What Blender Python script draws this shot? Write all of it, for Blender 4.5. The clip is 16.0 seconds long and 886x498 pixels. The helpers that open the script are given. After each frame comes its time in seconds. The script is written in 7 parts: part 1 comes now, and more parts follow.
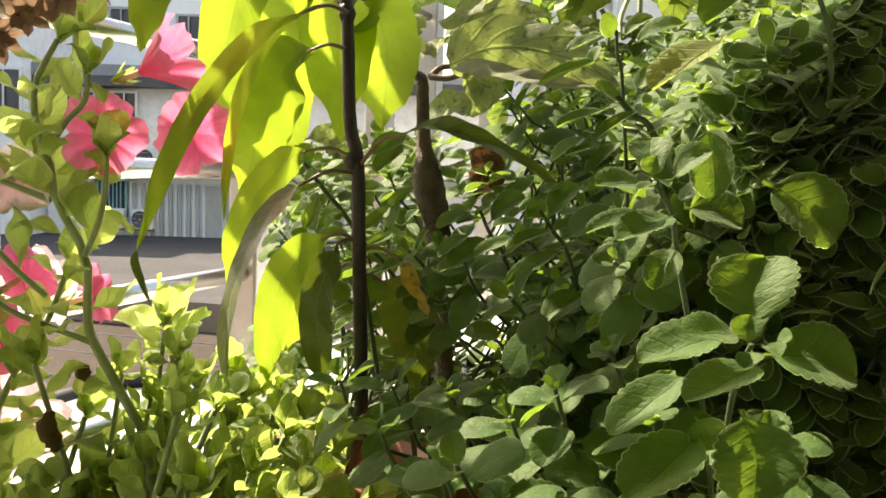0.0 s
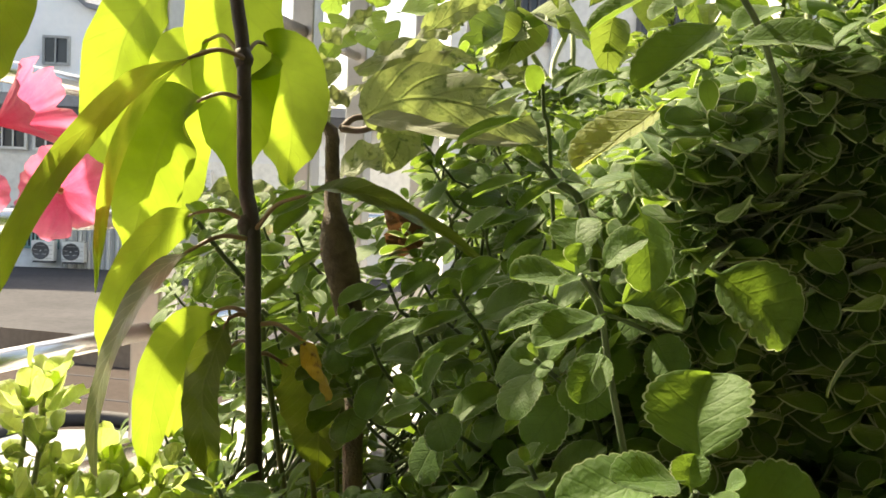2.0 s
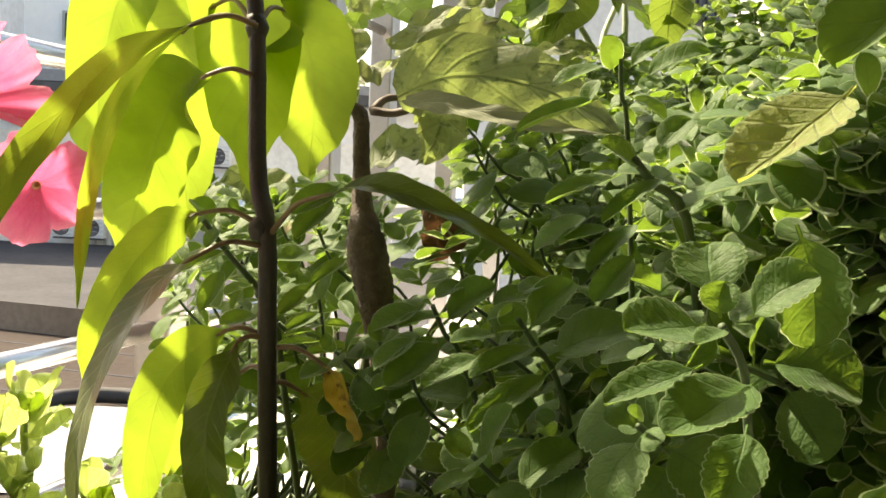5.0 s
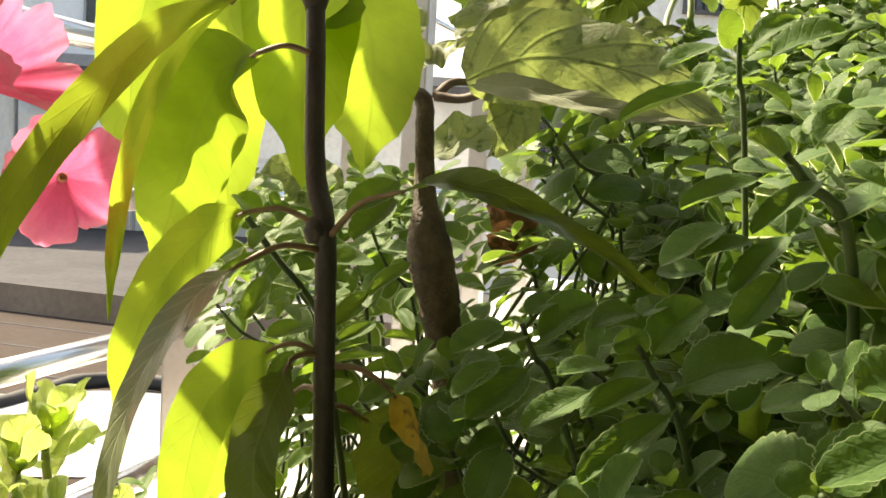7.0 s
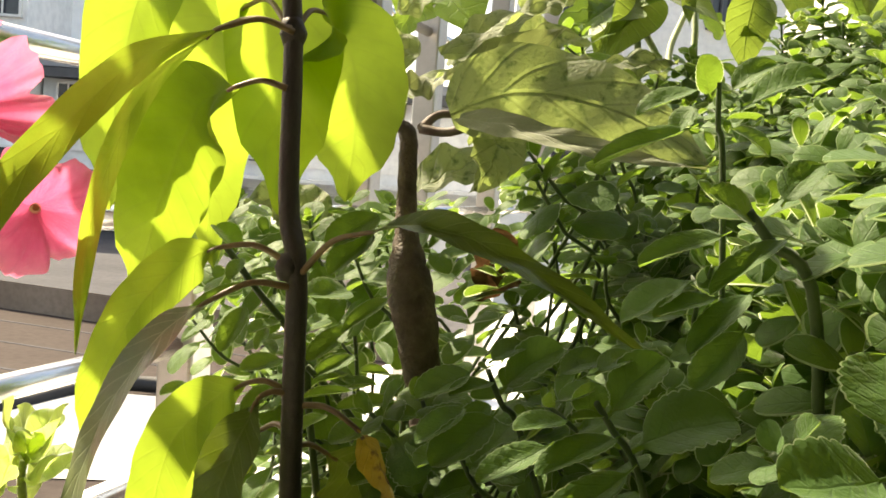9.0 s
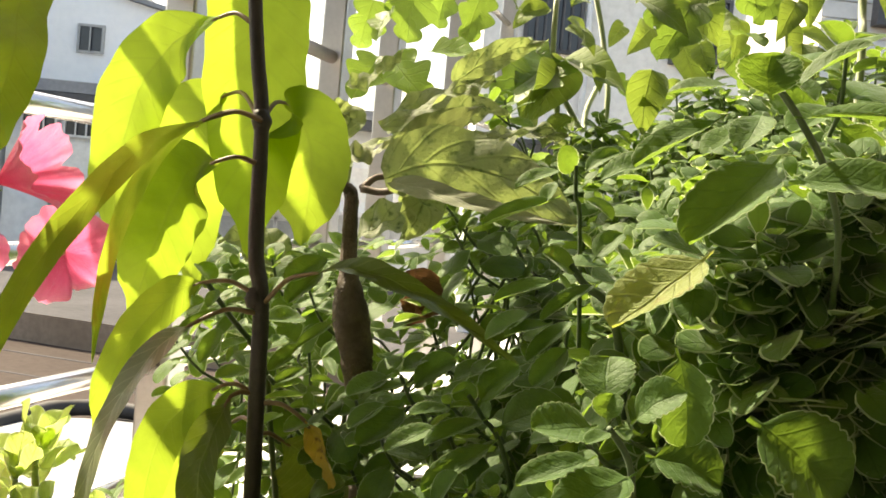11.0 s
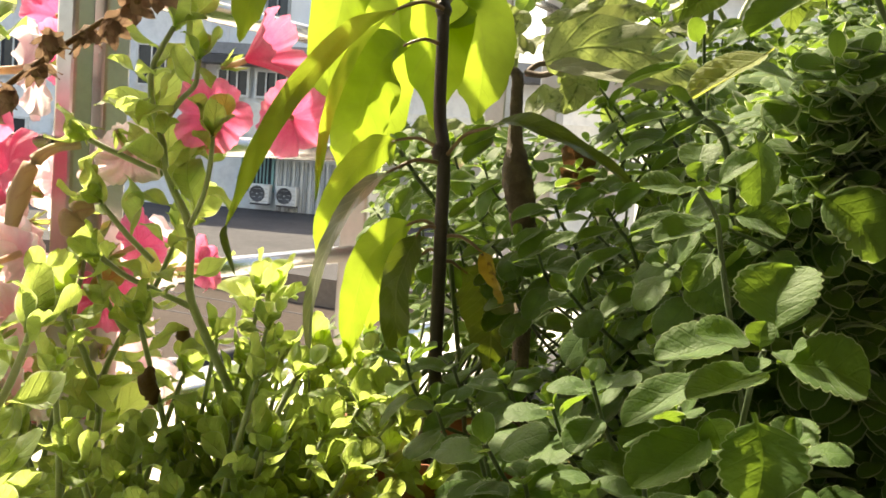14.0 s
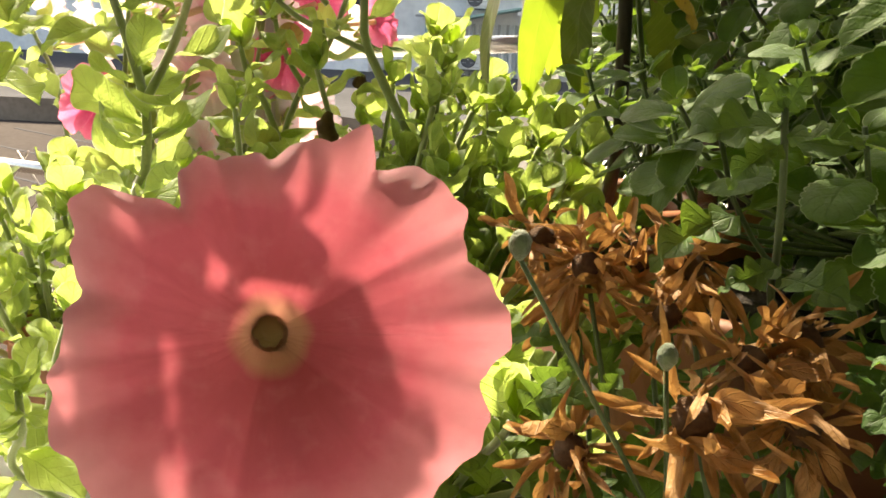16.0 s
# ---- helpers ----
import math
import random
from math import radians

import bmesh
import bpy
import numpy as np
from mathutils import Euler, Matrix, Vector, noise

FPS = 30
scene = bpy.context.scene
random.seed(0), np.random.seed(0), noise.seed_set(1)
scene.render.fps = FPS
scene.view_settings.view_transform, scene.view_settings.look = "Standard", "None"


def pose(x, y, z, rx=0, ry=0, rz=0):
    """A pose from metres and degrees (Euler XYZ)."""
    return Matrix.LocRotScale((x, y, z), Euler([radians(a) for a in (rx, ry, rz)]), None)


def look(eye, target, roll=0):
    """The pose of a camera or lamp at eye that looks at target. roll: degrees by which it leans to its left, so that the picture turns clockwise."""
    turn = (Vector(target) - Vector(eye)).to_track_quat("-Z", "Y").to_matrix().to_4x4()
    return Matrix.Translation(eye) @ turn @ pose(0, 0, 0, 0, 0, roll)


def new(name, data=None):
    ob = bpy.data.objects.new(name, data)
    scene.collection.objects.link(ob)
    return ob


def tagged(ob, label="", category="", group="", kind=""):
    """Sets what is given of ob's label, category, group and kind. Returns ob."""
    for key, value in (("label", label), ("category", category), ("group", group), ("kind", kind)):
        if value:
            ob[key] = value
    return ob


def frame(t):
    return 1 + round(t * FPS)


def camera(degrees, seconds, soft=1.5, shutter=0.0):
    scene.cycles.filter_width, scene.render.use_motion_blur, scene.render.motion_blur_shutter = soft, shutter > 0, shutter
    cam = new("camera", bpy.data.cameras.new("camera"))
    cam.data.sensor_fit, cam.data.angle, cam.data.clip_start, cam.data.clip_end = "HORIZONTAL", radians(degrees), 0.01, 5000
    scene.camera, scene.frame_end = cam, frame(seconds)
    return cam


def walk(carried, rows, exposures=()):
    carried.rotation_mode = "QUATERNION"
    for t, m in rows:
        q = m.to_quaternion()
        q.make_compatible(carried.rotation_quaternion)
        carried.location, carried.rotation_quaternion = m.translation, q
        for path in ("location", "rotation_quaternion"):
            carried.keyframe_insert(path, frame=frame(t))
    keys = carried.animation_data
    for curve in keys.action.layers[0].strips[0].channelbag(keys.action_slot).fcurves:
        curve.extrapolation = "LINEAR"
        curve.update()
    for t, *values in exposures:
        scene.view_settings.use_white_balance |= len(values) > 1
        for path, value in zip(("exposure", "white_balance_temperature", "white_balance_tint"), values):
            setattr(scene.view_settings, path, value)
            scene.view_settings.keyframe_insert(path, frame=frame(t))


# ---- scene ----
cam = camera(48.7, 16.0, 1.7)
PATH = [
    (0, (0.019, 0.007, 1.307), (-0.022, 1.999, 1.144), 1.6),
    (0.5, (0.021, 0.021, 1.306), (0.015, 2.015, 1.147), 2.1),
    (1, (0.029, 0.037, 1.319), (0.064, 2.033, 1.206), 2.4),
    (1.5, (0.038, 0.06, 1.323), (0.093, 2.053, 1.168), 1.4),
    (2, (0.035, 0.074, 1.325), (0.115, 2.07, 1.236), 2.2),
    (2.5, (0.037, 0.087, 1.331), (0.138, 2.082, 1.216), 2.3),
    (3, (0.015, 0.101, 1.326), (0.158, 2.092, 1.199), 3.5),
    (3.5, (0.002, 0.119, 1.325), (0.144, 2.108, 1.171), 2.7),
    (4, (0.019, 0.139, 1.332), (0.186, 2.128, 1.204), 1.5),
    (4.2, (0.024, 0.147, 1.331), (0.105, 2.141, 1.206), 1.6),
    (6.3, (0.011, 0.203, 1.341), (0.045, 2.195, 1.165), 2.9),
    (6.5, (0.008, 0.213, 1.339), (0.042, 2.205, 1.158), 2.7),
    (7, (-0.003, 0.226, 1.336), (0.008, 2.22, 1.176), 3.2),
    (7.5, (-0.009, 0.24, 1.338), (0.021, 2.233, 1.176), 3.7),
    (8, (0.001, 0.25, 1.34), (-0.011, 2.244, 1.182), 3.4),
    (8.2, (0.006, 0.256, 1.344), (-0.019, 2.249, 1.19), 3.5),
    (10.3, (0.021, 0.147, 1.353), (0.02, 2.144, 1.241), 5.5),
    (10.5, (0.025, 0.136, 1.356), (0.031, 2.133, 1.253), 5.3),
    (11, (0.034, 0.106, 1.364), (0.071, 2.104, 1.283), 5.2),
    (11.5, (0.05, 0.08, 1.368), (0.125, 2.077, 1.296), 4.6),
    (12, (0.05, 0.041, 1.37), (0.096, 2.04, 1.308), 5.5),
    (12.5, (0.05, 0.02, 1.343), (0.019, 2.016, 1.212), 5.8),
    (13, (0.051, 0.009, 1.335), (-0.125, 1.995, 1.178), 4.8),
    (13.5, (0.053, -0.007, 1.331), (-0.211, 1.97, 1.18), 4.1),
    (14, (0.056, -0.013, 1.311), (-0.258, 1.952, 1.112), 4.4),
    (14.5, (0.055, -0.011, 1.296), (-0.288, 1.947, 1.07), 4.5),
    (15, (0.063, -0.001, 1.27), (-0.289, 1.941, 0.946), 3.9),
    (15.5, (0.071, 0.008, 1.238), (-0.384, 1.908, 0.81), 2.1),
    (16, (0.06, 0.005, 1.228), (-0.589, 1.832, 0.74), 2.2),
]
walk(cam, [(t, look(eye, target, roll)) for t, eye, target, roll in PATH], [(0.0, 1.59, 8100, 8), (16.0, 1.59, 8100, 8)])

# ---- world, sun ----
SUN_DIR = Vector((-0.49, 0.47, 0.73)).normalized()
world = bpy.data.worlds.new("sky")
scene.world = world
world.use_nodes = True
wn = world.node_tree
sky = wn.nodes.new("ShaderNodeTexSky")
sky.sky_type = "NISHITA"
sky.sun_disc = False
sky.sun_elevation = math.asin(SUN_DIR.z)
sky.sun_rotation = math.atan2(SUN_DIR.x, SUN_DIR.y)
sky.air_density, sky.dust_density, sky.ozone_density = 1.0, 3.0, 1.0
wn.nodes["Background"].inputs[1].default_value = 0.15
wn.links.new(sky.outputs[0], wn.nodes["Background"].inputs[0])
lamp = bpy.data.lights.new("sun", "SUN")
lamp.energy, lamp.angle, lamp.color = 5.0, radians(0.55), (1.0, 0.93, 0.82)
sun = new("sun", lamp)
sun.matrix_world = look(SUN_DIR * 30, (0, 0, 0))


# ---- helpers for building ----
def part(name, mesh, mat, parent=None, label="", m=None):
    ob = new(name, mesh)
    if mat and not mesh.materials:
        mesh.materials.append(mat)
        if mesh.get("fringed"):
            mesh.materials.append(FRINGE)
    if parent:
        ob.parent = parent
    if m is not None:
        ob.matrix_basis = m
    if label:
        ob["label"] = label
    return ob


def thing(name, label, category, group="", kind="", at=(0, 0, 0)):
    return tagged(placed(name, at), label, category, group, kind)


def placed(name, at):
    ob = new(name)
    ob.empty_display_size = 0.02
    ob.location = at
    return ob


def mesh_of(name, verts, faces, uvs=None, smooth=True):
    me = bpy.data.meshes.new(name)
    me.from_pydata([tuple(v) for v in verts], [], faces)
    if uvs is not None:
        layer = me.uv_layers.new(name="UVMap")
        idx = np.zeros(len(me.loops), int)
        me.loops.foreach_get("vertex_index", idx)
        layer.data.foreach_set("uv", np.asarray(uvs, float)[idx].ravel())
    me.polygons.foreach_set("use_smooth", [smooth] * len(me.polygons))
    me.update()
    return me


def grid_faces(rows, cols, closed=False):
    faces = []
    for i in range(rows - 1):
        for j in range(cols if closed else cols - 1):
            k = (j + 1) % cols
            faces.append((i * cols + j, i * cols + k, (i + 1) * cols + k, (i + 1) * cols + j))
    return faces


def bezier(points, n):
    """A smooth curve through the given points (Catmull-Rom), n samples."""
    p = [Vector(q) for q in points]
    p = [p[0] * 2 - p[1]] + p + [p[-1] * 2 - p[-2]]
    out, spans = [], len(p) - 3
    for s in range(n):
        x = s / (n - 1) * spans
        i = min(int(x), spans - 1)
        t = x - i
        a, b, c, d = p[i : i + 4]
        out.append(0.5 * (2 * b + (c - a) * t + (2 * a - 5 * b + 4 * c - d) * t * t + (3 * b - a - 3 * c + d) * t**3))
    return out


def tube_mesh(name, points, r0, r1, n=12, sides=7, bumps=0.0, seed=0, mids=None, caps=True):
    """A round stem along a smooth curve. mids: radii along it instead of r0..r1."""
    rng = random.Random(seed)
    path = bezier(points, n)
    verts, uvs = [], []
    ref = Vector((0.31, 0.2, 0.93)).normalized()
    for i, c in enumerate(path):
        f = i / (n - 1)
        tan = (path[min(i + 1, n - 1)] - path[max(i - 1, 0)]).normalized()
        if abs(tan.dot(ref)) > 0.97:
            ref = Vector((0.9, 0.3, 0.1)).normalized()
        side = tan.cross(ref).normalized()
        up = side.cross(tan)
        r = r0 + (r1 - r0) * f if mids is None else float(np.interp(f, np.linspace(0, 1, len(mids)), mids))
        for j in range(sides):
            a = 2 * math.pi * j / sides
            rr = r * (1 + bumps * rng.uniform(-1, 1))
            verts.append(c + (side * math.cos(a) + up * math.sin(a)) * rr)
            uvs.append((j / sides, f))
    faces = grid_faces(n, sides, True)
    if caps:
        faces.append(tuple(range(sides))[::-1])
    faces.append(tuple((n - 1) * sides + j for j in range(sides)))
    return mesh_of(name, verts, faces, uvs)


def width_at(v, kind):
    """Half width of a blade (1 = widest) along its length."""
    if kind == "lance":
        return 1.03 * max(0.0, math.sin(math.pi * v**0.82)) ** 0.80 * min(1.0, 0.28 + 4.0 * v)
    if kind == "oblong":
        body = (1 - abs(2 * v**0.93 - 1) ** 2.5) ** 0.78
        return max(0.0, body) * min(1.0, 0.12 + 3.4 * v) * (1.0 if v < 0.86 else 1.0 - 0.35 * math.sin((v - 0.86) / 0.14 * math.pi))
    if kind == "round":
        t = max(0.0, (v - 0.12) / 0.88)
        return max(0.09, max(0.0, math.sin(math.pi * min(1.0, 0.02 + 0.98 * t) ** 0.95)) ** 0.58) if v < 0.995 else 0.12
    if kind == "paddle":
        t = max(0.0, (v - 0.10) / 0.90)
        return max(0.10 if v < 0.9 else 0.02, (1 - abs(2 * min(1.0, t) ** 1.12 - 1) ** 2.5) ** 0.5 * min(1.0, 0.62 + 1.3 * t))
    if kind == "ovate":
        return max(0.0, math.sin(math.pi * v**0.62)) ** 0.8
    if kind == "spoon":
        return max(0.0, math.sin(math.pi * v**1.5)) ** 0.7 * min(1, 0.12 + 1.2 * v)
    if kind == "strap":
        return min(1, 0.35 + 2 * v) * max(0.0, 1 - v**5)
    if kind == "lobed":
        env = max(0.0, math.sin(math.pi * v**0.9)) ** 0.5
        return env * (0.26 + 0.74 * abs(math.sin(math.pi * 3.5 * v)) ** 0.8)
    if kind == "gourd":
        env = max(0.0, math.sin(math.pi * (0.03 + 0.97 * v) ** 0.72)) ** 0.45
        return env * (0.55 + 0.45 * abs(math.sin(math.pi * 2.5 * v + 0.4)))
    return 1.0


def blade_mesh(name, kind, aspect, seed, rows=11, cols=7, fold=0.25, droop=0.5, wave=0.03, teeth=0, tooth=0.06, cup=0.0, roll=0.0, fringe=0.0):
    """A leaf blade one unit long: base at the origin, tip along +Y, upper side +Z. aspect: width by length."""
    rng = random.Random(seed)
    ph, ph2 = rng.uniform(0, 6.28), rng.uniform(0, 6.28)
    verts, uvs = [], []
    y = z = 0.0
    skew = rng.uniform(-0.05, 0.05)
    for i in range(rows):
        v = i / (rows - 1)
        if kind == "paddle":
            v = 0.55 * v + 0.45 * math.sin(v * math.pi / 2)
        ang = -droop * (v - 0.15)
        if i:
            y += math.cos(ang) * (v - before)
            z += math.sin(ang) * (v - before)
        before = v
        w = width_at(v, kind) * aspect / 2
        for j in range(cols):
            u = 2 * j / (cols - 1) - 1
            if fringe:
                k = cols - 3
                u = max(-1, min(1, 2 * (j - 1) / k - 1)) * (1 + fringe * (j in (0, cols - 1)) + 0.0)
            ww = w
            if abs(u) > 0.99 and teeth and v > 0.35:
                ww *= 1 + tooth * (1 if i % 2 else -1)
            a = abs(u)
            lift = fold * a * w + cup * a * a * w - roll * max(0, a - 0.6) * w
            lift += wave * a * math.sin(7 * v + ph + (1.7 if u > 0 else 0)) + 0.35 * wave * math.sin(4 * v + 2 * u + ph2)
            bulge = 0.06 * w * (1 - a) * math.sin(9 * v + 2 * a) * 0.6
            verts.append((u * ww + skew * math.sin(math.pi * v), y - 0.03 * a * w, z + lift + bulge))
            uvs.append((u * 0.5 + 0.5, v))
    me = mesh_of(name, verts, grid_faces(rows, cols), uvs)
    if fringe:
        me["fringed"] = True
        me.polygons.foreach_set("material_index", [1 if i % (cols - 1) in (0, cols - 2) else 0 for i in range(len(me.polygons))])
    return me


def strip_leaf(name, points, width, face, kind="lance", rows=26, cols=9, fold=0.12, wave=0.002, seed=0, turn=0.0, curl=0.0):
    """A long leaf that hangs along a curve; face: the way its surface looks; turn: twist along it in degrees."""
    rng = random.Random(seed)
    ph = rng.uniform(0, 6.28)
    path = bezier(points, rows)
    verts, uvs = [], []
    for i, c in enumerate(path):
        v = i / (rows - 1)
        tan = (path[min(i + 1, rows - 1)] - path[max(i - 1, 0)]).normalized()
        f = Vector(face)
        side = tan.cross(f)
        side = side.normalized() if side.length > 1e-4 else Vector((1, 0, 0))
        nrm = side.cross(tan).normalized()
        if turn:
            q = Matrix.Rotation(radians(turn) * (v - 0.3), 3, tan)
            side, nrm = q @ side, q @ nrm
        w = width / 2 * width_at(0.015 + 0.985 * v, kind)
        for j in range(cols):
            u = 2 * j / (cols - 1) - 1
            a = abs(u)
            lift = fold * a * w + curl * a * a * w + wave * a * math.sin(11 * v + ph + (2.1 if u > 0 else 0)) + 0.4 * wave * math.sin(30 * v + 3 * u)
            ripple = 1 + a * a * (0.022 * math.sin(23 * v + ph + 1.3 * (u > 0)) + 0.02 * math.sin(47 * v + 2 * ph))
            verts.append(c + side * (u * w * ripple) + nrm * lift)
            uvs.append((u * 0.5 + 0.5, v))
    return mesh_of(name, verts, grid_faces(rows, cols), uvs)


def herb_blade(name, aspect, seed, rows, cols, fold, droop, cup, teeth=7, fringe=0.035):
    """A thick rounded herb leaf one unit long with a short stalk and a scalloped margin edged with pale hairs."""
    rng = random.Random(seed)
    ph, ph2, skew = rng.uniform(0, 6.28), rng.uniform(0, 6.28), rng.uniform(-0.06, 0.06)
    verts, uvs = [], []
    y = z = before = 0.0
    for i in range(rows):
        f = i / (rows - 1)
        v = 0.7 * f + 0.3 * math.sin(f * math.pi / 2)
        ang = -droop * (v - 0.2)
        y += math.cos(ang) * (v - before)
        z += math.sin(ang) * (v - before)
        before = v
        t = max(0.0, (v - 0.13) / 0.87)
        body = max(0.0, 1 - abs(2 * t**1.08 - 1) ** 2.25) ** 0.5
        w = aspect / 2 * max(body, 0.07 if v < 0.5 else 0.0)
        scallop = abs(math.sin(math.pi * teeth * t)) ** 0.7 - 0.6 if t > 0.16 else 0.0
        for j in range(cols):
            u = max(-1, min(1, 2 * (j - 1) / (cols - 3) - 1))
            a = abs(u)
            k = u * (1 + fringe * (j in (0, cols - 1)) * (0.4 + body))
            ww = w * (1 + 0.12 * scallop * a**5 * (1 if u > 0 else 0.8))
            lift = fold * (math.sqrt(a * a + 0.06) - 0.245) * w + cup * a * a * w - 0.35 * max(0, a - 0.72) * w
            lift += 0.02 * a * math.sin(6 * v + ph + (1.7 if u > 0 else 0)) + 0.012 * math.sin(5 * v + 3 * u + ph2)
            lift += 0.03 * w * (1 - a) * math.sin(16 * v + 5 * a)
            verts.append((k * ww + skew * math.sin(math.pi * v), y + 0.018 * scallop * (1 - a) * (t > 0.9), z + lift))
            uvs.append((u * 0.5 + 0.5, v))
    me = mesh_of(name, verts, grid_faces(rows, cols), uvs)
    me["fringed"] = True
    me.polygons.foreach_set("material_index", [1 if i % (cols - 1) in (0, cols - 2) else 0 for i in range(len(me.polygons))])
    return me


def box_mesh(name, x0, y0, z0, x1, y1, z1, bevel=0.0):
    bm = bmesh.new()
    bmesh.ops.create_cube(bm, size=1, matrix=Matrix.LocRotScale(((x0 + x1) / 2, (y0 + y1) / 2, (z0 + z1) / 2), None, (x1 - x0, y1 - y0, z1 - z0)))
    if bevel:
        bmesh.ops.bevel(bm, geom=bm.edges[:], offset=bevel, segments=2, affect="EDGES", profile=0.5)
    me = bpy.data.meshes.new(name)
    bm.to_mesh(me)
    bm.free()
    return me


def aim(origin, ahead, up, size):
    """The pose of a unit blade: base at origin, tip towards ahead, upper side towards up."""
    y = Vector(ahead).normalized()
    x = y.cross(Vector(up))
    x = x.normalized() if x.length > 1e-4 else y.cross(Vector((0.3, 1, 0.2))).normalized()
    z = x.cross(y)
    r = Matrix((x, y, z)).transposed().to_4x4()
    return Matrix.Translation(origin) @ r @ Matrix.Diagonal((size, size, size, 1))


# ---- materials ----
def mat_new(name):
    m = bpy.data.materials.new(name)
    m.use_nodes = True
    nt = m.node_tree
    nt.nodes.clear()
    return m, nt


class Net:
    """Short ways to add nodes."""

    def __init__(self, nt):
        self.nt = nt

    def put(self, kind, **inputs):
        n = self.nt.nodes.new(kind)
        for k, v in inputs.items():
            self.set(n, k, v)
        return n

    def set(self, n, key, v):
        s = n.inputs[int(key[1:]) if key[0] == "i" and key[1:].isdigit() else key.replace("_", " ")]
        if isinstance(v, bpy.types.NodeSocket):
            self.nt.links.new(v, s)
        else:
            s.default_value = v

    def math(self, op, a, b=0.0, clamp=False):
        n = self.nt.nodes.new("ShaderNodeMath")
        n.operation, n.use_clamp = op, clamp
        self.set(n, "i0", a)
        self.set(n, "i1", b)
        return n.outputs[0]

    def mix(self, f, a, b, blend="MIX"):
        n = self.nt.nodes.new("ShaderNodeMix")
        n.data_type, n.blend_type = "RGBA", blend
        self.set(n, "i0", f)
        self.set(n, "i6", a if isinstance(a, bpy.types.NodeSocket) else (*a, 1))
        self.set(n, "i7", b if isinstance(b, bpy.types.NodeSocket) else (*b, 1))
        return n.outputs[2]

    def noise(self, scale, detail=4, coords=None, rough=0.55):
        n = self.put("ShaderNodeTexNoise", Scale=scale, Detail=detail, Roughness=rough)
        if coords is not None:
            self.nt.links.new(coords, n.inputs["Vector"])
        return n.outputs["Fac"]

    def ramp(self, f, a, b):
        n = self.nt.nodes.new("ShaderNodeMapRange")
        self.set(n, "i0", f)
        self.set(n, "i1", a)
        self.set(n, "i2", b)
        return n.outputs[0]


def leaf_material(name, dark, light, glow, through_it=0.45, rough=0.5, veins=9, vein_tint=(0.6, 0.7, 0.3), vein_amount=0.5, sheen=0.0, unit=True, relief=0.5, spots=None, spec=0.5, island=False, quilt=0.0):
    m, nt = mat_new(name)
    g = Net(nt)
    tc = nt.nodes.new("ShaderNodeTexCoord")
    sep = g.put("ShaderNodeSeparateXYZ", Vector=tc.outputs["UV"])
    a = g.math("MULTIPLY", g.math("ABSOLUTE", g.math("SUBTRACT", sep.outputs[0], 0.5)), 2.0)
    v = sep.outputs[1]
    mid = g.math("SUBTRACT", 1.0, g.math("MULTIPLY", a, 14.0), True)
    ph = g.math("FRACT", g.math("SUBTRACT", g.math("MULTIPLY", v, float(veins)), g.math("MULTIPLY", a, 1.6)))
    tri = g.math("ABSOLUTE", g.math("SUBTRACT", ph, 0.5))
    side = g.math("SUBTRACT", 1.0, g.math("MULTIPLY", tri, 9.0), True)
    vein = g.math("MAXIMUM", mid, g.math("MULTIPLY", side, 0.55))
    info = nt.nodes.new("ShaderNodeObjectInfo")
    rnd = info.outputs["Random"]
    if island:
        rnd = nt.nodes.new("ShaderNodeNewGeometry").outputs["Random Per Island"]
    off = g.put("ShaderNodeVectorMath", i0=tc.outputs["Object"])
    comb = g.put("ShaderNodeCombineXYZ", X=g.math("MULTIPLY", rnd, 37.0), Y=g.math("MULTIPLY", rnd, 11.0))
    nt.links.new(comb.outputs[0], off.inputs[1])
    co = off.outputs[0]
    big = g.noise(2.5 if unit else 35, 3, co)
    fine = g.noise(28 if unit else 420, 3, co)
    blend = g.math("ADD", g.math("MULTIPLY", g.ramp(big, 0.3, 0.7), 0.6), g.math("MULTIPLY", rnd, 0.4), True)
    col = g.mix(blend, dark, light)
    col = g.mix(g.math("MULTIPLY", vein, vein_amount), col, vein_tint)
    col = g.mix(g.math("MULTIPLY", g.ramp(fine, 0.45, 0.75), 0.25), col, tuple(0.6 * c for c in dark))
    if spots:
        patch = g.ramp(g.noise(spots[1], 4, co), 0.54, 0.68)
        col = g.mix(patch, col, spots[0])
    tcol = g.mix(g.math("MULTIPLY", vein, 0.45), g.mix(blend, tuple(0.60 * c for c in glow), glow), tuple(0.55 * c for c in glow))
    if spots:
        tcol = g.mix(patch, tcol, spots[0])
    h = g.math("ADD", g.math("MULTIPLY", vein, -0.6), g.math("MULTIPLY", fine, 0.5))
    if quilt:
        h = g.math("ADD", h, g.math("MULTIPLY", g.noise(7 if unit else 260, 2, co), quilt))
    bump = g.put("ShaderNodeBump", Strength=relief, Distance=0.0012, Height=h)
    bsdf = g.put("ShaderNodeBsdfPrincipled", Base_Color=col, Roughness=rough, Normal=bump.outputs[0])
    g.set(bsdf, "Specular IOR Level", spec)
    if sheen:
        g.set(bsdf, "Sheen Weight", sheen)
        g.set(bsdf, "Sheen Roughness", 0.35)
    tr = g.put("ShaderNodeBsdfTranslucent", Color=tcol, Normal=bump.outputs[0])
    mx = g.put("ShaderNodeMixShader", i0=through_it, i1=bsdf.outputs[0], i2=tr.outputs[0])
    out = nt.nodes.new("ShaderNodeOutputMaterial")
    nt.links.new(mx.outputs[0], out.inputs[0])
    return m


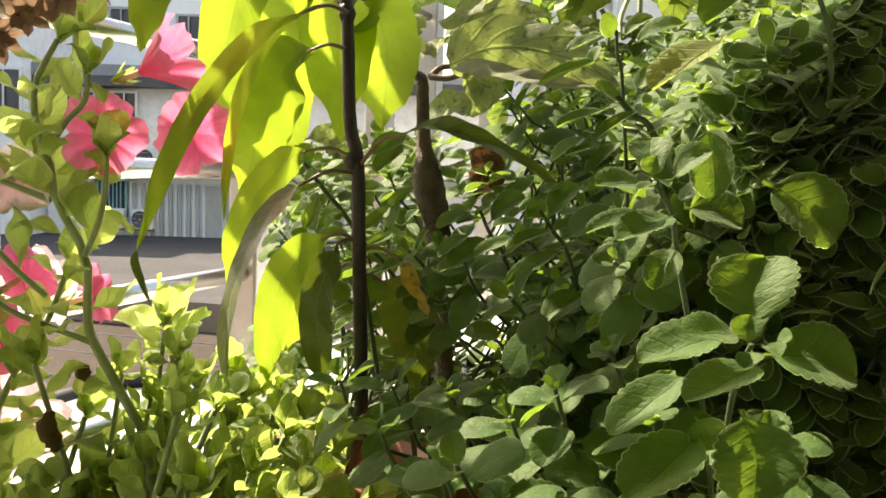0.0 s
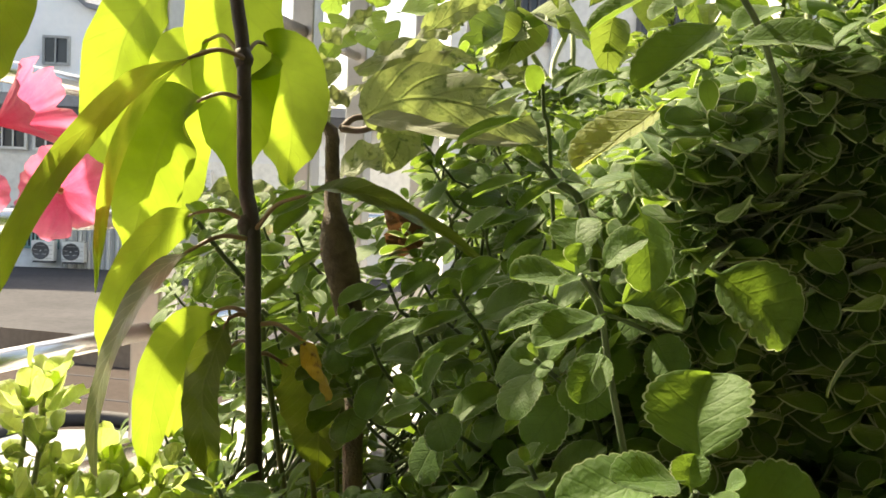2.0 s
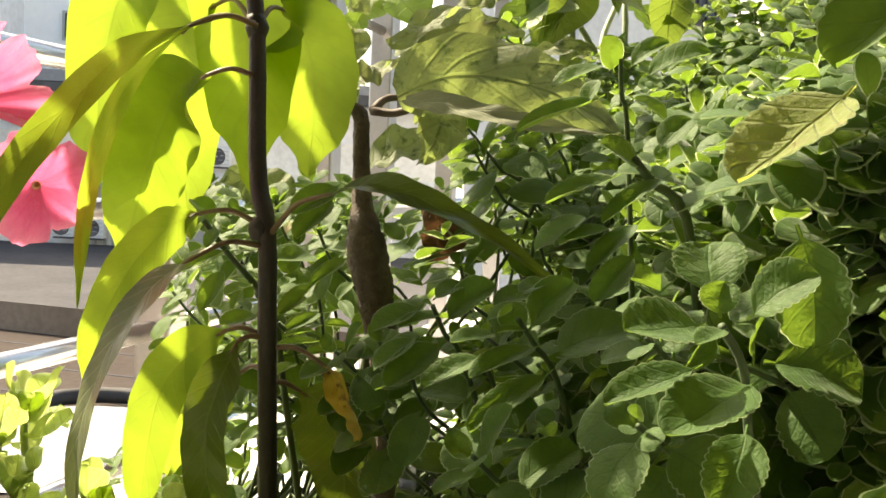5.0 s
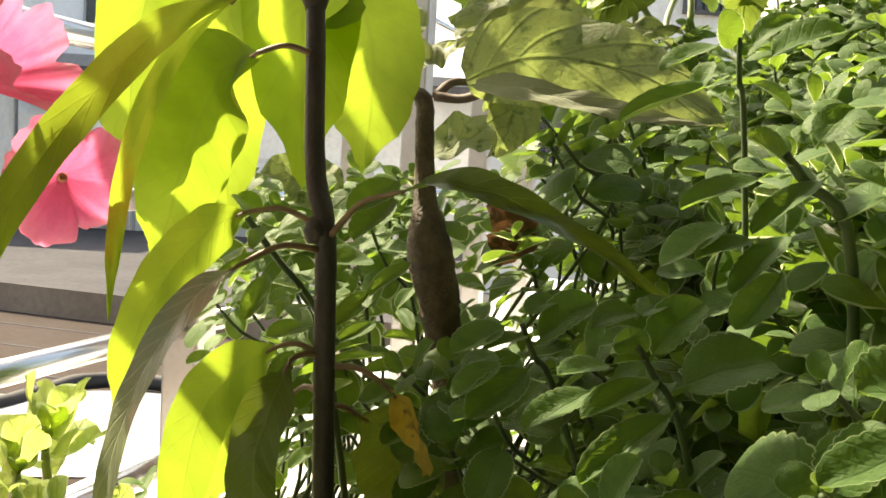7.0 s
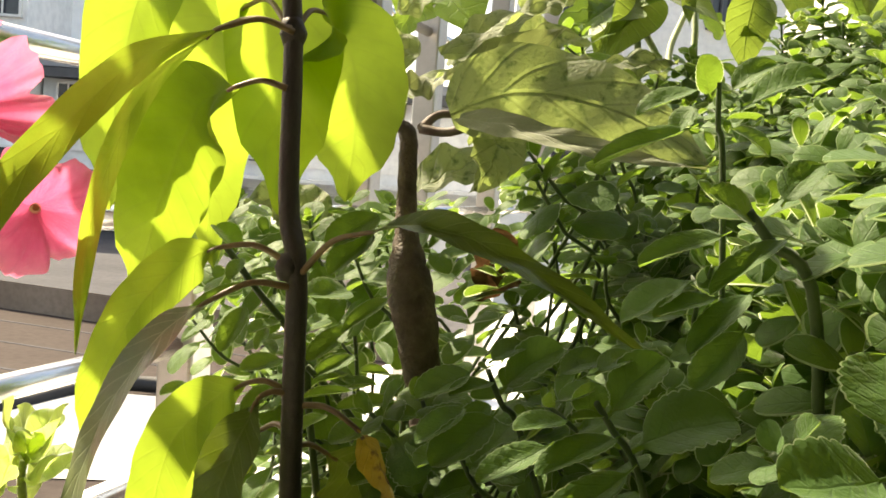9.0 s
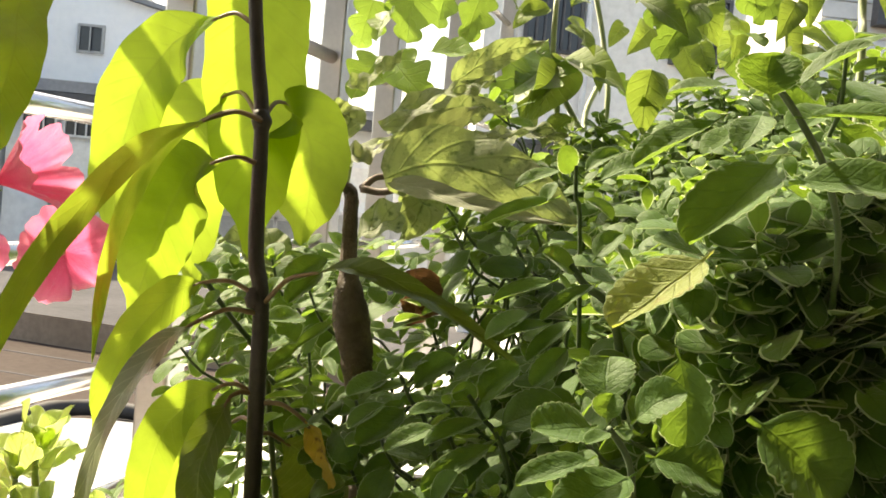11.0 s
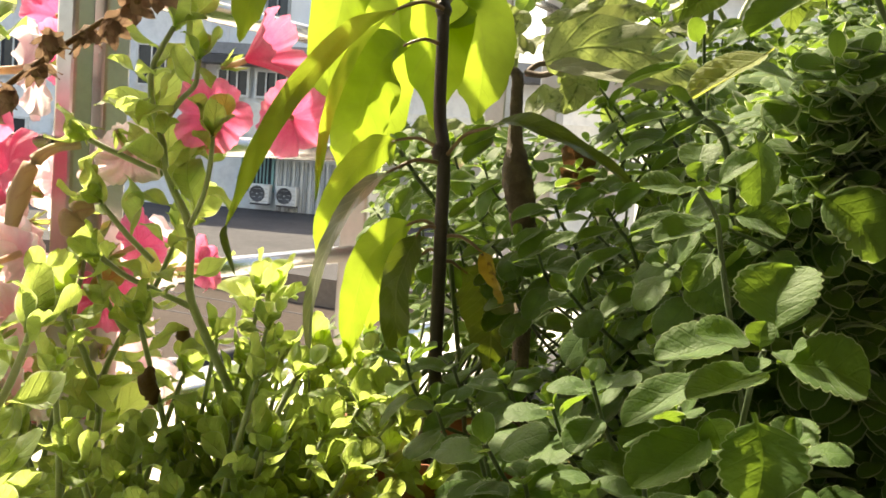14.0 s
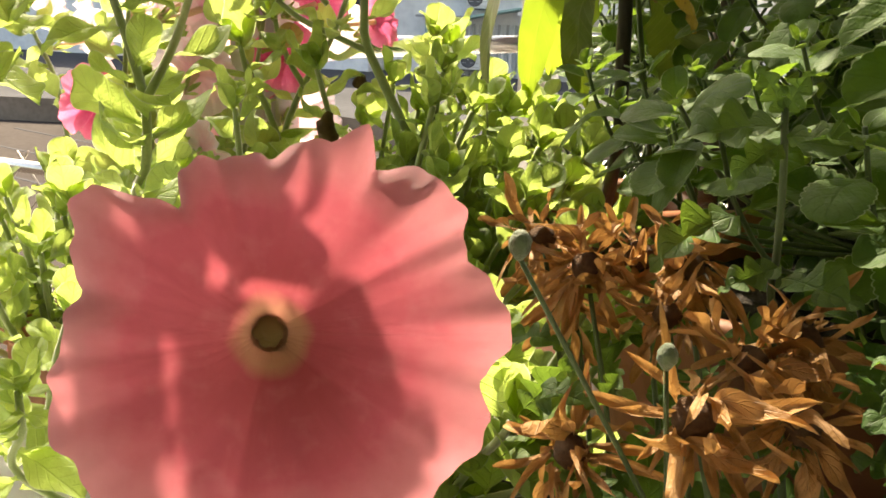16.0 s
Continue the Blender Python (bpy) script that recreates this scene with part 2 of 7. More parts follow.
def surface(name, c1, c2, scale, rough=0.6, metal=0.0, relief=0.2, fine=8.0, spec=0.5, c3=None, depth=0.002, sheen=0.0):
    """A plain solid surface with two scales of variation."""
    m, nt = mat_new(name)
    g = Net(nt)
    tc = nt.nodes.new("ShaderNodeTexCoord")
    co = tc.outputs["Object"]
    big, small = g.noise(scale, 4, co), g.noise(scale * fine, 4, co)
    col = g.mix(g.ramp(big, 0.32, 0.68), c1, c2)
    col = g.mix(g.math("MULTIPLY", g.ramp(small, 0.4, 0.75), 0.45), col, c3 or tuple(0.65 * c for c in c1))
    bump = g.put("ShaderNodeBump", Strength=relief, Distance=depth, Height=small)
    r = g.math("ADD", rough - 0.08, g.math("MULTIPLY", small, 0.16))
    b = g.put("ShaderNodeBsdfPrincipled", Base_Color=col, Roughness=r, Metallic=metal, Normal=bump.outputs[0])
    g.set(b, "Specular IOR Level", spec)
    if sheen:
        g.set(b, "Sheen Weight", sheen)
    out = nt.nodes.new("ShaderNodeOutputMaterial")
    nt.links.new(b.outputs[0], out.inputs[0])
    return m


def fringe_material():
    """The fine pale hairs along a leaf's margin."""
    m, nt = mat_new("margin_hairs")
    g = Net(nt)
    tc = nt.nodes.new("ShaderNodeTexCoord")
    col = g.mix(g.noise(60, 2, tc.outputs["Object"]), (0.22, 0.31, 0.13), (0.37, 0.47, 0.23))
    d = g.put("ShaderNodeBsdfDiffuse", Color=col)
    t = g.put("ShaderNodeBsdfTranslucent", Color=g.mix(0.5, col, (0.85, 0.90, 0.60)))
    mx = g.put("ShaderNodeMixShader", i0=0.6, i1=d.outputs[0], i2=t.outputs[0])
    out = nt.nodes.new("ShaderNodeOutputMaterial")
    nt.links.new(mx.outputs[0], out.inputs[0])
    return m


FRINGE = fringe_material()
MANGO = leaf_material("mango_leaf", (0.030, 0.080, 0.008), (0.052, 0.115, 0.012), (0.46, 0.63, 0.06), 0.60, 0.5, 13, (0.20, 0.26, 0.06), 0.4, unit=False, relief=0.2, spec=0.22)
MANGO_OLD = leaf_material("mango_leaf_old", (0.19, 0.22, 0.15), (0.25, 0.28, 0.19), (0.36, 0.42, 0.08), 0.20, 0.34, 15, (0.46, 0.49, 0.34), 0.7, unit=False, relief=0.35, spec=0.75)
# duller copy with shade in its colour, for shaded leaves and the dry tip
MANGO_SHADE_DRY = leaf_material("mango_leaf_shade_dry", (0.06, 0.095, 0.018), (0.09, 0.13, 0.03), (0.30, 0.42, 0.03), 0.20, 0.4, 13, (0.20, 0.24, 0.09), 0.5, unit=False, relief=0.35)
WITHER = leaf_material("withering_leaf", (0.30, 0.20, 0.03), (0.40, 0.30, 0.04), (0.5, 0.34, 0.03), 0.28, 0.55, 9, (0.5, 0.4, 0.1), 0.4, unit=False, spots=((0.10, 0.045, 0.015), 120))
FUZZY = leaf_material("velvet_herb_leaf", (0.035, 0.088, 0.014), (0.066, 0.138, 0.026), (0.36, 0.58, 0.06), 0.32, 0.6, 6, (0.08, 0.14, 0.045), 0.06, sheen=0.32, relief=0.3, quilt=1.5, spec=0.25)
FUZZY_IN = leaf_material("velvet_herb_foliage", (0.035, 0.088, 0.014), (0.066, 0.138, 0.026), (0.36, 0.58, 0.06), 0.32, 0.6, 6, (0.08, 0.14, 0.045), 0.06, sheen=0.32, unit=False, relief=0.3, quilt=1.5, spec=0.25, island=True)
FUZZY_YELLOW = leaf_material("yellowing_herb_leaf", (0.19, 0.25, 0.07), (0.28, 0.33, 0.10), (0.55, 0.60, 0.10), 0.45, 0.65, 6, (0.35, 0.38, 0.16), 0.4, sheen=0.4, relief=0.8, spec=0.3, spots=((0.30, 0.24, 0.09), 2.2))
PETLEAF = leaf_material("petunia_leaf", (0.085, 0.15, 0.035), (0.17, 0.26, 0.08), (0.68, 0.86, 0.20), 0.58, 0.55, 6, (0.24, 0.33, 0.12), 0.4, sheen=0.3, relief=0.7)
GOURD = leaf_material("gourd_leaf", (0.07, 0.13, 0.025), (0.12, 0.20, 0.045), (0.29, 0.45, 0.06), 0.42, 0.5, 6, (0.2, 0.28, 0.08), 0.6, relief=1.0)
MUMLEAF = leaf_material("chrysanthemum_leaf", (0.035, 0.085, 0.018), (0.070, 0.140, 0.032), (0.30, 0.50, 0.06), 0.34, 0.55, 7, (0.12, 0.20, 0.07), 0.25, relief=0.6, spec=0.25)
VELVET_GREEN = leaf_material("soft_green_leaf", (0.085, 0.13, 0.045), (0.14, 0.19, 0.075), (0.36, 0.50, 0.07), 0.36, 0.65, 7, (0.22, 0.27, 0.13), 0.6, sheen=0.2, relief=1.0, spec=0.25)
DRYLEAF = leaf_material("dead_leaf", (0.12, 0.075, 0.035), (0.22, 0.145, 0.07), (0.32, 0.18, 0.06), 0.22, 0.75, 8, (0.28, 0.20, 0.11), 0.5, relief=0.9, spec=0.2)
DRYPETAL = leaf_material("dry_petal", (0.30, 0.14, 0.045), (0.52, 0.29, 0.11), (0.62, 0.32, 0.10), 0.26, 0.55, 5, (0.60, 0.36, 0.16), 0.4, relief=0.7, spec=0.4)
CREAM = leaf_material("petunia_throat", (0.42, 0.20, 0.12), (0.52, 0.31, 0.17), (0.5, 0.25, 0.12), 0.25, 0.55, 5, (0.5, 0.3, 0.2), 0.3)
FADED = leaf_material("faded_flower", (0.42, 0.33, 0.22), (0.55, 0.45, 0.32), (0.7, 0.5, 0.3), 0.4, 0.6, 5, (0.4, 0.15, 0.18), 0.5)
BARK = surface("dark_mango_bark", (0.022, 0.018, 0.013), (0.045, 0.036, 0.025), 60, 0.6, relief=0.5, depth=0.001)
PETIOLE = surface("mango_petiole", (0.13, 0.075, 0.035), (0.19, 0.13, 0.05), 80, 0.5, depth=0.0005)
GREENSTEM = surface("hairy_green_stem", (0.20, 0.27, 0.09), (0.28, 0.35, 0.13), 90, 0.6, depth=0.0006, sheen=1.0)
HERBSTEM = surface("herb_stem", (0.035, 0.070, 0.014), (0.06, 0.10, 0.024), 90, 0.65, depth=0.0006, sheen=0.1)
WOODSTEM = surface("brown_stem", (0.10, 0.07, 0.05), (0.17, 0.12, 0.09), 70, 0.7, depth=0.001)
WITHERSTEM = surface("withered_brown", (0.07, 0.05, 0.036), (0.21, 0.155, 0.11), 80, 0.7, relief=1.0, depth=0.002)
STEEL = surface("stainless_steel", (0.62, 0.60, 0.57), (0.70, 0.68, 0.64), 14, 0.24, 1.0, relief=0.04, c3=(0.55, 0.53, 0.50), depth=0.0004)
POST = surface("brushed_steel_post", (0.46, 0.45, 0.44), (0.55, 0.54, 0.52), 20, 0.38, 1.0, relief=0.06, c3=(0.40, 0.39, 0.38), depth=0.0004)
TERRA = surface("terracotta_plastic", (0.26, 0.085, 0.035), (0.33, 0.12, 0.05), 18, 0.5, relief=0.15)
SOIL = surface("potting_soil", (0.025, 0.018, 0.012), (0.05, 0.036, 0.025), 60, 0.95, relief=1.0, depth=0.006)
LEDGE = surface("white_ledge_paint", (0.74, 0.74, 0.72), (0.80, 0.80, 0.78), 6, 0.55, relief=0.15, c3=(0.60, 0.59, 0.56))
# kept dark so that the unseen walls throw little light back on the plants
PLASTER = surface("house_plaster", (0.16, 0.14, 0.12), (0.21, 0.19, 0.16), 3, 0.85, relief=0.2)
SHEETWIRE = surface("galvanised_wire", (0.30, 0.27, 0.24), (0.42, 0.40, 0.37), 60, 0.5, 0.6, relief=0.2)

# ---- setting: ground, ledge, railing ----
ASPHALT = surface("brown_paving", (0.050, 0.040, 0.035), (0.070, 0.057, 0.050), 0.35, 0.9, relief=0.3, fine=30, depth=0.01, spec=0.06)
GROUND_Z, PLAT = -1.3, -0.85
ground = part("ground", mesh_of("ground", [(-900, -60, GROUND_Z), (900, -60, GROUND_Z), (900, 1500, GROUND_Z), (-900, 1500, GROUND_Z)], [(0, 1, 2, 3)], smooth=False), ASPHALT)
tagged(ground, "brownish paved yard beyond the railing", "ground", kind="structure")

C0, CD = Vector((-0.106, 1.42, 0)), Vector((0.30, 0.954, 0)).normalized()
CN = Vector((-CD.y, CD.x, 0))


def on_rail(u, out=0.0, z=0.0):
    """A place u metres along the railing from its corner post."""
    p = C0 + CD * u + CN * out
    return Vector((p.x, p.y, z))


def slab(name, u0, u1, o0, o1, z0, z1, mat, bevel=0.004):
    me = box_mesh(name, u0, o0, z0, u1, o1, z1, bevel)
    r = Matrix((CD, CN, Vector((0, 0, 1)))).transposed().to_4x4()
    return part(name, me, mat, m=Matrix.Translation(C0) @ r)


ledge = tagged(slab("ledge", -0.798, 2.4, -1.15, 0.24, 0.86, 0.965, LEDGE), "white painted concrete ledge under the plants", "ledge", kind="structure")
ledge_near = tagged(slab("ledge_near", -2.05, -0.80, -1.15, 0.03, 0.86, 0.965, LEDGE), "white painted concrete ledge under the nearer plants", "ledge", kind="structure")
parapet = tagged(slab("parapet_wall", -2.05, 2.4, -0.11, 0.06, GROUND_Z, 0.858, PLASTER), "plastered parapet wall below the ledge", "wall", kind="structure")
# unseen enclosure round the camera, added to keep sky light off the plants
house = tagged(part("unseen_house_wall", box_mesh("unseen_house_wall", -2.2, -1.1, GROUND_Z, 3.2, -0.9, 3.2), PLASTER), "unseen plastered house wall behind the camera, holds back sky light", "wall", kind="structure")
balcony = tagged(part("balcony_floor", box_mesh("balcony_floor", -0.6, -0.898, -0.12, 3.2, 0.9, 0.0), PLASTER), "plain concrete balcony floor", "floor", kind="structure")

# ceiling edge and side wall stand out of view, set to shade the bush
unseen_slab = tagged(part("unseen_ceiling", box_mesh("unseen_ceiling", -2.2, -0.898, 2.55, 3.2, 0.85, 2.70), PLASTER), "unseen concrete ceiling added to limit the sky light from above", "ceiling", kind="structure")
side = tagged(part("unseen_side_wall", box_mesh("unseen_side_wall", 1.0, -0.898, GROUND_Z, 1.15, 1.25, 2.548), PLASTER), "unseen plastered side wall added to darken the herb bush", "wall", kind="structure")
railing = thing("railing", "polished stainless steel balcony railing with square posts", "railing", at=tuple(on_rail(-0.4, 0, 0.965)))
RI = Matrix.Translation(-Vector(railing.location))


def rail_post(u, half, top):
    r = Matrix((CD, CN, Vector((0, 0, 1)))).transposed().to_4x4()
    part("post", box_mesh("post", -half, -half, 0.965, half, half, top, 0.003), POST, railing, m=RI @ Matrix.Translation(on_rail(u)) @ r)


for u, half, top in ((-0.785, 0.010, 2.3), (-0.755, 0.0135, 2.3), (-0.364, 0.017, 2.3), (0.0, 0.017, 2.3), (0.21, 0.017, 2.3), (0.56, 0.017, 2.3), (0.95, 0.017, 2.3)):
    rail_post(u, half, top)
for z in (1.075, 1.188, 1.300, 1.417, 1.55, 1.67, 1.79):
    for u0, u1 in ((-0.74, -0.375), (-0.353, -0.012)):
        part("rail", tube_mesh("rail", [on_rail(u0, 0, z), on_rail((u0 + u1) / 2, 0, z), on_rail(u1, 0, z)], 0.0092, 0.0092, 3, 20), STEEL, railing, m=RI)
for z in (1.30, 1.55, 1.79):
    for u0, u1 in ((0.012, 0.2), (0.22, 0.55), (0.57, 0.94)):
        part("rail", tube_mesh("rail", [on_rail(u0, 0, z), on_rail((u0 + u1) / 2, 0, z), on_rail(u1, 0, z)], 0.007, 0.007, 3, 16), STEEL, railing, m=RI)


CORNER = on_rail(-0.796)
for z in (1.075, 1.295, 1.428, 1.55, 1.67, 1.79):
    part("rail", tube_mesh("rail", [CORNER + Vector((-0.008, 0.001, z)), CORNER + Vector((-0.2, 0.016, z)), CORNER + Vector((-0.40, 0.032, z))], 0.0055, 0.0055, 3, 16), STEEL, railing, m=RI)
part("post", box_mesh("post", -0.012, -0.012, 0.965, 0.012, 0.012, 2.3, 0.003), POST, railing, m=RI @ Matrix.Translation(CORNER + Vector((-0.412, 0.032, 0))))
net = thing("wire_net", "rusty diamond wire net outside the railing", "wire net", at=(CORNER.x - 0.42, CORNER.y + 0.05, 0.966))
for k in range(1, 9):
    for s in (1, -1):
        x0, x1 = 0.045 * k, 0.045 * k + s * 0.10
        part("wire", tube_mesh("wire", [(x0 - 0.05 * s, 0.03 + 0.002 * s, 0.0), ((x0 + x1) / 2 - 0.05 * s, 0.03 + 0.004 * s, 0.05), (x1 - 0.05 * s, 0.03 + 0.002 * s, 0.11)], 0.0009, 0.0009, 4, 5), SHEETWIRE, net)


# ---- the mango seedling ----
def mango_leaf(plant, joint, base, pts, width, face, mat=None, fold=0.14, turn=0.0, wave=0.0018, seed=0, curl=0.0, label=""):
    """A leaf with its petiole from the stem's joint to the blade's base, then along pts to the tip."""
    ob = part("leaf", strip_leaf("leaf", [base, *pts], width, face, "oblong", 36, fold=fold, turn=turn, wave=wave, seed=seed, curl=curl), mat or MANGO, plant, label)
    j, b = Vector(joint), Vector(base)
    lift = Vector((0, 0, 0.14 * (b - j).length))
    nxt = b + (Vector(pts[0]) - b).normalized() * 0.006
    part("petiole", tube_mesh("petiole", [j, (j + b) / 2 + lift, b, nxt], 0.0014, 0.0008, 14, 8), PETIOLE, ob)
    return ob


mango = thing("mango_seedling", "young mango tree with long backlit yellow-green leaves", "mango tree")
S = [(-0.055, 0.65, 1.095), (-0.043, 0.615, 1.15), (-0.042, 0.603, 1.177), (-0.045, 0.604, 1.266), (-0.047, 0.605, 1.311), (-0.053, 0.613, 1.335), (-0.057, 0.622, 1.401), (-0.062, 0.625, 1.432), (-0.067, 0.63, 1.465), (-0.072, 0.634, 1.501), (-0.077, 0.64, 1.545)]
part("trunk", tube_mesh("trunk", S, 0.0046, 0.0037, 40, 10, 0.04, 3), BARK, mango)
part("node", tube_mesh("node", [(-0.057, 0.622, 1.396), (-0.057, 0.622, 1.401), (-0.058, 0.622, 1.407)], 0.004, 0.004, 7, 10, mids=[0.0038, 0.0056, 0.0038]), BARK, mango)
part("node", tube_mesh("node", [(-0.05, 0.605, 1.305), (-0.05, 0.605, 1.31), (-0.05, 0.606, 1.315)], 0.004, 0.004, 7, 10, mids=[0.0038, 0.0055, 0.0038]), BARK, mango)
FRONT = (0.1, -1.0, 0.25)
# the crown: bright hanging leaves round the upper node
mango_leaf(mango, (-0.068, 0.63, 1.453), (-0.088, 0.645, 1.457), [(-0.117, 0.665, 1.444), (-0.14, 0.68, 1.415), (-0.151, 0.69, 1.37), (-0.151, 0.69, 1.322)], 0.045, (-0.15, -1.0, 0.2), seed=1)
mango_leaf(mango, (-0.073, 0.638, 1.518), (-0.071, 0.648, 1.513), [(-0.071, 0.66, 1.482), (-0.071, 0.668, 1.44), (-0.069, 0.672, 1.383), (-0.066, 0.672, 1.324)], 0.058, FRONT, seed=2, fold=0.08)
mango_leaf(mango, (-0.056, 0.624, 1.404), (-0.050, 0.645, 1.414), [(-0.045, 0.668, 1.41), (-0.039, 0.69, 1.392), (-0.039, 0.7, 1.365), (-0.041, 0.7, 1.334)], 0.050, (-0.1, -1, 0.2), seed=3, curl=0.1)
mango_leaf(mango, (-0.056, 0.616, 1.401), (-0.078, 0.6, 1.399), [(-0.103, 0.575, 1.381), (-0.123, 0.54, 1.344), (-0.133, 0.505, 1.306), (-0.142, 0.485, 1.262)], 0.0135, (0.35, -0.90, 0.05), seed=4, turn=25)
mango_leaf(mango, (-0.057, 0.616, 1.402), (-0.082, 0.602, 1.398), [(-0.104, 0.595, 1.375), (-0.116, 0.59, 1.345), (-0.123, 0.59, 1.31), (-0.125, 0.59, 1.272)], 0.0085, (0.55, -0.85, 0.0), seed=5, turn=20, wave=0.0022)
mango_leaf(mango, (-0.057, 0.615, 1.379), (-0.077, 0.615, 1.378), [(-0.095, 0.635, 1.372), (-0.11, 0.655, 1.35), (-0.125, 0.675, 1.318), (-0.136, 0.685, 1.280)], 0.044, (0.1, -1, 0.2), seed=6, fold=0.1)
mango_leaf(mango, (-0.059, 0.622, 1.403), (-0.084, 0.66, 1.417), [(-0.102, 0.682, 1.409), (-0.111, 0.70, 1.381), (-0.112, 0.71, 1.346), (-0.105, 0.71, 1.296)], 0.047, FRONT, seed=17)
# the tuft at the top of the stem: out of view, added to shade the leaves below
part("trunk", tube_mesh("trunk", [(-0.077, 0.64, 1.543), (-0.079, 0.642, 1.575), (-0.082, 0.645, 1.605)], 0.0037, 0.003, 8, 10, 0.04, 5), BARK, mango)
for k, (b, pts) in enumerate((((-0.10, 0.662, 1.612), [(-0.135, 0.715, 1.628), (-0.175, 0.775, 1.622), (-0.205, 0.82, 1.60), (-0.22, 0.85, 1.57)]), ((-0.105, 0.655, 1.606), [(-0.17, 0.69, 1.622), (-0.235, 0.73, 1.615), (-0.285, 0.77, 1.59), (-0.305, 0.79, 1.56)]), ((-0.09, 0.668, 1.618), [(-0.105, 0.73, 1.645), (-0.158, 0.80, 1.65), (-0.188, 0.855, 1.63), (-0.198, 0.885, 1.60)]), ((-0.068, 0.64, 1.615), [(-0.02, 0.62, 1.64), (0.03, 0.60, 1.635), (0.07, 0.585, 1.61)]))):
    mango_leaf(mango, (-0.081, 0.645, 1.600), b, pts, 0.052 if k == 2 else 0.042, (0.2, -0.2, 1.0), seed=40 + k)
part("dry_tip", strip_leaf("dry_tip", [(-0.142, 0.485, 1.263), (-0.142, 0.482, 1.257), (-0.138, 0.48, 1.248), (-0.132, 0.476, 1.237)], 0.0042, (0.3, -0.9, 0.1), "lance", 14, 5, 0.5, 0.0006, 70), MANGO_SHADE_DRY, mango, "dark curled leaf tip")
# middle leaves
mango_leaf(mango, (-0.05, 0.604, 1.312), (-0.076, 0.605, 1.316), [(-0.089, 0.605, 1.31), (-0.107, 0.605, 1.29), (-0.12, 0.605, 1.262), (-0.126, 0.605, 1.228)], 0.021, (0.15, -0.98, 0.15), seed=8, turn=-10)
mango_leaf(mango, (-0.049, 0.602, 1.303), (-0.076, 0.592, 1.297), [(-0.088, 0.585, 1.288), (-0.102, 0.578, 1.267), (-0.113, 0.574, 1.24), (-0.121, 0.58, 1.203), (-0.122, 0.595, 1.146)], 0.0195, (-0.42, -0.62, 0.75), mat=MANGO_OLD, seed=9, turn=10, wave=0.001, label="older grey-green leaf with a sheen")
mango_leaf(mango, (-0.045, 0.603, 1.308), (-0.022, 0.59, 1.326), [(-0.002, 0.58, 1.331), (0.021, 0.575, 1.327), (0.05, 0.578, 1.313), (0.084, 0.583, 1.291)], 0.0115, (0.1, -0.75, 0.65), seed=10, turn=15, fold=0.5, mat=MANGO_SHADE_DRY)
# lower leaves
mango_leaf(mango, (-0.049, 0.604, 1.263), (-0.063, 0.605, 1.264), [(-0.076, 0.608, 1.256), (-0.093, 0.612, 1.236), (-0.101, 0.617, 1.205), (-0.106, 0.62, 1.158)], 0.025, (0.1, -1, 0.2), seed=11)
mango_leaf(mango, (-0.048, 0.602, 1.262), (-0.057, 0.598, 1.26), [(-0.062, 0.592, 1.246), (-0.068, 0.59, 1.223), (-0.067, 0.592, 1.197), (-0.061, 0.6, 1.167)], 0.0215, (-0.15, -0.85, 0.5), mat=MANGO_SHADE_DRY, seed=12, fold=0.3)
mango_leaf(mango, (-0.043, 0.604, 1.257), (-0.020, 0.6, 1.2515), [(-0.014, 0.599, 1.245), (-0.008, 0.598, 1.236), (-0.003, 0.597, 1.227), (-0.001, 0.597, 1.216)], 0.011, (-0.4, -0.85, 0.1), mat=WITHER, seed=13, turn=55, fold=0.7, wave=0.0016, label="withering leaf, yellow with brown blotches")
mango_leaf(mango, (-0.044, 0.606, 1.24), (-0.032, 0.615, 1.236), [(-0.022, 0.62, 1.229), (-0.014, 0.625, 1.213), (-0.01, 0.63, 1.19), (-0.01, 0.63, 1.164)], 0.036, (-0.1, -1, 0.2), mat=MANGO_SHADE_DRY, seed=14)
mango_leaf(mango, (-0.074, 0.633, 1.525), (-0.1, 0.6, 1.52), [(-0.147, 0.545, 1.45), (-0.14, 0.51, 1.411), (-0.14, 0.497, 1.385), (-0.142, 0.489, 1.36)], 0.025, (0.3, -0.9, 0.1), seed=15, turn=15)
mango_leaf(mango, (-0.046, 0.606, 1.246), (-0.059, 0.62, 1.242), [(-0.075, 0.63, 1.232), (-0.09, 0.64, 1.208), (-0.098, 0.645, 1.184)], 0.030, (0.2, -1, 0.2), seed=16)

# ---- the velvet-leaved herb bushes ----
HERB = [herb_blade("herb_leaf", 0.58 + 0.04 * k, 40 + k, 41, 9, 0.34 - 0.07 * k, 0.10 + 0.22 * k, 0.30 - 0.09 * k, 8 + k % 3) for k in range(5)]
HERB_FAR = [herb_blade("herb_leaf", 0.58 + 0.04 * k, 50 + k, 21, 7, 0.34 - 0.07 * k, 0.10 + 0.22 * k, 0.30 - 0.1 * k, 5) for k in range(5)]


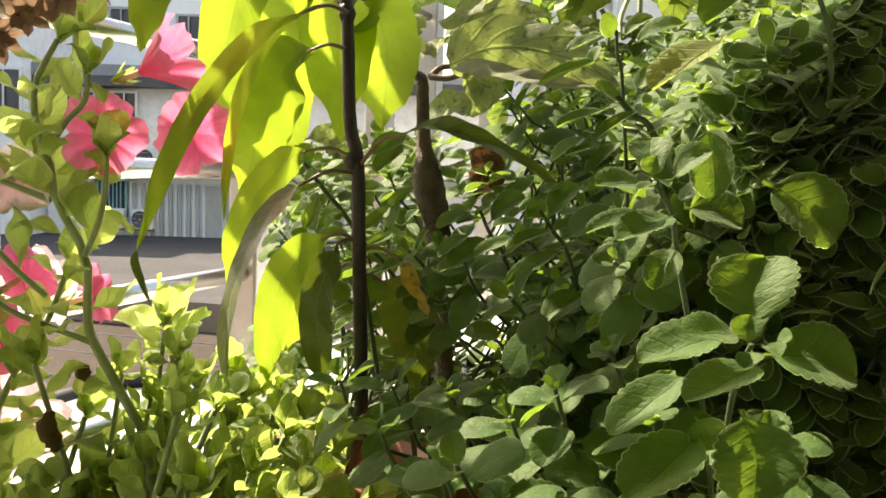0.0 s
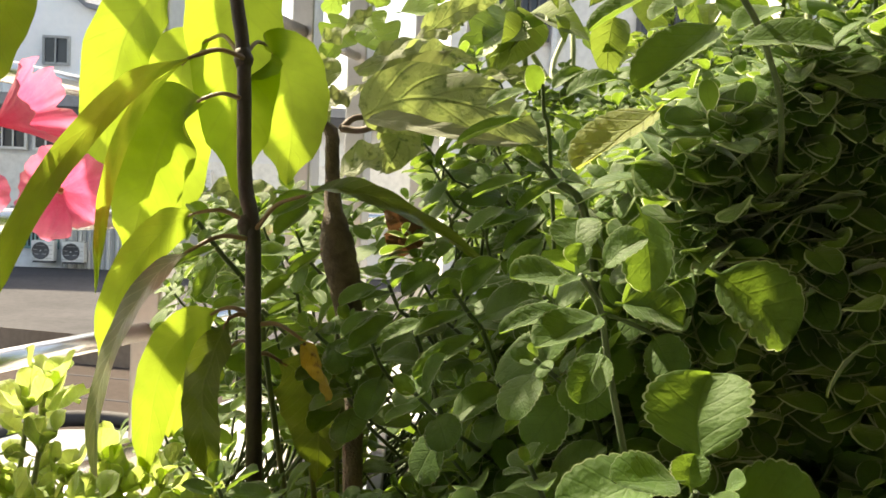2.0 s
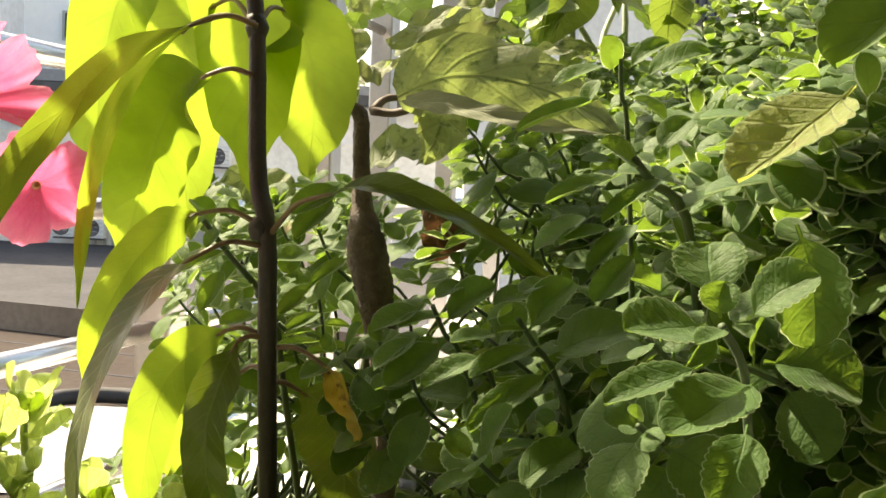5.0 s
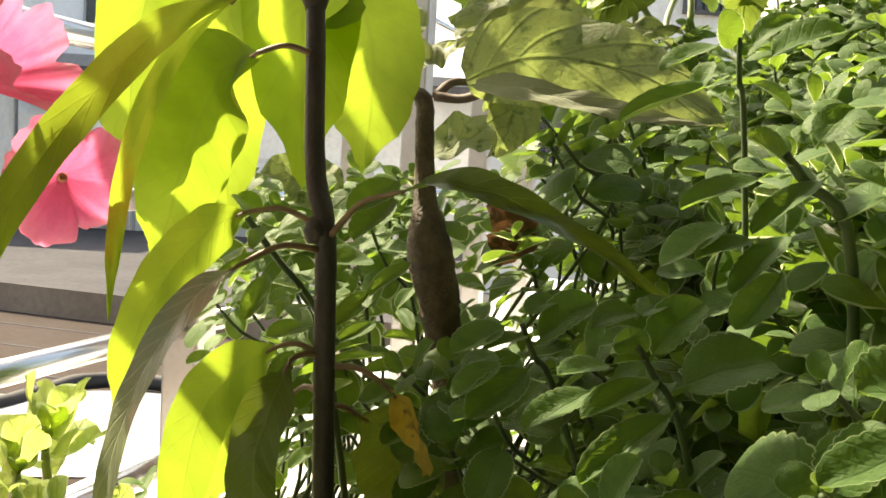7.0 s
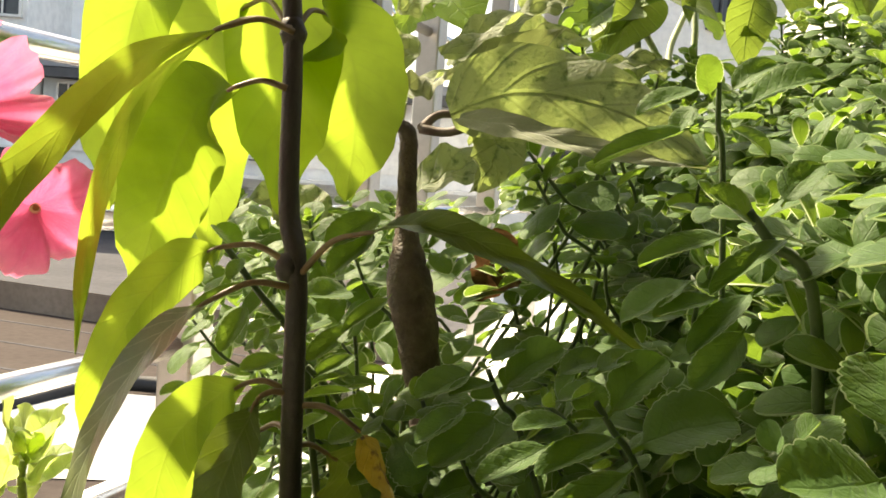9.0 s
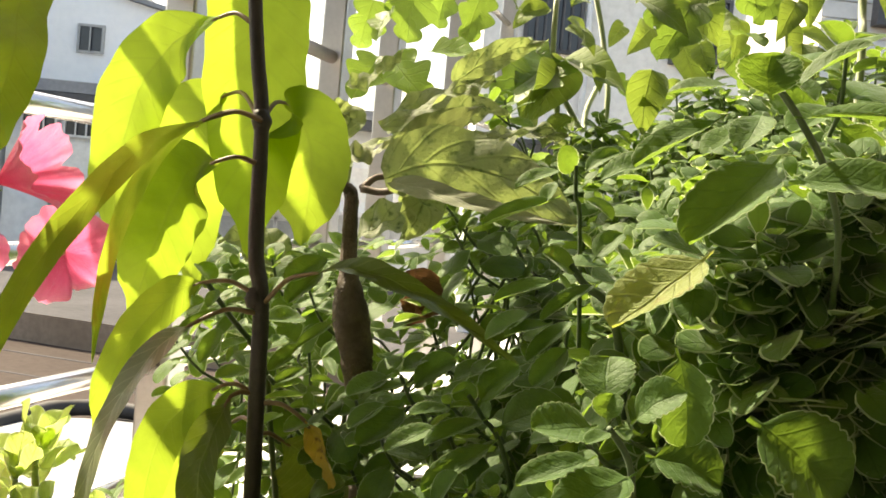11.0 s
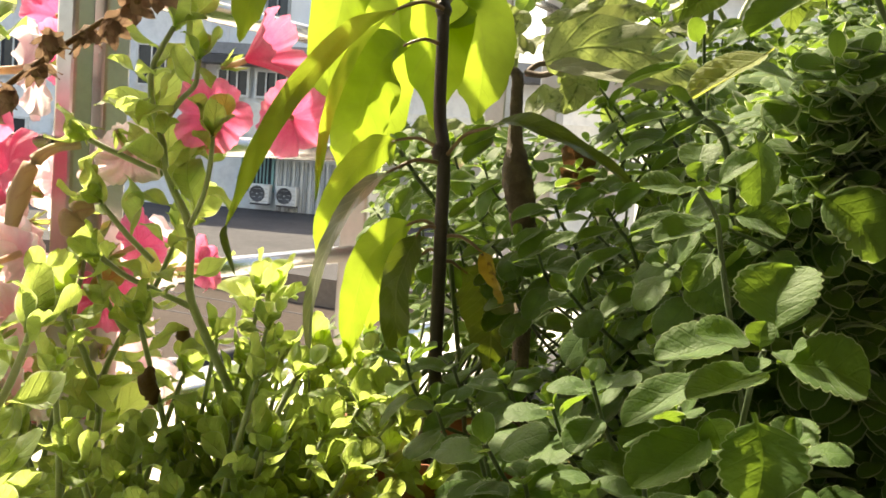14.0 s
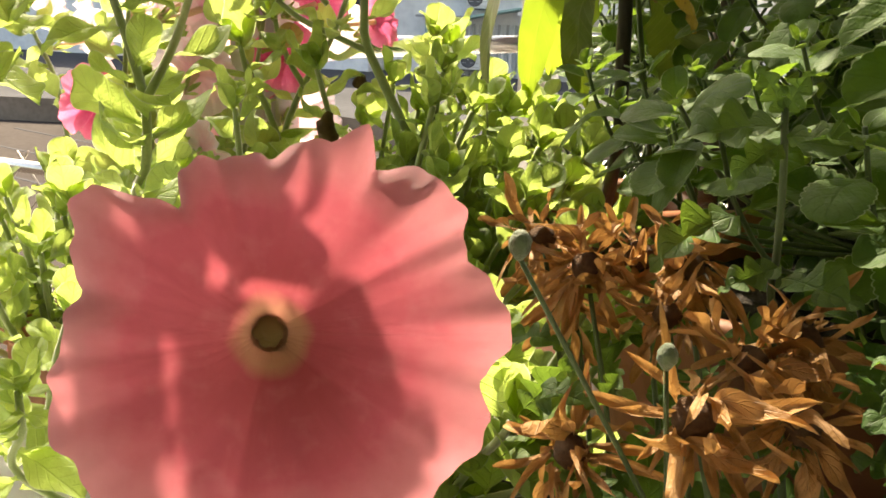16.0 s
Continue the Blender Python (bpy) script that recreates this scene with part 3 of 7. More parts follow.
def herb_shoot(plant, tip, axis, size, pairs, spin, length, rng, mat=None, sag=0.35, fine=False):
    """One shoot: decussate pairs of rounded leaves, small at the tip, along a stem that comes from below."""
    tip, axis = Vector(tip), Vector(axis).normalized()
    down = (-axis + Vector((rng.uniform(-0.2, 0.35), rng.uniform(0.0, 0.4), -sag))).normalized()
    p1 = tip - axis * size * 1.1
    p2 = p1 + down * 0.018 + Vector((0.014, 0.028, -0.012))
    root = Vector((rng.gauss(0.02, 0.025), rng.gauss(0.03, 0.025), -0.012))
    p3 = p2 * 0.5 + root * 0.5 + Vector((0.012, 0.02, 0))
    p3.z = max(p3.z, 0.02)
    pts = [tip, p1, p2, p3, root]
    stem = part("stem", tube_mesh("stem", pts, 0.0009, 0.0015, 16, 6), HERBSTEM, plant)
    path = bezier(pts, 90)
    far, run = [0.0], 0.0
    for a, b in zip(path, path[1:]):
        run += (b - a).length
        far.append(run)
    ref = axis.cross(Vector((0.2, 0.3, 0.9))).normalized()
    for k in range(pairs):
        want = size * (0.0, 0.05, 0.20, 0.55, 1.0, 1.55, 2.1, 2.7)[k]
        i = max(1, min(88, sum(d < want for d in far)))
        here = path[i] if k else tip
        ax = (path[i - 1] - path[i + 1]).normalized()
        scale = size * (0.24, 0.44, 0.78, 1.0, 1.05, 1.0, 0.95, 0.9)[k]
        open_ = radians((22, 46, 62, 76, 88, 96, 102, 106)[k] + rng.uniform(-12, 12))
        for s in (0, 1):
            a = spin + k * math.pi / 2 + s * math.pi + rng.uniform(-0.2, 0.2)
            out = Matrix.Rotation(a, 3, ax) @ (ref - ax * ref.dot(ax)).normalized()
            ahead = ax * math.cos(open_) + out * math.sin(open_)
            ahead = (ahead + Vector((0, 0, -0.10 if k > 2 else 0.0))).normalized()
            up = ax * math.sin(open_) - out * math.cos(open_)
            up = (up + Vector((rng.uniform(-0.2, 0.2), rng.uniform(-0.2, 0.2), 0.2))).normalized()
            sz = scale * rng.uniform(0.86, 1.15)
            m = mat or (FUZZY_YELLOW if k >= 4 and rng.random() < 0.02 else FUZZY)
            part("leaf", (HERB_BY if fine else HERB_FAR_BY)[m.name][rng.randrange(5)], m, stem, m=aim(here + out * 0.0012, ahead, up, sz))
    return stem


HERB_BY = {"velvet_herb_leaf": HERB, "yellowing_herb_leaf": [me.copy() for me in HERB]}
HERB_FAR_BY = {"velvet_herb_leaf": HERB_FAR, "yellowing_herb_leaf": [me.copy() for me in HERB_FAR]}
HERB_AT = ((0.15, 0.42), (0.13, 0.55), (0.27, 0.40), (0.24, 0.54), (0.37, 0.48), (0.12, 0.68), (0.24, 0.68), (0.36, 0.62), (0.48, 0.56), (0.02, 0.80), (0.14, 0.82), (0.27, 0.82), (0.40, 0.78), (0.54, 0.74), (0.20, 0.96), (0.36, 0.96), (0.54, 0.94), (-0.10, 0.80), (-0.045, 0.84))
herbs = [thing("herb_bush", "bushy grey-green herb with rounded velvety scalloped leaves", "herb", group="herb bushes", at=(*p, 1.10)) for p in HERB_AT]


def local(plant, p):
    return Vector(p) - Vector(plant.location)


def placed_shoot(i, tip, axis, size, pairs, spin, length=0.09, seed=0, mat=None):
    return herb_shoot(herbs[i], local(herbs[i], tip), Vector(axis) + Vector((-0.05, 0.15, 0.22)), size * 1.03, pairs, spin, length, random.Random(seed), mat, fine=True)


placed_shoot(0, (0.058, 0.4, 1.219), (-0.3, -0.6, 0.75), 0.027, 5, 0.2, 0.08, 13)
placed_shoot(0, (0.086, 0.44, 1.268), (-0.5, -0.8, 0.25), 0.028, 5, 1.2, 0.08, 14)
placed_shoot(0, (0.091, 0.34, 1.17), (-0.2, -0.8, 0.5), 0.027, 5, 0.7, 0.08, 16)
placed_shoot(1, (-0.014, 0.6, 1.257), (-0.5, -0.7, 0.4), 0.025, 5, 0.9, 0.07, 21)
placed_shoot(1, (0.014, 0.46, 1.204), (-0.4, -0.6, 0.7), 0.025, 5, 0.1, 0.07, 22)
placed_shoot(0, (0.019, 0.36, 1.198), (-0.4, -0.7, 0.6), 0.028, 5, 0.5, 0.07, 23)
placed_shoot(0, (0.042, 0.48, 1.246), (-0.5, -0.7, 0.4), 0.025, 5, 1.0, 0.07, 24)
placed_shoot(1, (-0.043, 0.5, 1.2), (-0.3, -0.5, 0.8), 0.025, 5, 0.6, 0.06, 25)
placed_shoot(0, (0.012, 0.4, 1.183), (-0.2, -0.7, 0.6), 0.027, 5, 0.3, 0.07, 26)
placed_shoot(2, (0.228, 0.48, 1.424), (-0.2, -0.6, 0.8), 0.028, 6, 0.4, 0.10, 27)
placed_shoot(2, (0.204, 0.52, 1.453), (-0.1, -0.5, 0.9), 0.028, 6, 1.1, 0.10, 28)
placed_shoot(2, (0.224, 0.44, 1.378), (-0.3, -0.8, 0.5), 0.027, 5, 0.2, 0.09, 29)
placed_shoot(0, (0.013, 0.4, 1.188), (-0.3, -0.4, 0.85), 0.028, 5, 0.3, 0.06, 51)
placed_shoot(0, (0.035, 0.36, 1.187), (-0.3, -0.4, 0.85), 0.028, 5, 1.0, 0.06, 52)
placed_shoot(0, (0.041, 0.42, 1.202), (-0.4, -0.4, 0.8), 0.028, 5, 0.6, 0.06, 53)
placed_shoot(0, (-0.02, 0.47, 1.184), (-0.4, -0.4, 0.8), 0.026, 5, 0.2, 0.06, 54)
placed_shoot(0, (-0.017, 0.5, 1.199), (-0.4, -0.4, 0.8), 0.026, 5, 0.9, 0.06, 55)
placed_shoot(0, (0.017, 0.46, 1.202), (-0.4, -0.4, 0.8), 0.028, 5, 0.5, 0.07, 56)
placed_shoot(0, (0.08, 0.34, 1.195), (-0.2, -0.5, 0.8), 0.028, 5, 0.2, 0.07, 57)
placed_shoot(0, (0.103, 0.33, 1.191), (-0.2, -0.6, 0.7), 0.028, 5, 0.8, 0.07, 58)
placed_shoot(0, (0.134, 0.36, 1.213), (-0.2, -0.6, 0.7), 0.028, 5, 0.4, 0.07, 59)
placed_shoot(0, (0.093, 0.38, 1.217), (-0.3, -0.5, 0.8), 0.028, 5, 1.4, 0.07, 60)
placed_shoot(1, (0.005, 0.62, 1.259), (-0.2, -0.7, 0.6), 0.026, 5, 0.8, 0.06, 71)
placed_shoot(1, (-0.006, 0.62, 1.239), (-0.3, -0.7, 0.6), 0.025, 5, 1.2, 0.06, 72)
placed_shoot(1, (0.007, 0.6, 1.227), (-0.3, -0.7, 0.6), 0.027, 5, 0.5, 0.06, 73)
placed_shoot(1, (0.018, 0.58, 1.257), (-0.3, -0.7, 0.6), 0.026, 5, 1.4, 0.06, 74)


def rosette(i, leaves, mat=None):
    """The open end of a shoot: each leaf from its base to its tip, with its width and the way its upper side looks."""
    plant = herbs[i]
    for n, (base, tip, wide, up) in enumerate(leaves):
        b, t = Vector(base), Vector(tip)
        up, wide = Vector(up) * 0.55 + Vector((-0.10, -0.06, 0.45)), wide * 1.06
        mesh = HERB_BY[(mat or FUZZY).name][n % 2]
        size = (t - b).length * 1.06
        across = wide / (size * (0.58 + 0.04 * (n % 2)) * 1.02)
        m = Matrix.Translation(-plant.location) @ aim(b, t - b, up, size) @ Matrix.Diagonal((across, 1, 0.5 + 0.5 * across, 1))
        part("leaf", mesh, mat or FUZZY, plant, m=m)


def bare_stem(i, pts, r0=0.0010, r1=0.0014):
    part("stem", tube_mesh("stem", [local(herbs[i], p) for p in pts], r0, r1, 18, 8, 0.04, i), HERBSTEM, herbs[i])


# the large shoot close to the camera
rosette(0, (((0.119, 0.335, 1.256), (0.124, 0.35, 1.279), 0.0271, (-0.25, -0.85, 0.45)), ((0.11, 0.322, 1.256), (0.091, 0.316, 1.259), 0.015, (-0.3, -0.7, 0.6)), ((0.11, 0.332, 1.257), (0.08, 0.33, 1.246), 0.0199, (-0.25, -0.6, 0.75)), ((0.117, 0.318, 1.248), (0.089, 0.3, 1.242), 0.0152, (-0.2, -0.6, 0.8)), ((0.118, 0.325, 1.249), (0.146, 0.322, 1.245), 0.0243, (0.0, -0.9, 0.4)), ((0.099, 0.338, 1.241), (0.07, 0.33, 1.223), 0.017, (-0.3, -0.6, 0.75)), ((0.101, 0.33, 1.223), (0.075, 0.315, 1.205), 0.0223, (-0.3, -0.7, 0.6))))
rosette(0, (((0.113, 0.33, 1.23), (0.115, 0.318, 1.204), 0.0272, (0, -0.9, 0.45)), ((0.123, 0.33, 1.251), (0.126, 0.325, 1.256), 0.0079, (-0.1, -0.8, 0.6)), ((0.112, 0.322, 1.253), (0.113, 0.325, 1.262), 0.0093, (-0.1, -0.9, 0.3)), ((0.112, 0.318, 1.252), (0.108, 0.31, 1.249), 0.0076, (-0.2, -0.6, 0.8)), ((0.115, 0.318, 1.254), (0.119, 0.312, 1.252), 0.0076, (0.2, -0.6, 0.8)), ((0.098, 0.33, 1.227), (0.103, 0.325, 1.218), 0.0118, (-0.6, -0.7, 0.3))))
bare_stem(0, ((0.113, 0.322, 1.253), (0.112, 0.334, 1.238), (0.112, 0.345, 1.205), (0.125, 0.39, 1.14), (0.14, 0.43, 1.07)))
# the shoot with the grey-green rosette, halfway up
rosette(0, (((0.09, 0.395, 1.304), (0.071, 0.39, 1.303), 0.0155, (-0.25, -0.8, 0.55)), ((0.094, 0.4, 1.309), (0.095, 0.412, 1.323), 0.0162, (-0.1, -0.85, 0.5)), ((0.1, 0.395, 1.305), (0.113, 0.39, 1.317), 0.0131, (0.3, -0.8, 0.5)), ((0.102, 0.39, 1.292), (0.078, 0.374, 1.285), 0.0154, (-0.2, -0.75, 0.6)), ((0.107, 0.402, 1.294), (0.129, 0.398, 1.289), 0.0181, (0.1, -0.95, 0.3))))
rosette(0, (((0.092, 0.402, 1.293), (0.069, 0.398, 1.284), 0.0107, (-0.25, -0.6, 0.75)), ((0.102, 0.396, 1.28), (0.093, 0.384, 1.265), 0.013, (-0.15, -0.9, 0.4)), ((0.092, 0.39, 1.306), (0.093, 0.392, 1.314), 0.0084, (-0.1, -0.9, 0.3)), ((0.093, 0.388, 1.304), (0.085, 0.382, 1.302), 0.0056, (-0.1, -0.5, 0.85)), ((0.094, 0.388, 1.305), (0.097, 0.384, 1.303), 0.0049, (0.1, -0.5, 0.85))))
bare_stem(0, ((0.093, 0.392, 1.304), (0.102, 0.401, 1.292), (0.108, 0.41, 1.27), (0.13, 0.43, 1.18), (0.14, 0.44, 1.07)))
# the tall shoot at the top of the bush and its drooping lower leaves
rosette(0, (((0.133, 0.385, 1.388), (0.104, 0.362, 1.363), 0.0183, (-0.3, -0.75, 0.55)), ((0.137, 0.388, 1.381), (0.165, 0.376, 1.381), 0.0171, (0.05, -0.9, 0.4)), ((0.116, 0.386, 1.398), (0.091, 0.378, 1.382), 0.0108, (-0.3, -0.5, 0.8)), ((0.134, 0.386, 1.407), (0.151, 0.378, 1.421), 0.0101, (0.2, -0.6, 0.75)), ((0.136, 0.386, 1.399), (0.162, 0.376, 1.4), 0.0108, (0.1, -0.55, 0.8)), ((0.119, 0.388, 1.407), (0.101, 0.392, 1.405), 0.0093, (-0.1, -0.5, 0.85))))
rosette(0, (((0.126, 0.376, 1.402), (0.126, 0.38, 1.415), 0.0163, (0, -0.95, 0.25)), ((0.125, 0.38, 1.399), (0.116, 0.368, 1.389), 0.0105, (-0.3, -0.7, 0.6)), ((0.128, 0.384, 1.408), (0.129, 0.382, 1.416), 0.0088, (0, -0.8, 0.5)), ((0.125, 0.39, 1.396), (0.111, 0.385, 1.388), 0.0107, (-0.3, -0.5, 0.8)), ((0.132, 0.39, 1.411), (0.141, 0.385, 1.405), 0.0107, (0.2, -0.6, 0.75)), ((0.143, 0.418, 1.306), (0.171, 0.408, 1.285), 0.0297, (0, -1, 0.15))))
rosette(0, (((0.114, 0.378, 1.359), (0.086, 0.362, 1.339), 0.0174, (-0.4, -0.7, 0.6)),), FUZZY_YELLOW)
rosette(0, (((0.114, 0.405, 1.328), (0.118, 0.4, 1.3), 0.0165, (-0.5, -0.85, 0.1)),))
bare_stem(0, ((0.128, 0.386, 1.410), (0.140, 0.390, 1.398), (0.158, 0.41, 1.382), (0.180, 0.45, 1.35), (0.19, 0.49, 1.24), (0.17, 0.49, 1.07)), 0.0010, 0.0014)

# a shoot with broad leaves in the middle of the bush
rosette(1, (((0.062, 0.516, 1.282), (0.077, 0.52, 1.3), 0.0141, (-0.1, -0.85, 0.5)), ((0.058, 0.516, 1.282), (0.056, 0.514, 1.292), 0.0103, (-0.1, -0.85, 0.5)), ((0.062, 0.516, 1.283), (0.051, 0.508, 1.283), 0.0047, (-0.25, -0.6, 0.75)), ((0.052, 0.516, 1.281), (0.035, 0.508, 1.28), 0.0085, (-0.25, -0.6, 0.75)), ((0.06, 0.516, 1.292), (0.048, 0.52, 1.286), 0.008, (-0.25, -0.6, 0.75)), ((0.068, 0.516, 1.278), (0.042, 0.502, 1.27), 0.0103, (-0.25, -0.6, 0.75)), ((0.047, 0.516, 1.274), (0.026, 0.508, 1.263), 0.011, (-0.25, -0.6, 0.75)), ((0.07, 0.516, 1.273), (0.098, 0.516, 1.286), 0.0231, (0.1, -0.7, 0.7)), ((0.072, 0.516, 1.269), (0.043, 0.502, 1.25), 0.0124, (-0.25, -0.6, 0.75)), ((0.057, 0.516, 1.295), (0.07, 0.528, 1.3), 0.0078, (0.1, -0.7, 0.7))))
# its neighbour beside the woody stem
rosette(1, (((0.024, 0.568, 1.284), (0.005, 0.562, 1.274), 0.0146, (-0.25, -0.6, 0.75)), ((0.032, 0.568, 1.28), (0.016, 0.556, 1.278), 0.0082, (-0.25, -0.6, 0.75)), ((0.033, 0.568, 1.276), (0.052, 0.568, 1.293), 0.0155, (-0.1, -0.85, 0.5)), ((0.028, 0.568, 1.286), (0.04, 0.576, 1.293), 0.0092, (0.1, -0.7, 0.7)), ((0.033, 0.568, 1.27), (0.012, 0.556, 1.253), 0.0152, (-0.1, -0.85, 0.5)), ((0.024, 0.568, 1.271), (0.005, 0.564, 1.259), 0.0117, (-0.25, -0.6, 0.75)), ((0.052, 0.568, 1.283), (0.069, 0.578, 1.289), 0.0119, (0.1, -0.7, 0.7)), ((0.029, 0.568, 1.283), (0.025, 0.564, 1.286), 0.0047, (-0.1, -0.85, 0.5))))
# a tall shoot under the large velvet leaf
rosette(1, (((0.1, 0.6, 1.376), (0.063, 0.588, 1.359), 0.011, (-0.25, -0.6, 0.75)), ((0.101, 0.6, 1.39), (0.077, 0.596, 1.38), 0.012, (-0.25, -0.6, 0.75)), ((0.116, 0.6, 1.384), (0.144, 0.6, 1.397), 0.0175, (0.1, -0.7, 0.7)), ((0.104, 0.6, 1.386), (0.099, 0.594, 1.4), 0.012, (-0.1, -0.85, 0.5)), ((0.11, 0.6, 1.388), (0.127, 0.604, 1.401), 0.0113, (0.1, -0.7, 0.7)), ((0.098, 0.6, 1.384), (0.091, 0.6, 1.373), 0.0104, (-0.25, -0.6, 0.75)), ((0.111, 0.6, 1.376), (0.127, 0.6, 1.367), 0.0125, (0.1, -0.7, 0.7))))
# a leaning shoot with sunlit rims
rosette(1, (((0.09, 0.506, 1.34), (0.065, 0.498, 1.33), 0.0094, (-0.25, -0.6, 0.75)), ((0.108, 0.506, 1.341), (0.083, 0.492, 1.326), 0.0078, (-0.25, -0.6, 0.75)), ((0.089, 0.506, 1.322), (0.07, 0.498, 1.316), 0.0082, (-0.25, -0.6, 0.75)), ((0.099, 0.506, 1.325), (0.079, 0.494, 1.309), 0.0087, (-0.25, -0.6, 0.75)), ((0.097, 0.506, 1.314), (0.083, 0.5, 1.297), 0.0112, (-0.1, -0.85, 0.5)), ((0.082, 0.506, 1.326), (0.062, 0.51, 1.314), 0.013, (-0.25, -0.6, 0.75)), ((0.098, 0.506, 1.343), (0.083, 0.502, 1.35), 0.013, (-0.1, -0.85, 0.5)), ((0.103, 0.506, 1.348), (0.114, 0.51, 1.361), 0.0108, (0.1, -0.7, 0.7))))
bare_stem(1, ((0.058, 0.513, 1.287), (0.065, 0.52, 1.277), (0.077, 0.53, 1.258), (0.10, 0.54, 1.18), (0.12, 0.55, 1.09)))
bare_stem(1, ((0.028, 0.566, 1.284), (0.034, 0.572, 1.271), (0.043, 0.58, 1.257), (0.07, 0.58, 1.18), (0.10, 0.57, 1.09)))
bare_stem(1, ((0.106, 0.599, 1.392), (0.108, 0.602, 1.376), (0.112, 0.605, 1.36), (0.12, 0.60, 1.25), (0.125, 0.58, 1.09)))
bare_stem(1, ((0.094, 0.505, 1.346), (0.101, 0.506, 1.338), (0.116, 0.508, 1.321), (0.13, 0.53, 1.24), (0.13, 0.55, 1.09)), 0.0015, 0.0022)

# the bright shoots behind the mango's stem
rosette(1, (((-0.089, 0.687, 1.307), (-0.094, 0.669, 1.32), 0.0114, (-0.2, -0.85, 0.45)), ((-0.02, 0.677, 1.332), (-0.042, 0.659, 1.318), 0.0150, (0.1, -0.9, 0.3)), ((-0.023, 0.672, 1.325), (-0.039, 0.654, 1.305), 0.0150, (-0.1, -0.7, 0.7)), ((-0.032, 0.692, 1.292), (-0.051, 0.674, 1.293), 0.0164, (0.2, -0.75, 0.6)), ((-0.013, 0.662, 1.296), (-0.03, 0.644, 1.282), 0.0085, (-0.2, -0.85, 0.45)), ((-0.028, 0.667, 1.282), (-0.046, 0.649, 1.268), 0.0100, (0.1, -0.9, 0.3)), ((-0.076, 0.672, 1.296), (-0.098, 0.654, 1.284), 0.0085, (-0.1, -0.7, 0.7)), ((-0.08, 0.677, 1.286), (-0.087, 0.659, 1.267), 0.0100, (0.2, -0.75, 0.6))))
rosette(1, (((-0.067, 0.692, 1.276), (-0.077, 0.674, 1.272), 0.0100, (-0.2, -0.85, 0.45)), ((-0.058, 0.662, 1.264), (-0.073, 0.644, 1.262), 0.0100, (0.1, -0.9, 0.3)), ((-0.062, 0.672, 1.302), (-0.073, 0.654, 1.301), 0.0057, (-0.1, -0.7, 0.7)), ((-0.064, 0.672, 1.251), (-0.074, 0.654, 1.241), 0.0085, (0.2, -0.75, 0.6)), ((-0.078, 0.677, 1.239), (-0.083, 0.659, 1.232), 0.0071, (-0.2, -0.85, 0.45)), ((-0.046, 0.702, 1.279), (-0.051, 0.684, 1.277), 0.0064, (0.1, -0.9, 0.3)), ((-0.026, 0.667, 1.251), (-0.046, 0.649, 1.25), 0.0064, (-0.1, -0.7, 0.7)), ((-0.004, 0.657, 1.25), (-0.03, 0.639, 1.25), 0.0085, (0.2, -0.75, 0.6))))
rosette(1, (((-0.04, 0.672, 1.238), (-0.047, 0.654, 1.235), 0.0085, (-0.2, -0.85, 0.45)), ((-0.101, 0.672, 1.247), (-0.11, 0.654, 1.246), 0.0071, (0.1, -0.9, 0.3)), ((-0.084, 0.682, 1.25), (-0.088, 0.664, 1.248), 0.0057, (-0.1, -0.7, 0.7)), ((-0.05, 0.692, 1.316), (-0.053, 0.674, 1.308), 0.0085, (0.2, -0.75, 0.6)), ((-0.056, 0.682, 1.203), (-0.064, 0.664, 1.197), 0.0085, (-0.2, -0.85, 0.45)), ((-0.085, 0.682, 1.306), (-0.086, 0.664, 1.298), 0.0071, (0.1, -0.9, 0.3)), ((-0.033, 0.712, 1.326), (-0.047, 0.694, 1.329), 0.0071, (-0.1, -0.7, 0.7)), ((-0.075, 0.702, 1.272), (-0.076, 0.684, 1.264), 0.0057, (0.2, -0.75, 0.6))))
rosette(1, (((-0.022, 0.702, 1.268), (-0.013, 0.684, 1.261), 0.0064, (-0.2, -0.85, 0.45)), ((-0.029, 0.702, 1.261), (-0.047, 0.684, 1.254), 0.0085, (0.1, -0.9, 0.3)), ((-0.034, 0.692, 1.252), (-0.046, 0.674, 1.251), 0.0057, (-0.1, -0.7, 0.7)), ((-0.073, 0.682, 1.268), (-0.064, 0.664, 1.266), 0.0057, (0.2, -0.75, 0.6)), ((-0.014, 0.702, 1.279), (-0.02, 0.684, 1.271), 0.0071, (-0.2, -0.85, 0.45)), ((-0.011, 0.692, 1.254), (-0.024, 0.674, 1.259), 0.0071, (0.1, -0.9, 0.3))))
bare_stem(1, ((-0.093, 0.685, 1.309), (-0.08, 0.69, 1.291), (-0.065, 0.695, 1.273), (-0.055, 0.7, 1.253), (-0.05, 0.70, 1.22), (-0.03, 0.70, 1.10)), 0.0016, 0.002)
bare_stem(1, ((-0.052, 0.685, 1.256), (-0.033, 0.69, 1.236), (-0.017, 0.695, 1.207), (-0.02, 0.70, 1.16), (-0.01, 0.70, 1.09)), 0.0016, 0.002)
bare_stem(1, ((-0.015, 0.69, 1.289), (-0.009, 0.69, 1.272), (-0.004, 0.69, 1.258), (-0.005, 0.69, 1.22), (0.0, 0.69, 1.10)), 0.0014, 0.0016)
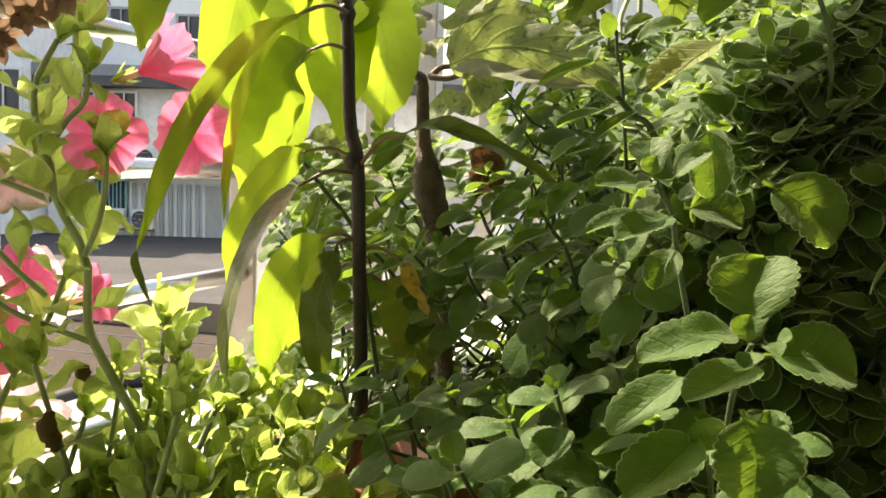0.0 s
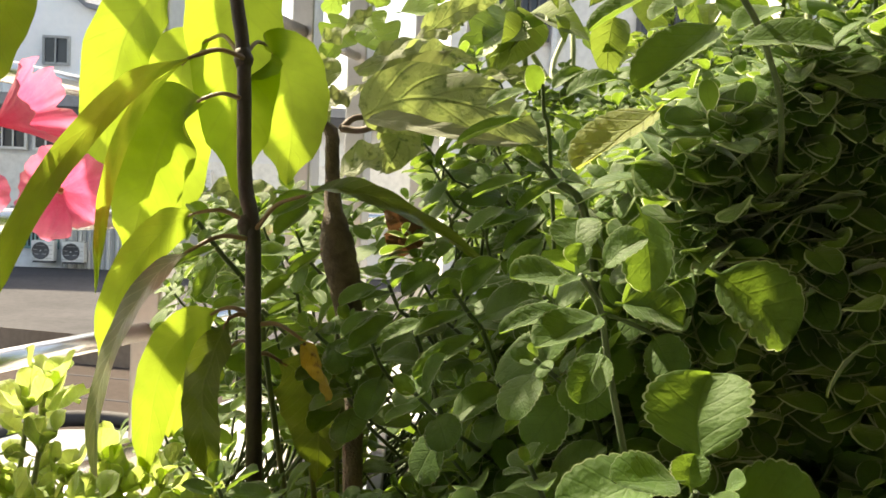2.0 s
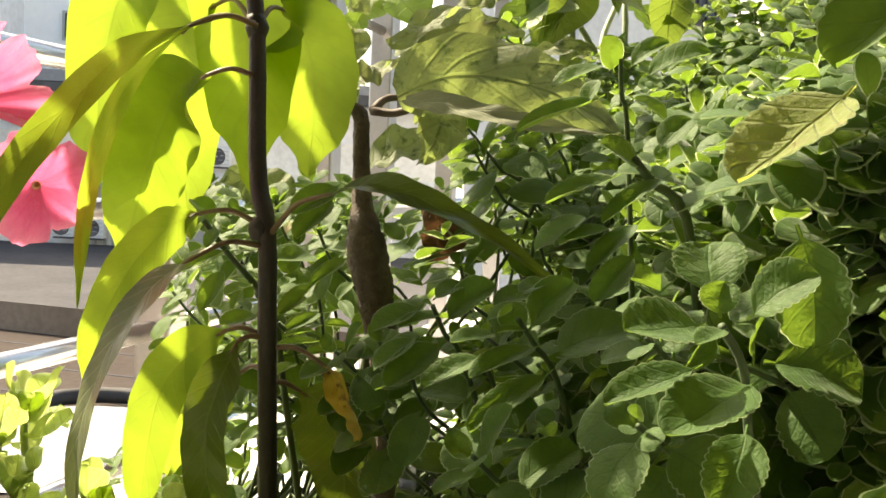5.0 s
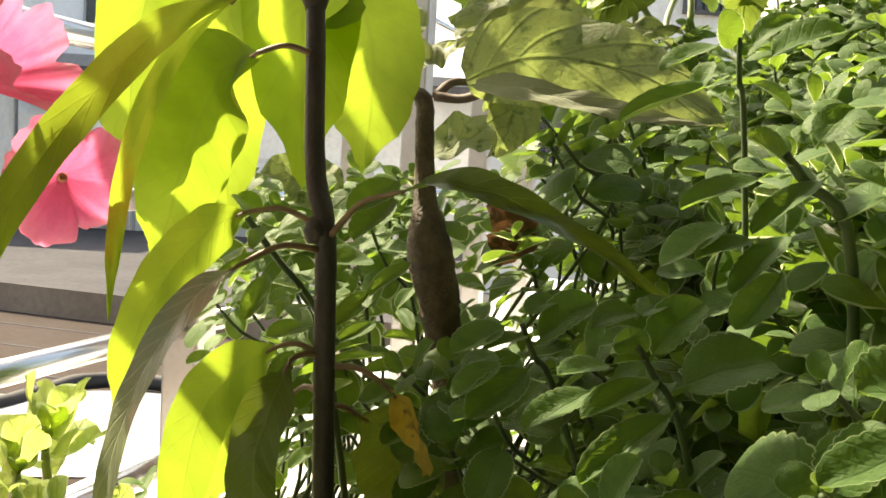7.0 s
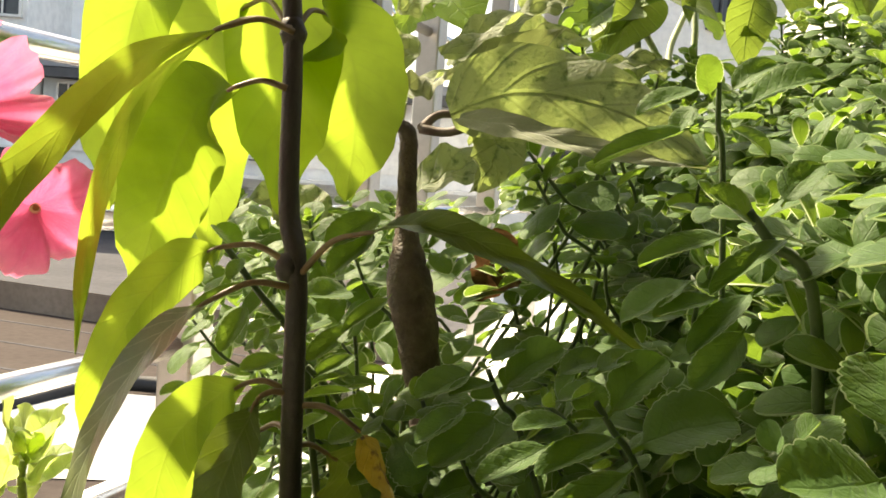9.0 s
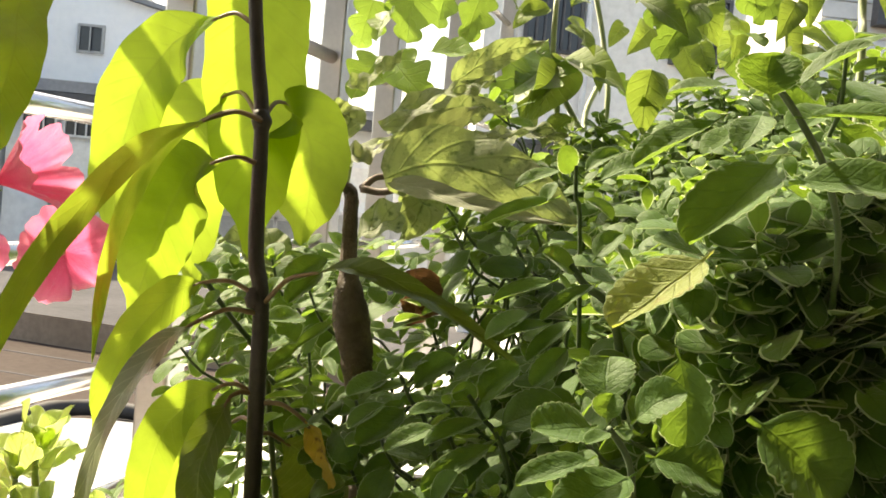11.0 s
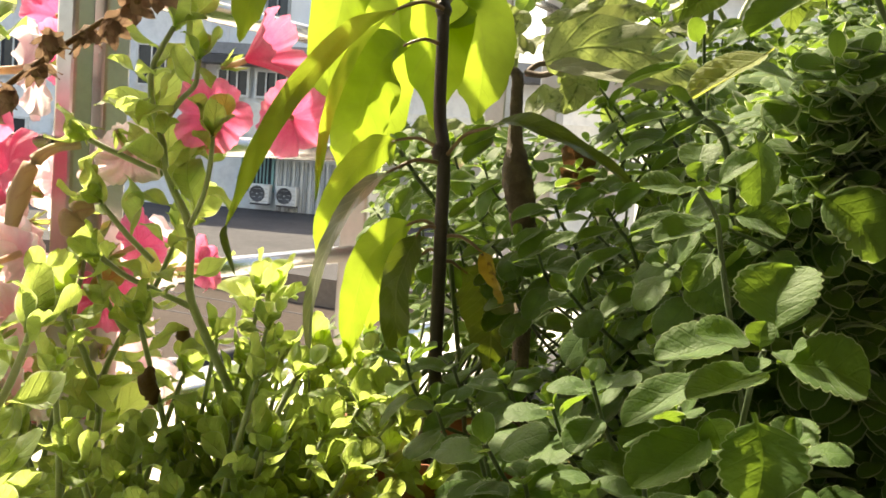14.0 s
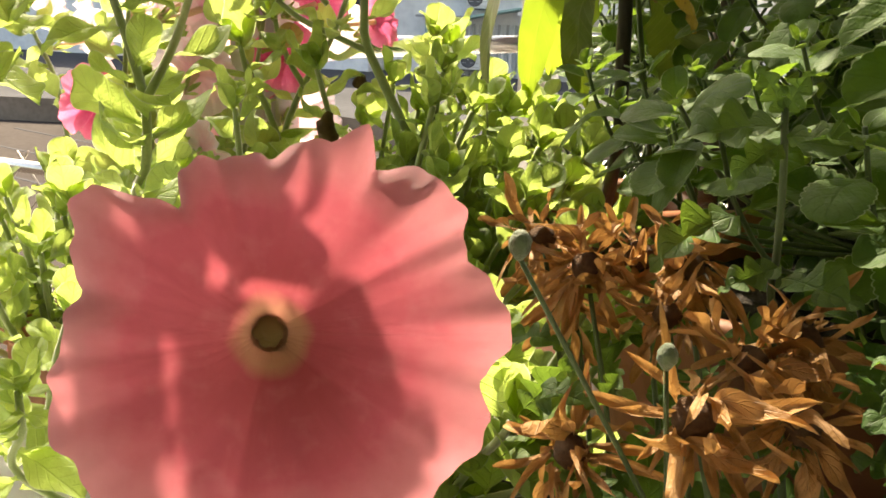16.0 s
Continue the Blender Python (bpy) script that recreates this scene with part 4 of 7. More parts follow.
# the shoots that stand free at the front, which nothing covers
FREE = [Vector(p) for p in ((0.095, 0.396, 1.309), (0.115, 0.325, 1.25), (0.047, 0.502, 1.242), (0.088, 0.436, 1.27), (0.026, 0.568, 1.284), (0.06, 0.516, 1.288), (0.019, 0.393, 1.185), (0.062, 0.444, 1.216), (0.127, 0.383, 1.40), (0.102, 0.599, 1.398), (0.093, 0.506, 1.345), (0.15, 0.41, 1.30), (0.108, 0.38, 1.345))]
OUTWARD = Vector((-0.12, -1.0, 0.1)).normalized()


def covers(x, y, z, reach=0.024):
    """Whether a shoot at this place would hide one of the free ones."""
    for c in FREE:
        d = Vector((x, y, z)) - c
        along = d.dot(OUTWARD)
        if along > -0.012 and (d - OUTWARD * along).length < reach:
            return True
    return False


def bush_front(y):
    """How far left the bush reaches at a depth."""
    return 0.115 - 0.30 * (y - 0.33) if y < 0.62 else 0.028 + 0.12 * (y - 0.62)


def bush_top(x, y):
    side = float(np.interp(x, (0.05, 0.08, 0.11, 0.15, 0.25, 0.45), (1.285, 1.31, 1.345, 1.385, 1.435, 1.49)))
    return side - 0.5 * max(0, 0.42 - y) + 0.35 * max(0, y - 0.80)


HOLLOWS = [(Vector(c), r) for c, r in (((0.195, 0.42, 1.365), 0.038), ((0.175, 0.4, 1.337), 0.035), ((0.179, 0.43, 1.28), 0.035), ((0.15, 0.42, 1.234), 0.035), ((0.056, 0.6, 1.314), 0.045), ((0.109, 0.47, 1.24), 0.035), ((0.087, 0.52, 1.304), 0.04))]


def hollow(x, y, z):
    """Whether a place lies in one of the dark gaps between the branches."""
    return any((Vector((x, y, z)) - c).length < r for c, r in HOLLOWS)


rng = random.Random(77)
count = [0] * len(herbs)
tries = 0
while sum(count) < 290 and tries < 9000:
    tries += 1
    y = 0.34 + 0.70 * rng.random() ** 1.25
    x0 = bush_front(y)
    mode = rng.random()
    z1 = bush_top(x0 + 0.15, y)
    if mode < 0.42:
        x = x0 + abs(rng.gauss(0, 0.028))
        z = rng.uniform(1.02, z1 - 0.01)
        axis = Vector((-0.5, -0.25, 0.85))
    elif mode < 0.84:
        x = x0 + rng.uniform(0.03, 0.48)
        z = bush_top(x, y) - abs(rng.gauss(0, 0.02))
        axis = Vector((-0.12, -0.22, 1.0))
    else:
        x = x0 + rng.uniform(0.03, 0.42)
        z = rng.uniform(1.0, bush_top(x, y) - 0.05)
        axis = Vector((-0.3, -0.5, 0.8))
    if y < 0.46 and x > 0.10:
        continue
    if mode > 0.42 and y < 0.55 and rng.random() < 0.55:
        continue
    if (y < 0.69 and x < 0.118 and z > 1.298) or y < 0.36 and x < 0.12 or (z > 1.3 and y < 0.47 and x < 0.10) or hollow(x, y, z) or covers(x, y, z):
        continue
    k = min(range(len(herbs)), key=lambda i: (Vector(herbs[i].location).xy - Vector((x, y))).length + 0.004 * count[i])
    if count[k] >= 27:
        continue
    count[k] += 1
    axis = (axis + Vector((rng.gauss(0, 0.25), rng.gauss(0, 0.25), rng.gauss(0, 0.2)))).normalized()
    herb_shoot(herbs[k], local(herbs[k], (x, y, z)), axis, rng.uniform(0.019, 0.026) if mode > 0.42 and y > 0.5 else rng.uniform(0.021, 0.028), rng.choice((4, 5, 5, 5)), rng.uniform(0, 6.3), rng.uniform(0.06, 0.11), rng, fine=y < 0.5)

# the herbs behind the mango
for k in range(44):
    x, y = rng.uniform(-0.145, 0.02), rng.uniform(0.73, 0.90)
    z = rng.uniform(1.08, 1.335)
    i = len(herbs) - 1 - (x < -0.06)
    herb_shoot(herbs[i], local(herbs[i], (x, y, z)), (rng.gauss(-0.1, 0.35), rng.gauss(-0.3, 0.3), 0.9), rng.uniform(0.023, 0.030), rng.choice((4, 5, 5)), rng.uniform(0, 6.3), rng.uniform(0.07, 0.12), rng)


def inner_leaves(name, spots, size, mat, parent, seed):
    """The crowded leaves deep inside a bush, joined."""
    r = random.Random(seed)
    verts, faces, uvs = [], [], []
    unit = [(0, 0), (-0.30, 0.35), (0, 0.35), (0.30, 0.35), (-0.30, 0.75), (0, 0.75), (0.30, 0.75), (0, 1.0)]
    quads = [(0, 2, 1), (0, 3, 2), (1, 2, 5, 4), (2, 3, 6, 5), (4, 5, 7), (5, 6, 7)]
    for p in spots:
        d = Vector((r.gauss(0, 1), r.gauss(0, 1), r.gauss(0.1, 0.6)))
        m = aim(p, d, (r.gauss(0, 0.7), r.gauss(0, 0.7), 1), size * r.uniform(0.7, 1.2))
        b = len(verts)
        for x, yy in unit:
            verts.append(m @ Vector((x, yy, 0.25 * abs(x) - 0.2 * yy * yy)))
            uvs.append((x / 0.6 + 0.5, yy))
        faces += [tuple(b + q for q in f) for f in quads]
    return tagged(part(name, mesh_of(name, verts, faces, uvs), mat, parent), kind="stuff")


def leaf_crowd(name, shoots, mat, parent, seed):
    """Crowded small shoots of rounded leaves, joined."""
    r = random.Random(seed)
    unit = []
    for i in range(7):
        v = math.sin(i / 6 * math.pi / 2)
        w = 0.31 * width_at(min(v, 0.999), "paddle")
        for u in (-1, -0.88, 0, 0.88, 1):
            unit.append((u * w, v, 0.08 * abs(u) * w / 0.3 - 0.22 * v * v - (0.025 if abs(u) == 1 else 0)))
    unit = np.array(unit)
    quads = np.array(grid_faces(7, 5))
    uv1 = np.array([(u / 2 + 0.5, i / 6) for i in range(7) for u in (-1, -0.88, 0, 0.88, 1)])
    verts, faces, uvs = [], [], []
    for p, axis, size, pairs in shoots:
        axis = axis.normalized()
        ref = axis.orthogonal().normalized()
        spin = r.uniform(0, 6.28)
        for k in range(pairs):
            here = p - axis * size * (0.0, 0.14, 0.45, 0.9, 1.5)[k]
            sz = size * (0.5, 0.78, 1.0, 1.0, 0.95)[k] * r.uniform(0.85, 1.15)
            op = radians((45, 68, 85, 95, 105)[k] + r.uniform(-10, 10))
            for s in (0, math.pi):
                out = Matrix.Rotation(spin + k * math.pi / 2 + s + r.uniform(-0.25, 0.25), 3, axis) @ ref
                up = axis * math.sin(op) - out * math.cos(op) + Vector((r.uniform(-0.25, 0.25), r.uniform(-0.25, 0.25), 0.15))
                m = np.array(aim(here, axis * math.cos(op) + out * math.sin(op), up, sz))
                b = 35 * len(verts)
                verts.append(unit @ m[:3, :3].T + m[:3, 3])
                faces.append(quads + b)
                uvs.append(uv1)
    me = mesh_of(name, np.concatenate(verts).tolist(), np.concatenate(faces).tolist(), np.concatenate(uvs))
    me["fringed"] = True
    me.polygons.foreach_set("material_index", [1 if i % 4 in (0, 3) else 0 for i in range(len(me.polygons))])
    return tagged(part(name, me, mat, parent), kind="stuff")


for k, plant in enumerate(herbs):
    r = random.Random(500 + k)
    behind = k >= len(herbs) - 2
    spots, crowd = [], []
    for n in range(2500):
        if len(crowd) >= (62 if behind else 130):
            break
        if behind:
            x, y, z = r.uniform(-0.15, 0.045), r.uniform(0.70, 0.92), r.uniform(1.0, 1.335)
            deep = 0
        else:
            x, y = plant.location.x + r.uniform(-0.09, 0.09), max(0.46, plant.location.y + r.uniform(-0.09, 0.09))
            top = bush_top(x, y)
            z = top - 0.01 - abs(r.gauss(0, 0.05)) if r.random() < 0.45 else r.uniform(0.99, top - 0.02)
            edge = bush_front(y) + (0.04 if z < 1.26 else 0.06)
            if x < edge:
                x = edge + r.uniform(0.0, 0.06)
            if y < 0.69 and x < 0.125 and z > 1.29 or hollow(x, y, z) or covers(x, y, z, 0.02):
                continue
        axis = Vector((-0.3 + r.gauss(0, 0.3), -0.35 + r.gauss(0, 0.3), 0.8))
        crowd.append((local(plant, (x, y, z)), axis, r.uniform(0.018, 0.026), r.choice((3, 4, 4, 5))))
    leaf_crowd("outer_foliage", crowd, FUZZY_IN, plant, 700 + k)
    if behind:
        continue
    while len(spots) < 420:
        x, y = plant.location.x + r.uniform(-0.08, 0.08), max(0.49, plant.location.y + r.uniform(-0.08, 0.08))
        z = r.uniform(1.0, bush_top(x, y) - (0.04 if y > 0.62 else 0.06))
        edge = bush_front(y) + (0.03 if z < 1.24 else 0.06)
        if x < edge:
            x = edge + r.uniform(0.0, 0.10)
        if not hollow(x, y, z):
            spots.append(local(plant, (x, y, z)))
    inner_leaves("inner_foliage", spots, 0.026, FUZZY_IN, plant, 900 + k)


# ---- pots ----
def round_pot(name, x, y, z0, z1, r0, r1, mat, label):
    """A round pot with a rolled rim, hollow, and its soil as a part."""
    prof = [(r0 * 0.98, z0), (r0, z0 + 0.004), (r1 - 0.004, z1 - 0.03), (r1 + 0.006, z1 - 0.028), (r1 + 0.008, z1 - 0.004), (r1 + 0.004, z1), (r1 - 0.004, z1 - 0.002), (r1 - 0.008, z1 - 0.03), (r0 - 0.006, z0 + 0.01), (0.0, z0 + 0.01)]
    n = 48
    verts = [(r * math.cos(2 * math.pi * j / n), r * math.sin(2 * math.pi * j / n), z) for r, z in prof for j in range(n)]
    pot = part(name, mesh_of(name, verts, grid_faces(len(prof), n, True)), mat, m=Matrix.Translation((x, y, 0)))
    tagged(pot, label, "plant pot")
    sv = [(0, 0, z1 - 0.03)]
    sf = []
    rr = random.Random(7)
    for i in range(1, 9):
        for j in range(n):
            r = (r1 - 0.010) * i / 8
            sv.append((r * math.cos(2 * math.pi * j / n), r * math.sin(2 * math.pi * j / n), z1 - 0.03 + rr.uniform(-0.003, 0.004)))
    sf += [(0, 1 + j, 1 + (j + 1) % n) for j in range(n)]
    for i in range(7):
        sf += [(1 + i * n + j, 1 + (i + 1) * n + j, 1 + (i + 1) * n + (j + 1) % n, 1 + i * n + (j + 1) % n) for j in range(n)]
    part("soil", mesh_of("soil", sv, sf), SOIL, pot)
    return pot


def box_pot(name, x0, y0, x1, y1, z0, z1, mat, label):
    """A planter box: base, four walls, a rim round the top, soil."""
    t = 0.006
    pot = tagged(part(name, box_mesh(name, x0, y0, z0, x1, y1, z0 + t), mat), label, "planter")
    for a, b, c, d in ((x0, y0, x0 + t, y1), (x1 - t, y0, x1, y1), (x0 + t, y0, x1 - t, y0 + t), (x0 + t, y1 - t, x1 - t, y1)):
        part("wall", box_mesh("wall", a, b, z0 + t, c, d, z1 - 0.014), mat, pot)
    for a, b, c, d in ((x0 - 0.006, y0 - 0.006, x0 + t, y1 + 0.006), (x1 - t, y0 - 0.006, x1 + 0.006, y1 + 0.006), (x0 + t, y0 - 0.006, x1 - t, y0 + t), (x0 + t, y1 - t, x1 - t, y1 + 0.006)):
        part("rim", box_mesh("rim", a, b, z1 - 0.014, c, d, z1, 0.002), mat, pot)
    part("soil", box_mesh("soil", x0 + t + 0.001, y0 + t + 0.001, z0 + t + 0.001, x1 - t - 0.001, y1 - t - 0.001, z1 - 0.03), SOIL, pot)
    return pot


DARKPOT = surface("dark_plastic", (0.03, 0.028, 0.026), (0.05, 0.046, 0.042), 20, 0.5, relief=0.1)
round_pot("plant_pot", 0.080, 0.520, 0.965, 1.108, 0.095, 0.124, TERRA, "round terracotta-brown plastic pot on the white ledge")
round_pot("plant_pot", -0.065, 0.690, 0.965, 1.10, 0.055, 0.068, TERRA, "brown plastic pot with the mango seedling")
box_pot("planter_box", 0.225, 0.37, 0.64, 1.04, 0.965, 1.12, DARKPOT, "long dark plastic planter box under the herbs")
box_pot("planter_box", 0.02, 0.72, 0.21, 0.99, 0.965, 1.12, DARKPOT, "dark plastic planter box behind the brown pot")
box_pot("planter_box", -0.065, 0.185, 0.20, 0.335, 0.965, 1.05, DARKPOT, "dark plastic planter box with dried chrysanthemums")
box_pot("planter_box", -0.37, 0.44, -0.14, 0.60, 0.965, 1.035, TERRA, "low brown plastic planter box under the petunias")

# ---- the plant with large grey velvet leaves ----
velvet = thing("velvet_leaf_plant", "plant with large grey-green velvety leaves and brown stems", "plant")
part("branch", tube_mesh("branch", [(-0.008, 0.712, 1.372), (0.005, 0.705, 1.371), (0.018, 0.695, 1.375), (0.027, 0.69, 1.377)], 0.0026, 0.0018, 12, 8), WOODSTEM, velvet)
part("branch", tube_mesh("branch", [(-0.008, 0.712, 1.372), (-0, 0.72, 1.38), (0.014, 0.73, 1.381)], 0.0026, 0.0016, 12, 8), WOODSTEM, velvet)
wither = part("trunk", tube_mesh("trunk", [(-0.018, 0.7, 1.373), (-0.013, 0.698, 1.367), (-0.012, 0.695, 1.347), (-0.01, 0.69, 1.32), (-0.007, 0.687, 1.299), (-0.001, 0.685, 1.273), (0.004, 0.685, 1.246), (0.006, 0.68, 1.214), (0.012, 0.64, 1.11)], 0.003, 0.003, 60, 18, 0.07, 9, mids=[0.003, 0.004, 0.0044, 0.0045, 0.0046, 0.0048, 0.0058, 0.0088, 0.0108, 0.0108, 0.0098, 0.0088, 0.008, 0.007, 0.0065, 0.006, 0.006]), WITHERSTEM, velvet, "swollen brown woody stem")


def velvet_leaf(base, pts, width, face, seed, fold=0.15, wave=0.004, kind="ovate", mat=None, curl=0.0, turn=0):
    return part("leaf", strip_leaf("leaf", [base, *pts], width, face, kind, 24, 11, fold, wave, seed, turn, curl), mat or VELVET2, velvet)


DEADLEAF = leaf_material("dark_dead_leaf", (0.10, 0.055, 0.03), (0.17, 0.095, 0.05), (0.25, 0.12, 0.05), 0.15, 0.8, 8, (0.2, 0.13, 0.08), 0.5, unit=False, relief=0.9, spec=0.2)
VELVET2 = leaf_material("large_velvet_leaf", (0.20, 0.24, 0.15), (0.29, 0.32, 0.21), (0.42, 0.52, 0.14), 0.42, 0.7, 6, (0.11, 0.15, 0.06), 0.6, sheen=0.35, unit=False, relief=1.0, spec=0.25, spots=((0.11, 0.16, 0.05), 160))
VELVET_PALE = leaf_material("pale_velvet_leaf", (0.26, 0.29, 0.19), (0.34, 0.37, 0.25), (0.34, 0.40, 0.12), 0.25, 0.75, 6, (0.40, 0.42, 0.30), 0.5, sheen=0.5, unit=False, relief=0.5, spec=0.2)
velvet_leaf((0.006, 0.694, 1.379), [(0.025, 0.688, 1.388), (0.045, 0.681, 1.391), (0.075, 0.67, 1.386), (0.098, 0.66, 1.376), (0.118, 0.648, 1.362)], 0.046, (0.12, -0.98, 0.02), 31, wave=0.0028, fold=-0.08, curl=-0.15)
# the large leaf's curled rim catching light, painted as a narrow paler leaf
velvet_leaf((0.010, 0.690, 1.377), [(0.030, 0.672, 1.375), (0.052, 0.664, 1.370), (0.080, 0.655, 1.365), (0.116, 0.645, 1.361)], 0.015, (-0.15, -0.75, 0.65), 32, wave=0.0014, mat=VELVET_PALE)
velvet_leaf((0.002, 0.8, 1.414), [(0.02, 0.81, 1.433), (0.043, 0.82, 1.45), (0.072, 0.83, 1.461)], 0.026, (-0.2, -0.7, 0.7), 33)
velvet_leaf((-0.025, 0.74, 1.371), [(-0.03, 0.75, 1.383), (-0.025, 0.76, 1.396), (-0.008, 0.78, 1.404), (0.013, 0.78, 1.41)], 0.026, (-0.1, -0.6, 0.8), 34)
velvet_leaf((-0.033, 0.8, 1.409), [(-0.027, 0.81, 1.423), (-0.036, 0.81, 1.428), (-0.046, 0.81, 1.431)], 0.022, (0.2, -0.9, 0.4), 35)
velvet_leaf((0.019, 0.72, 1.376), [(0.029, 0.71, 1.37), (0.027, 0.7, 1.356), (0.018, 0.69, 1.343)], 0.030, (0.4, -0.9, 0.2), 36)
velvet_leaf((-0.007, 0.73, 1.342), [(0.01, 0.74, 1.354), (0.031, 0.75, 1.363), (0.049, 0.75, 1.367)], 0.030, (-0.2, -0.7, 0.7), 37)
velvet_leaf((-0.065, 0.8, 1.314), [(-0.08, 0.81, 1.324), (-0.096, 0.81, 1.329), (-0.112, 0.8, 1.326)], 0.035, (-0.1, -0.8, 0.5), 38)
velvet_leaf((0.075, 0.82, 1.419), [(0.095, 0.82, 1.423), (0.115, 0.81, 1.423), (0.126, 0.8, 1.415)], 0.022, (0.0, -0.6, 0.8), 39)
velvet_leaf((0.03, 0.84, 1.416), [(0.045, 0.86, 1.438), (0.067, 0.88, 1.447), (0.09, 0.88, 1.442)], 0.035, (0.1, -0.9, 0.4), 40)
velvet_leaf((-0.002, 0.76, 1.414), [(0.031, 0.77, 1.435), (0.055, 0.775, 1.447), (0.072, 0.78, 1.455)], 0.017, (-0.35, -0.5, 0.8), 51, mat=VELVET2)
velvet_leaf((0.012, 0.765, 1.405), [(0.028, 0.77, 1.414), (0.045, 0.775, 1.424), (0.064, 0.785, 1.437)], 0.026, (0.1, -0.95, -0.1), 52, mat=VELVET_PALE)
velvet_leaf((-0.028, 0.73, 1.387), [(-0.014, 0.733, 1.393), (-0.002, 0.736, 1.398), (0.015, 0.74, 1.405)], 0.016, (-0.3, -0.7, 0.6), 53, mat=VELVET_PALE)
velvet_leaf((0.053, 0.78, 1.408), [(0.075, 0.78, 1.417), (0.1, 0.78, 1.421), (0.128, 0.78, 1.423)], 0.013, (-0.2, -0.4, 0.9), 54)
velvet_leaf((0.045, 0.9, 1.466), [(0.065, 0.9, 1.482), (0.09, 0.9, 1.497), (0.118, 0.9, 1.507)], 0.026, (0.1, -0.9, 0.2), 55)
velvet_leaf((-0.035, 0.85, 1.449), [(-0.022, 0.85, 1.456), (-0.008, 0.85, 1.466), (0.004, 0.85, 1.481)], 0.016, (-0.2, -0.7, 0.6), 56)
dead = part("dead_leaf", strip_leaf("dead_leaf", [(0.028, 0.735, 1.324), (0.032, 0.735, 1.309), (0.031, 0.735, 1.297), (0.026, 0.735, 1.287)], 0.030, (0.4, -0.9, 0.2), "ovate", 18, 9, 0.6, 0.004, 41), DEADLEAF, velvet, "crumpled brown dead leaf")

# ---- the climbing gourd behind ----
GOURDM = [blade_mesh("gourd_leaf", "gourd", 0.85, 60 + k, 21, 9, fold=0.2, droop=0.8, wave=0.05, cup=0.1) for k in range(4)]
SOFT = [blade_mesh("soft_leaf", "ovate", 0.58, 170 + k, 15, 9, fold=0.2, droop=0.9, wave=0.05, cup=0.15) for k in range(4)]
gourd = thing("climbing_gourd", "climbing vine with lobed bright green leaves on thin stems", "vine")
for k, pts in enumerate(([(0.138, 1.05, 1.573), (0.14, 1.05, 1.514), (0.147, 1.02, 1.442), (0.16, 1.0, 1.13)], [(0.181, 1.1, 1.599), (0.195, 1.09, 1.536), (0.197, 1.05, 1.454), (0.19, 1.02, 1.13)], [(0.2, 1.09, 1.52), (0.179, 1.06, 1.475), (0.173, 1.04, 1.451), (0.153, 1.03, 1.475)], [(0.322, 0.8, 1.582), (0.327, 0.8, 1.53), (0.322, 0.78, 1.475), (0.33, 0.78, 1.2)])):
    part("stem", tube_mesh("stem", pts, 0.0028, 0.003, 16, 7, 0.05, k), GREENSTEM, gourd)


def gourd_leaf(base, tip, up, scale=1.0, mesh=None, mat=None, k=0):
    b, t = Vector(base), Vector(tip)
    return part("leaf", (mesh or GOURDM)[k % 4], mat or GOURD, gourd, m=aim(b, t - b, up, (t - b).length * scale))


gourd_leaf((-0.025, 1.03, 1.501), (-0.046, 1, 1.464), (0, -0.8, 0.5), k=0)
gourd_leaf((-0.015, 1.04, 1.501), (0.025, 1, 1.47), (0, -0.8, 0.6), k=1)
gourd_leaf((0.006, 1.1, 1.594), (-0.002, 1.1, 1.525), (0.1, -1, 0.1), k=2)
gourd_leaf((0.037, 1.12, 1.596), (0.024, 1.12, 1.548), (-0.2, -1, 0.1), k=3)
gourd_leaf((-0.04, 1.1, 1.567), (-0.047, 1.1, 1.515), (0.4, -1, 0.1), k=1)
gourd_leaf((-0.02, 1.06, 1.55), (-0.036, 1.04, 1.523), (-0.6, -0.6, 0.2), k=0)
gourd_leaf((0.022, 1.05, 1.511), (0.074, 1.03, 1.523), (0, -0.5, 0.9), k=2)
gourd_leaf((0.067, 1.1, 1.583), (0.062, 1.08, 1.533), (0.4, -0.9, 0.1), k=3)
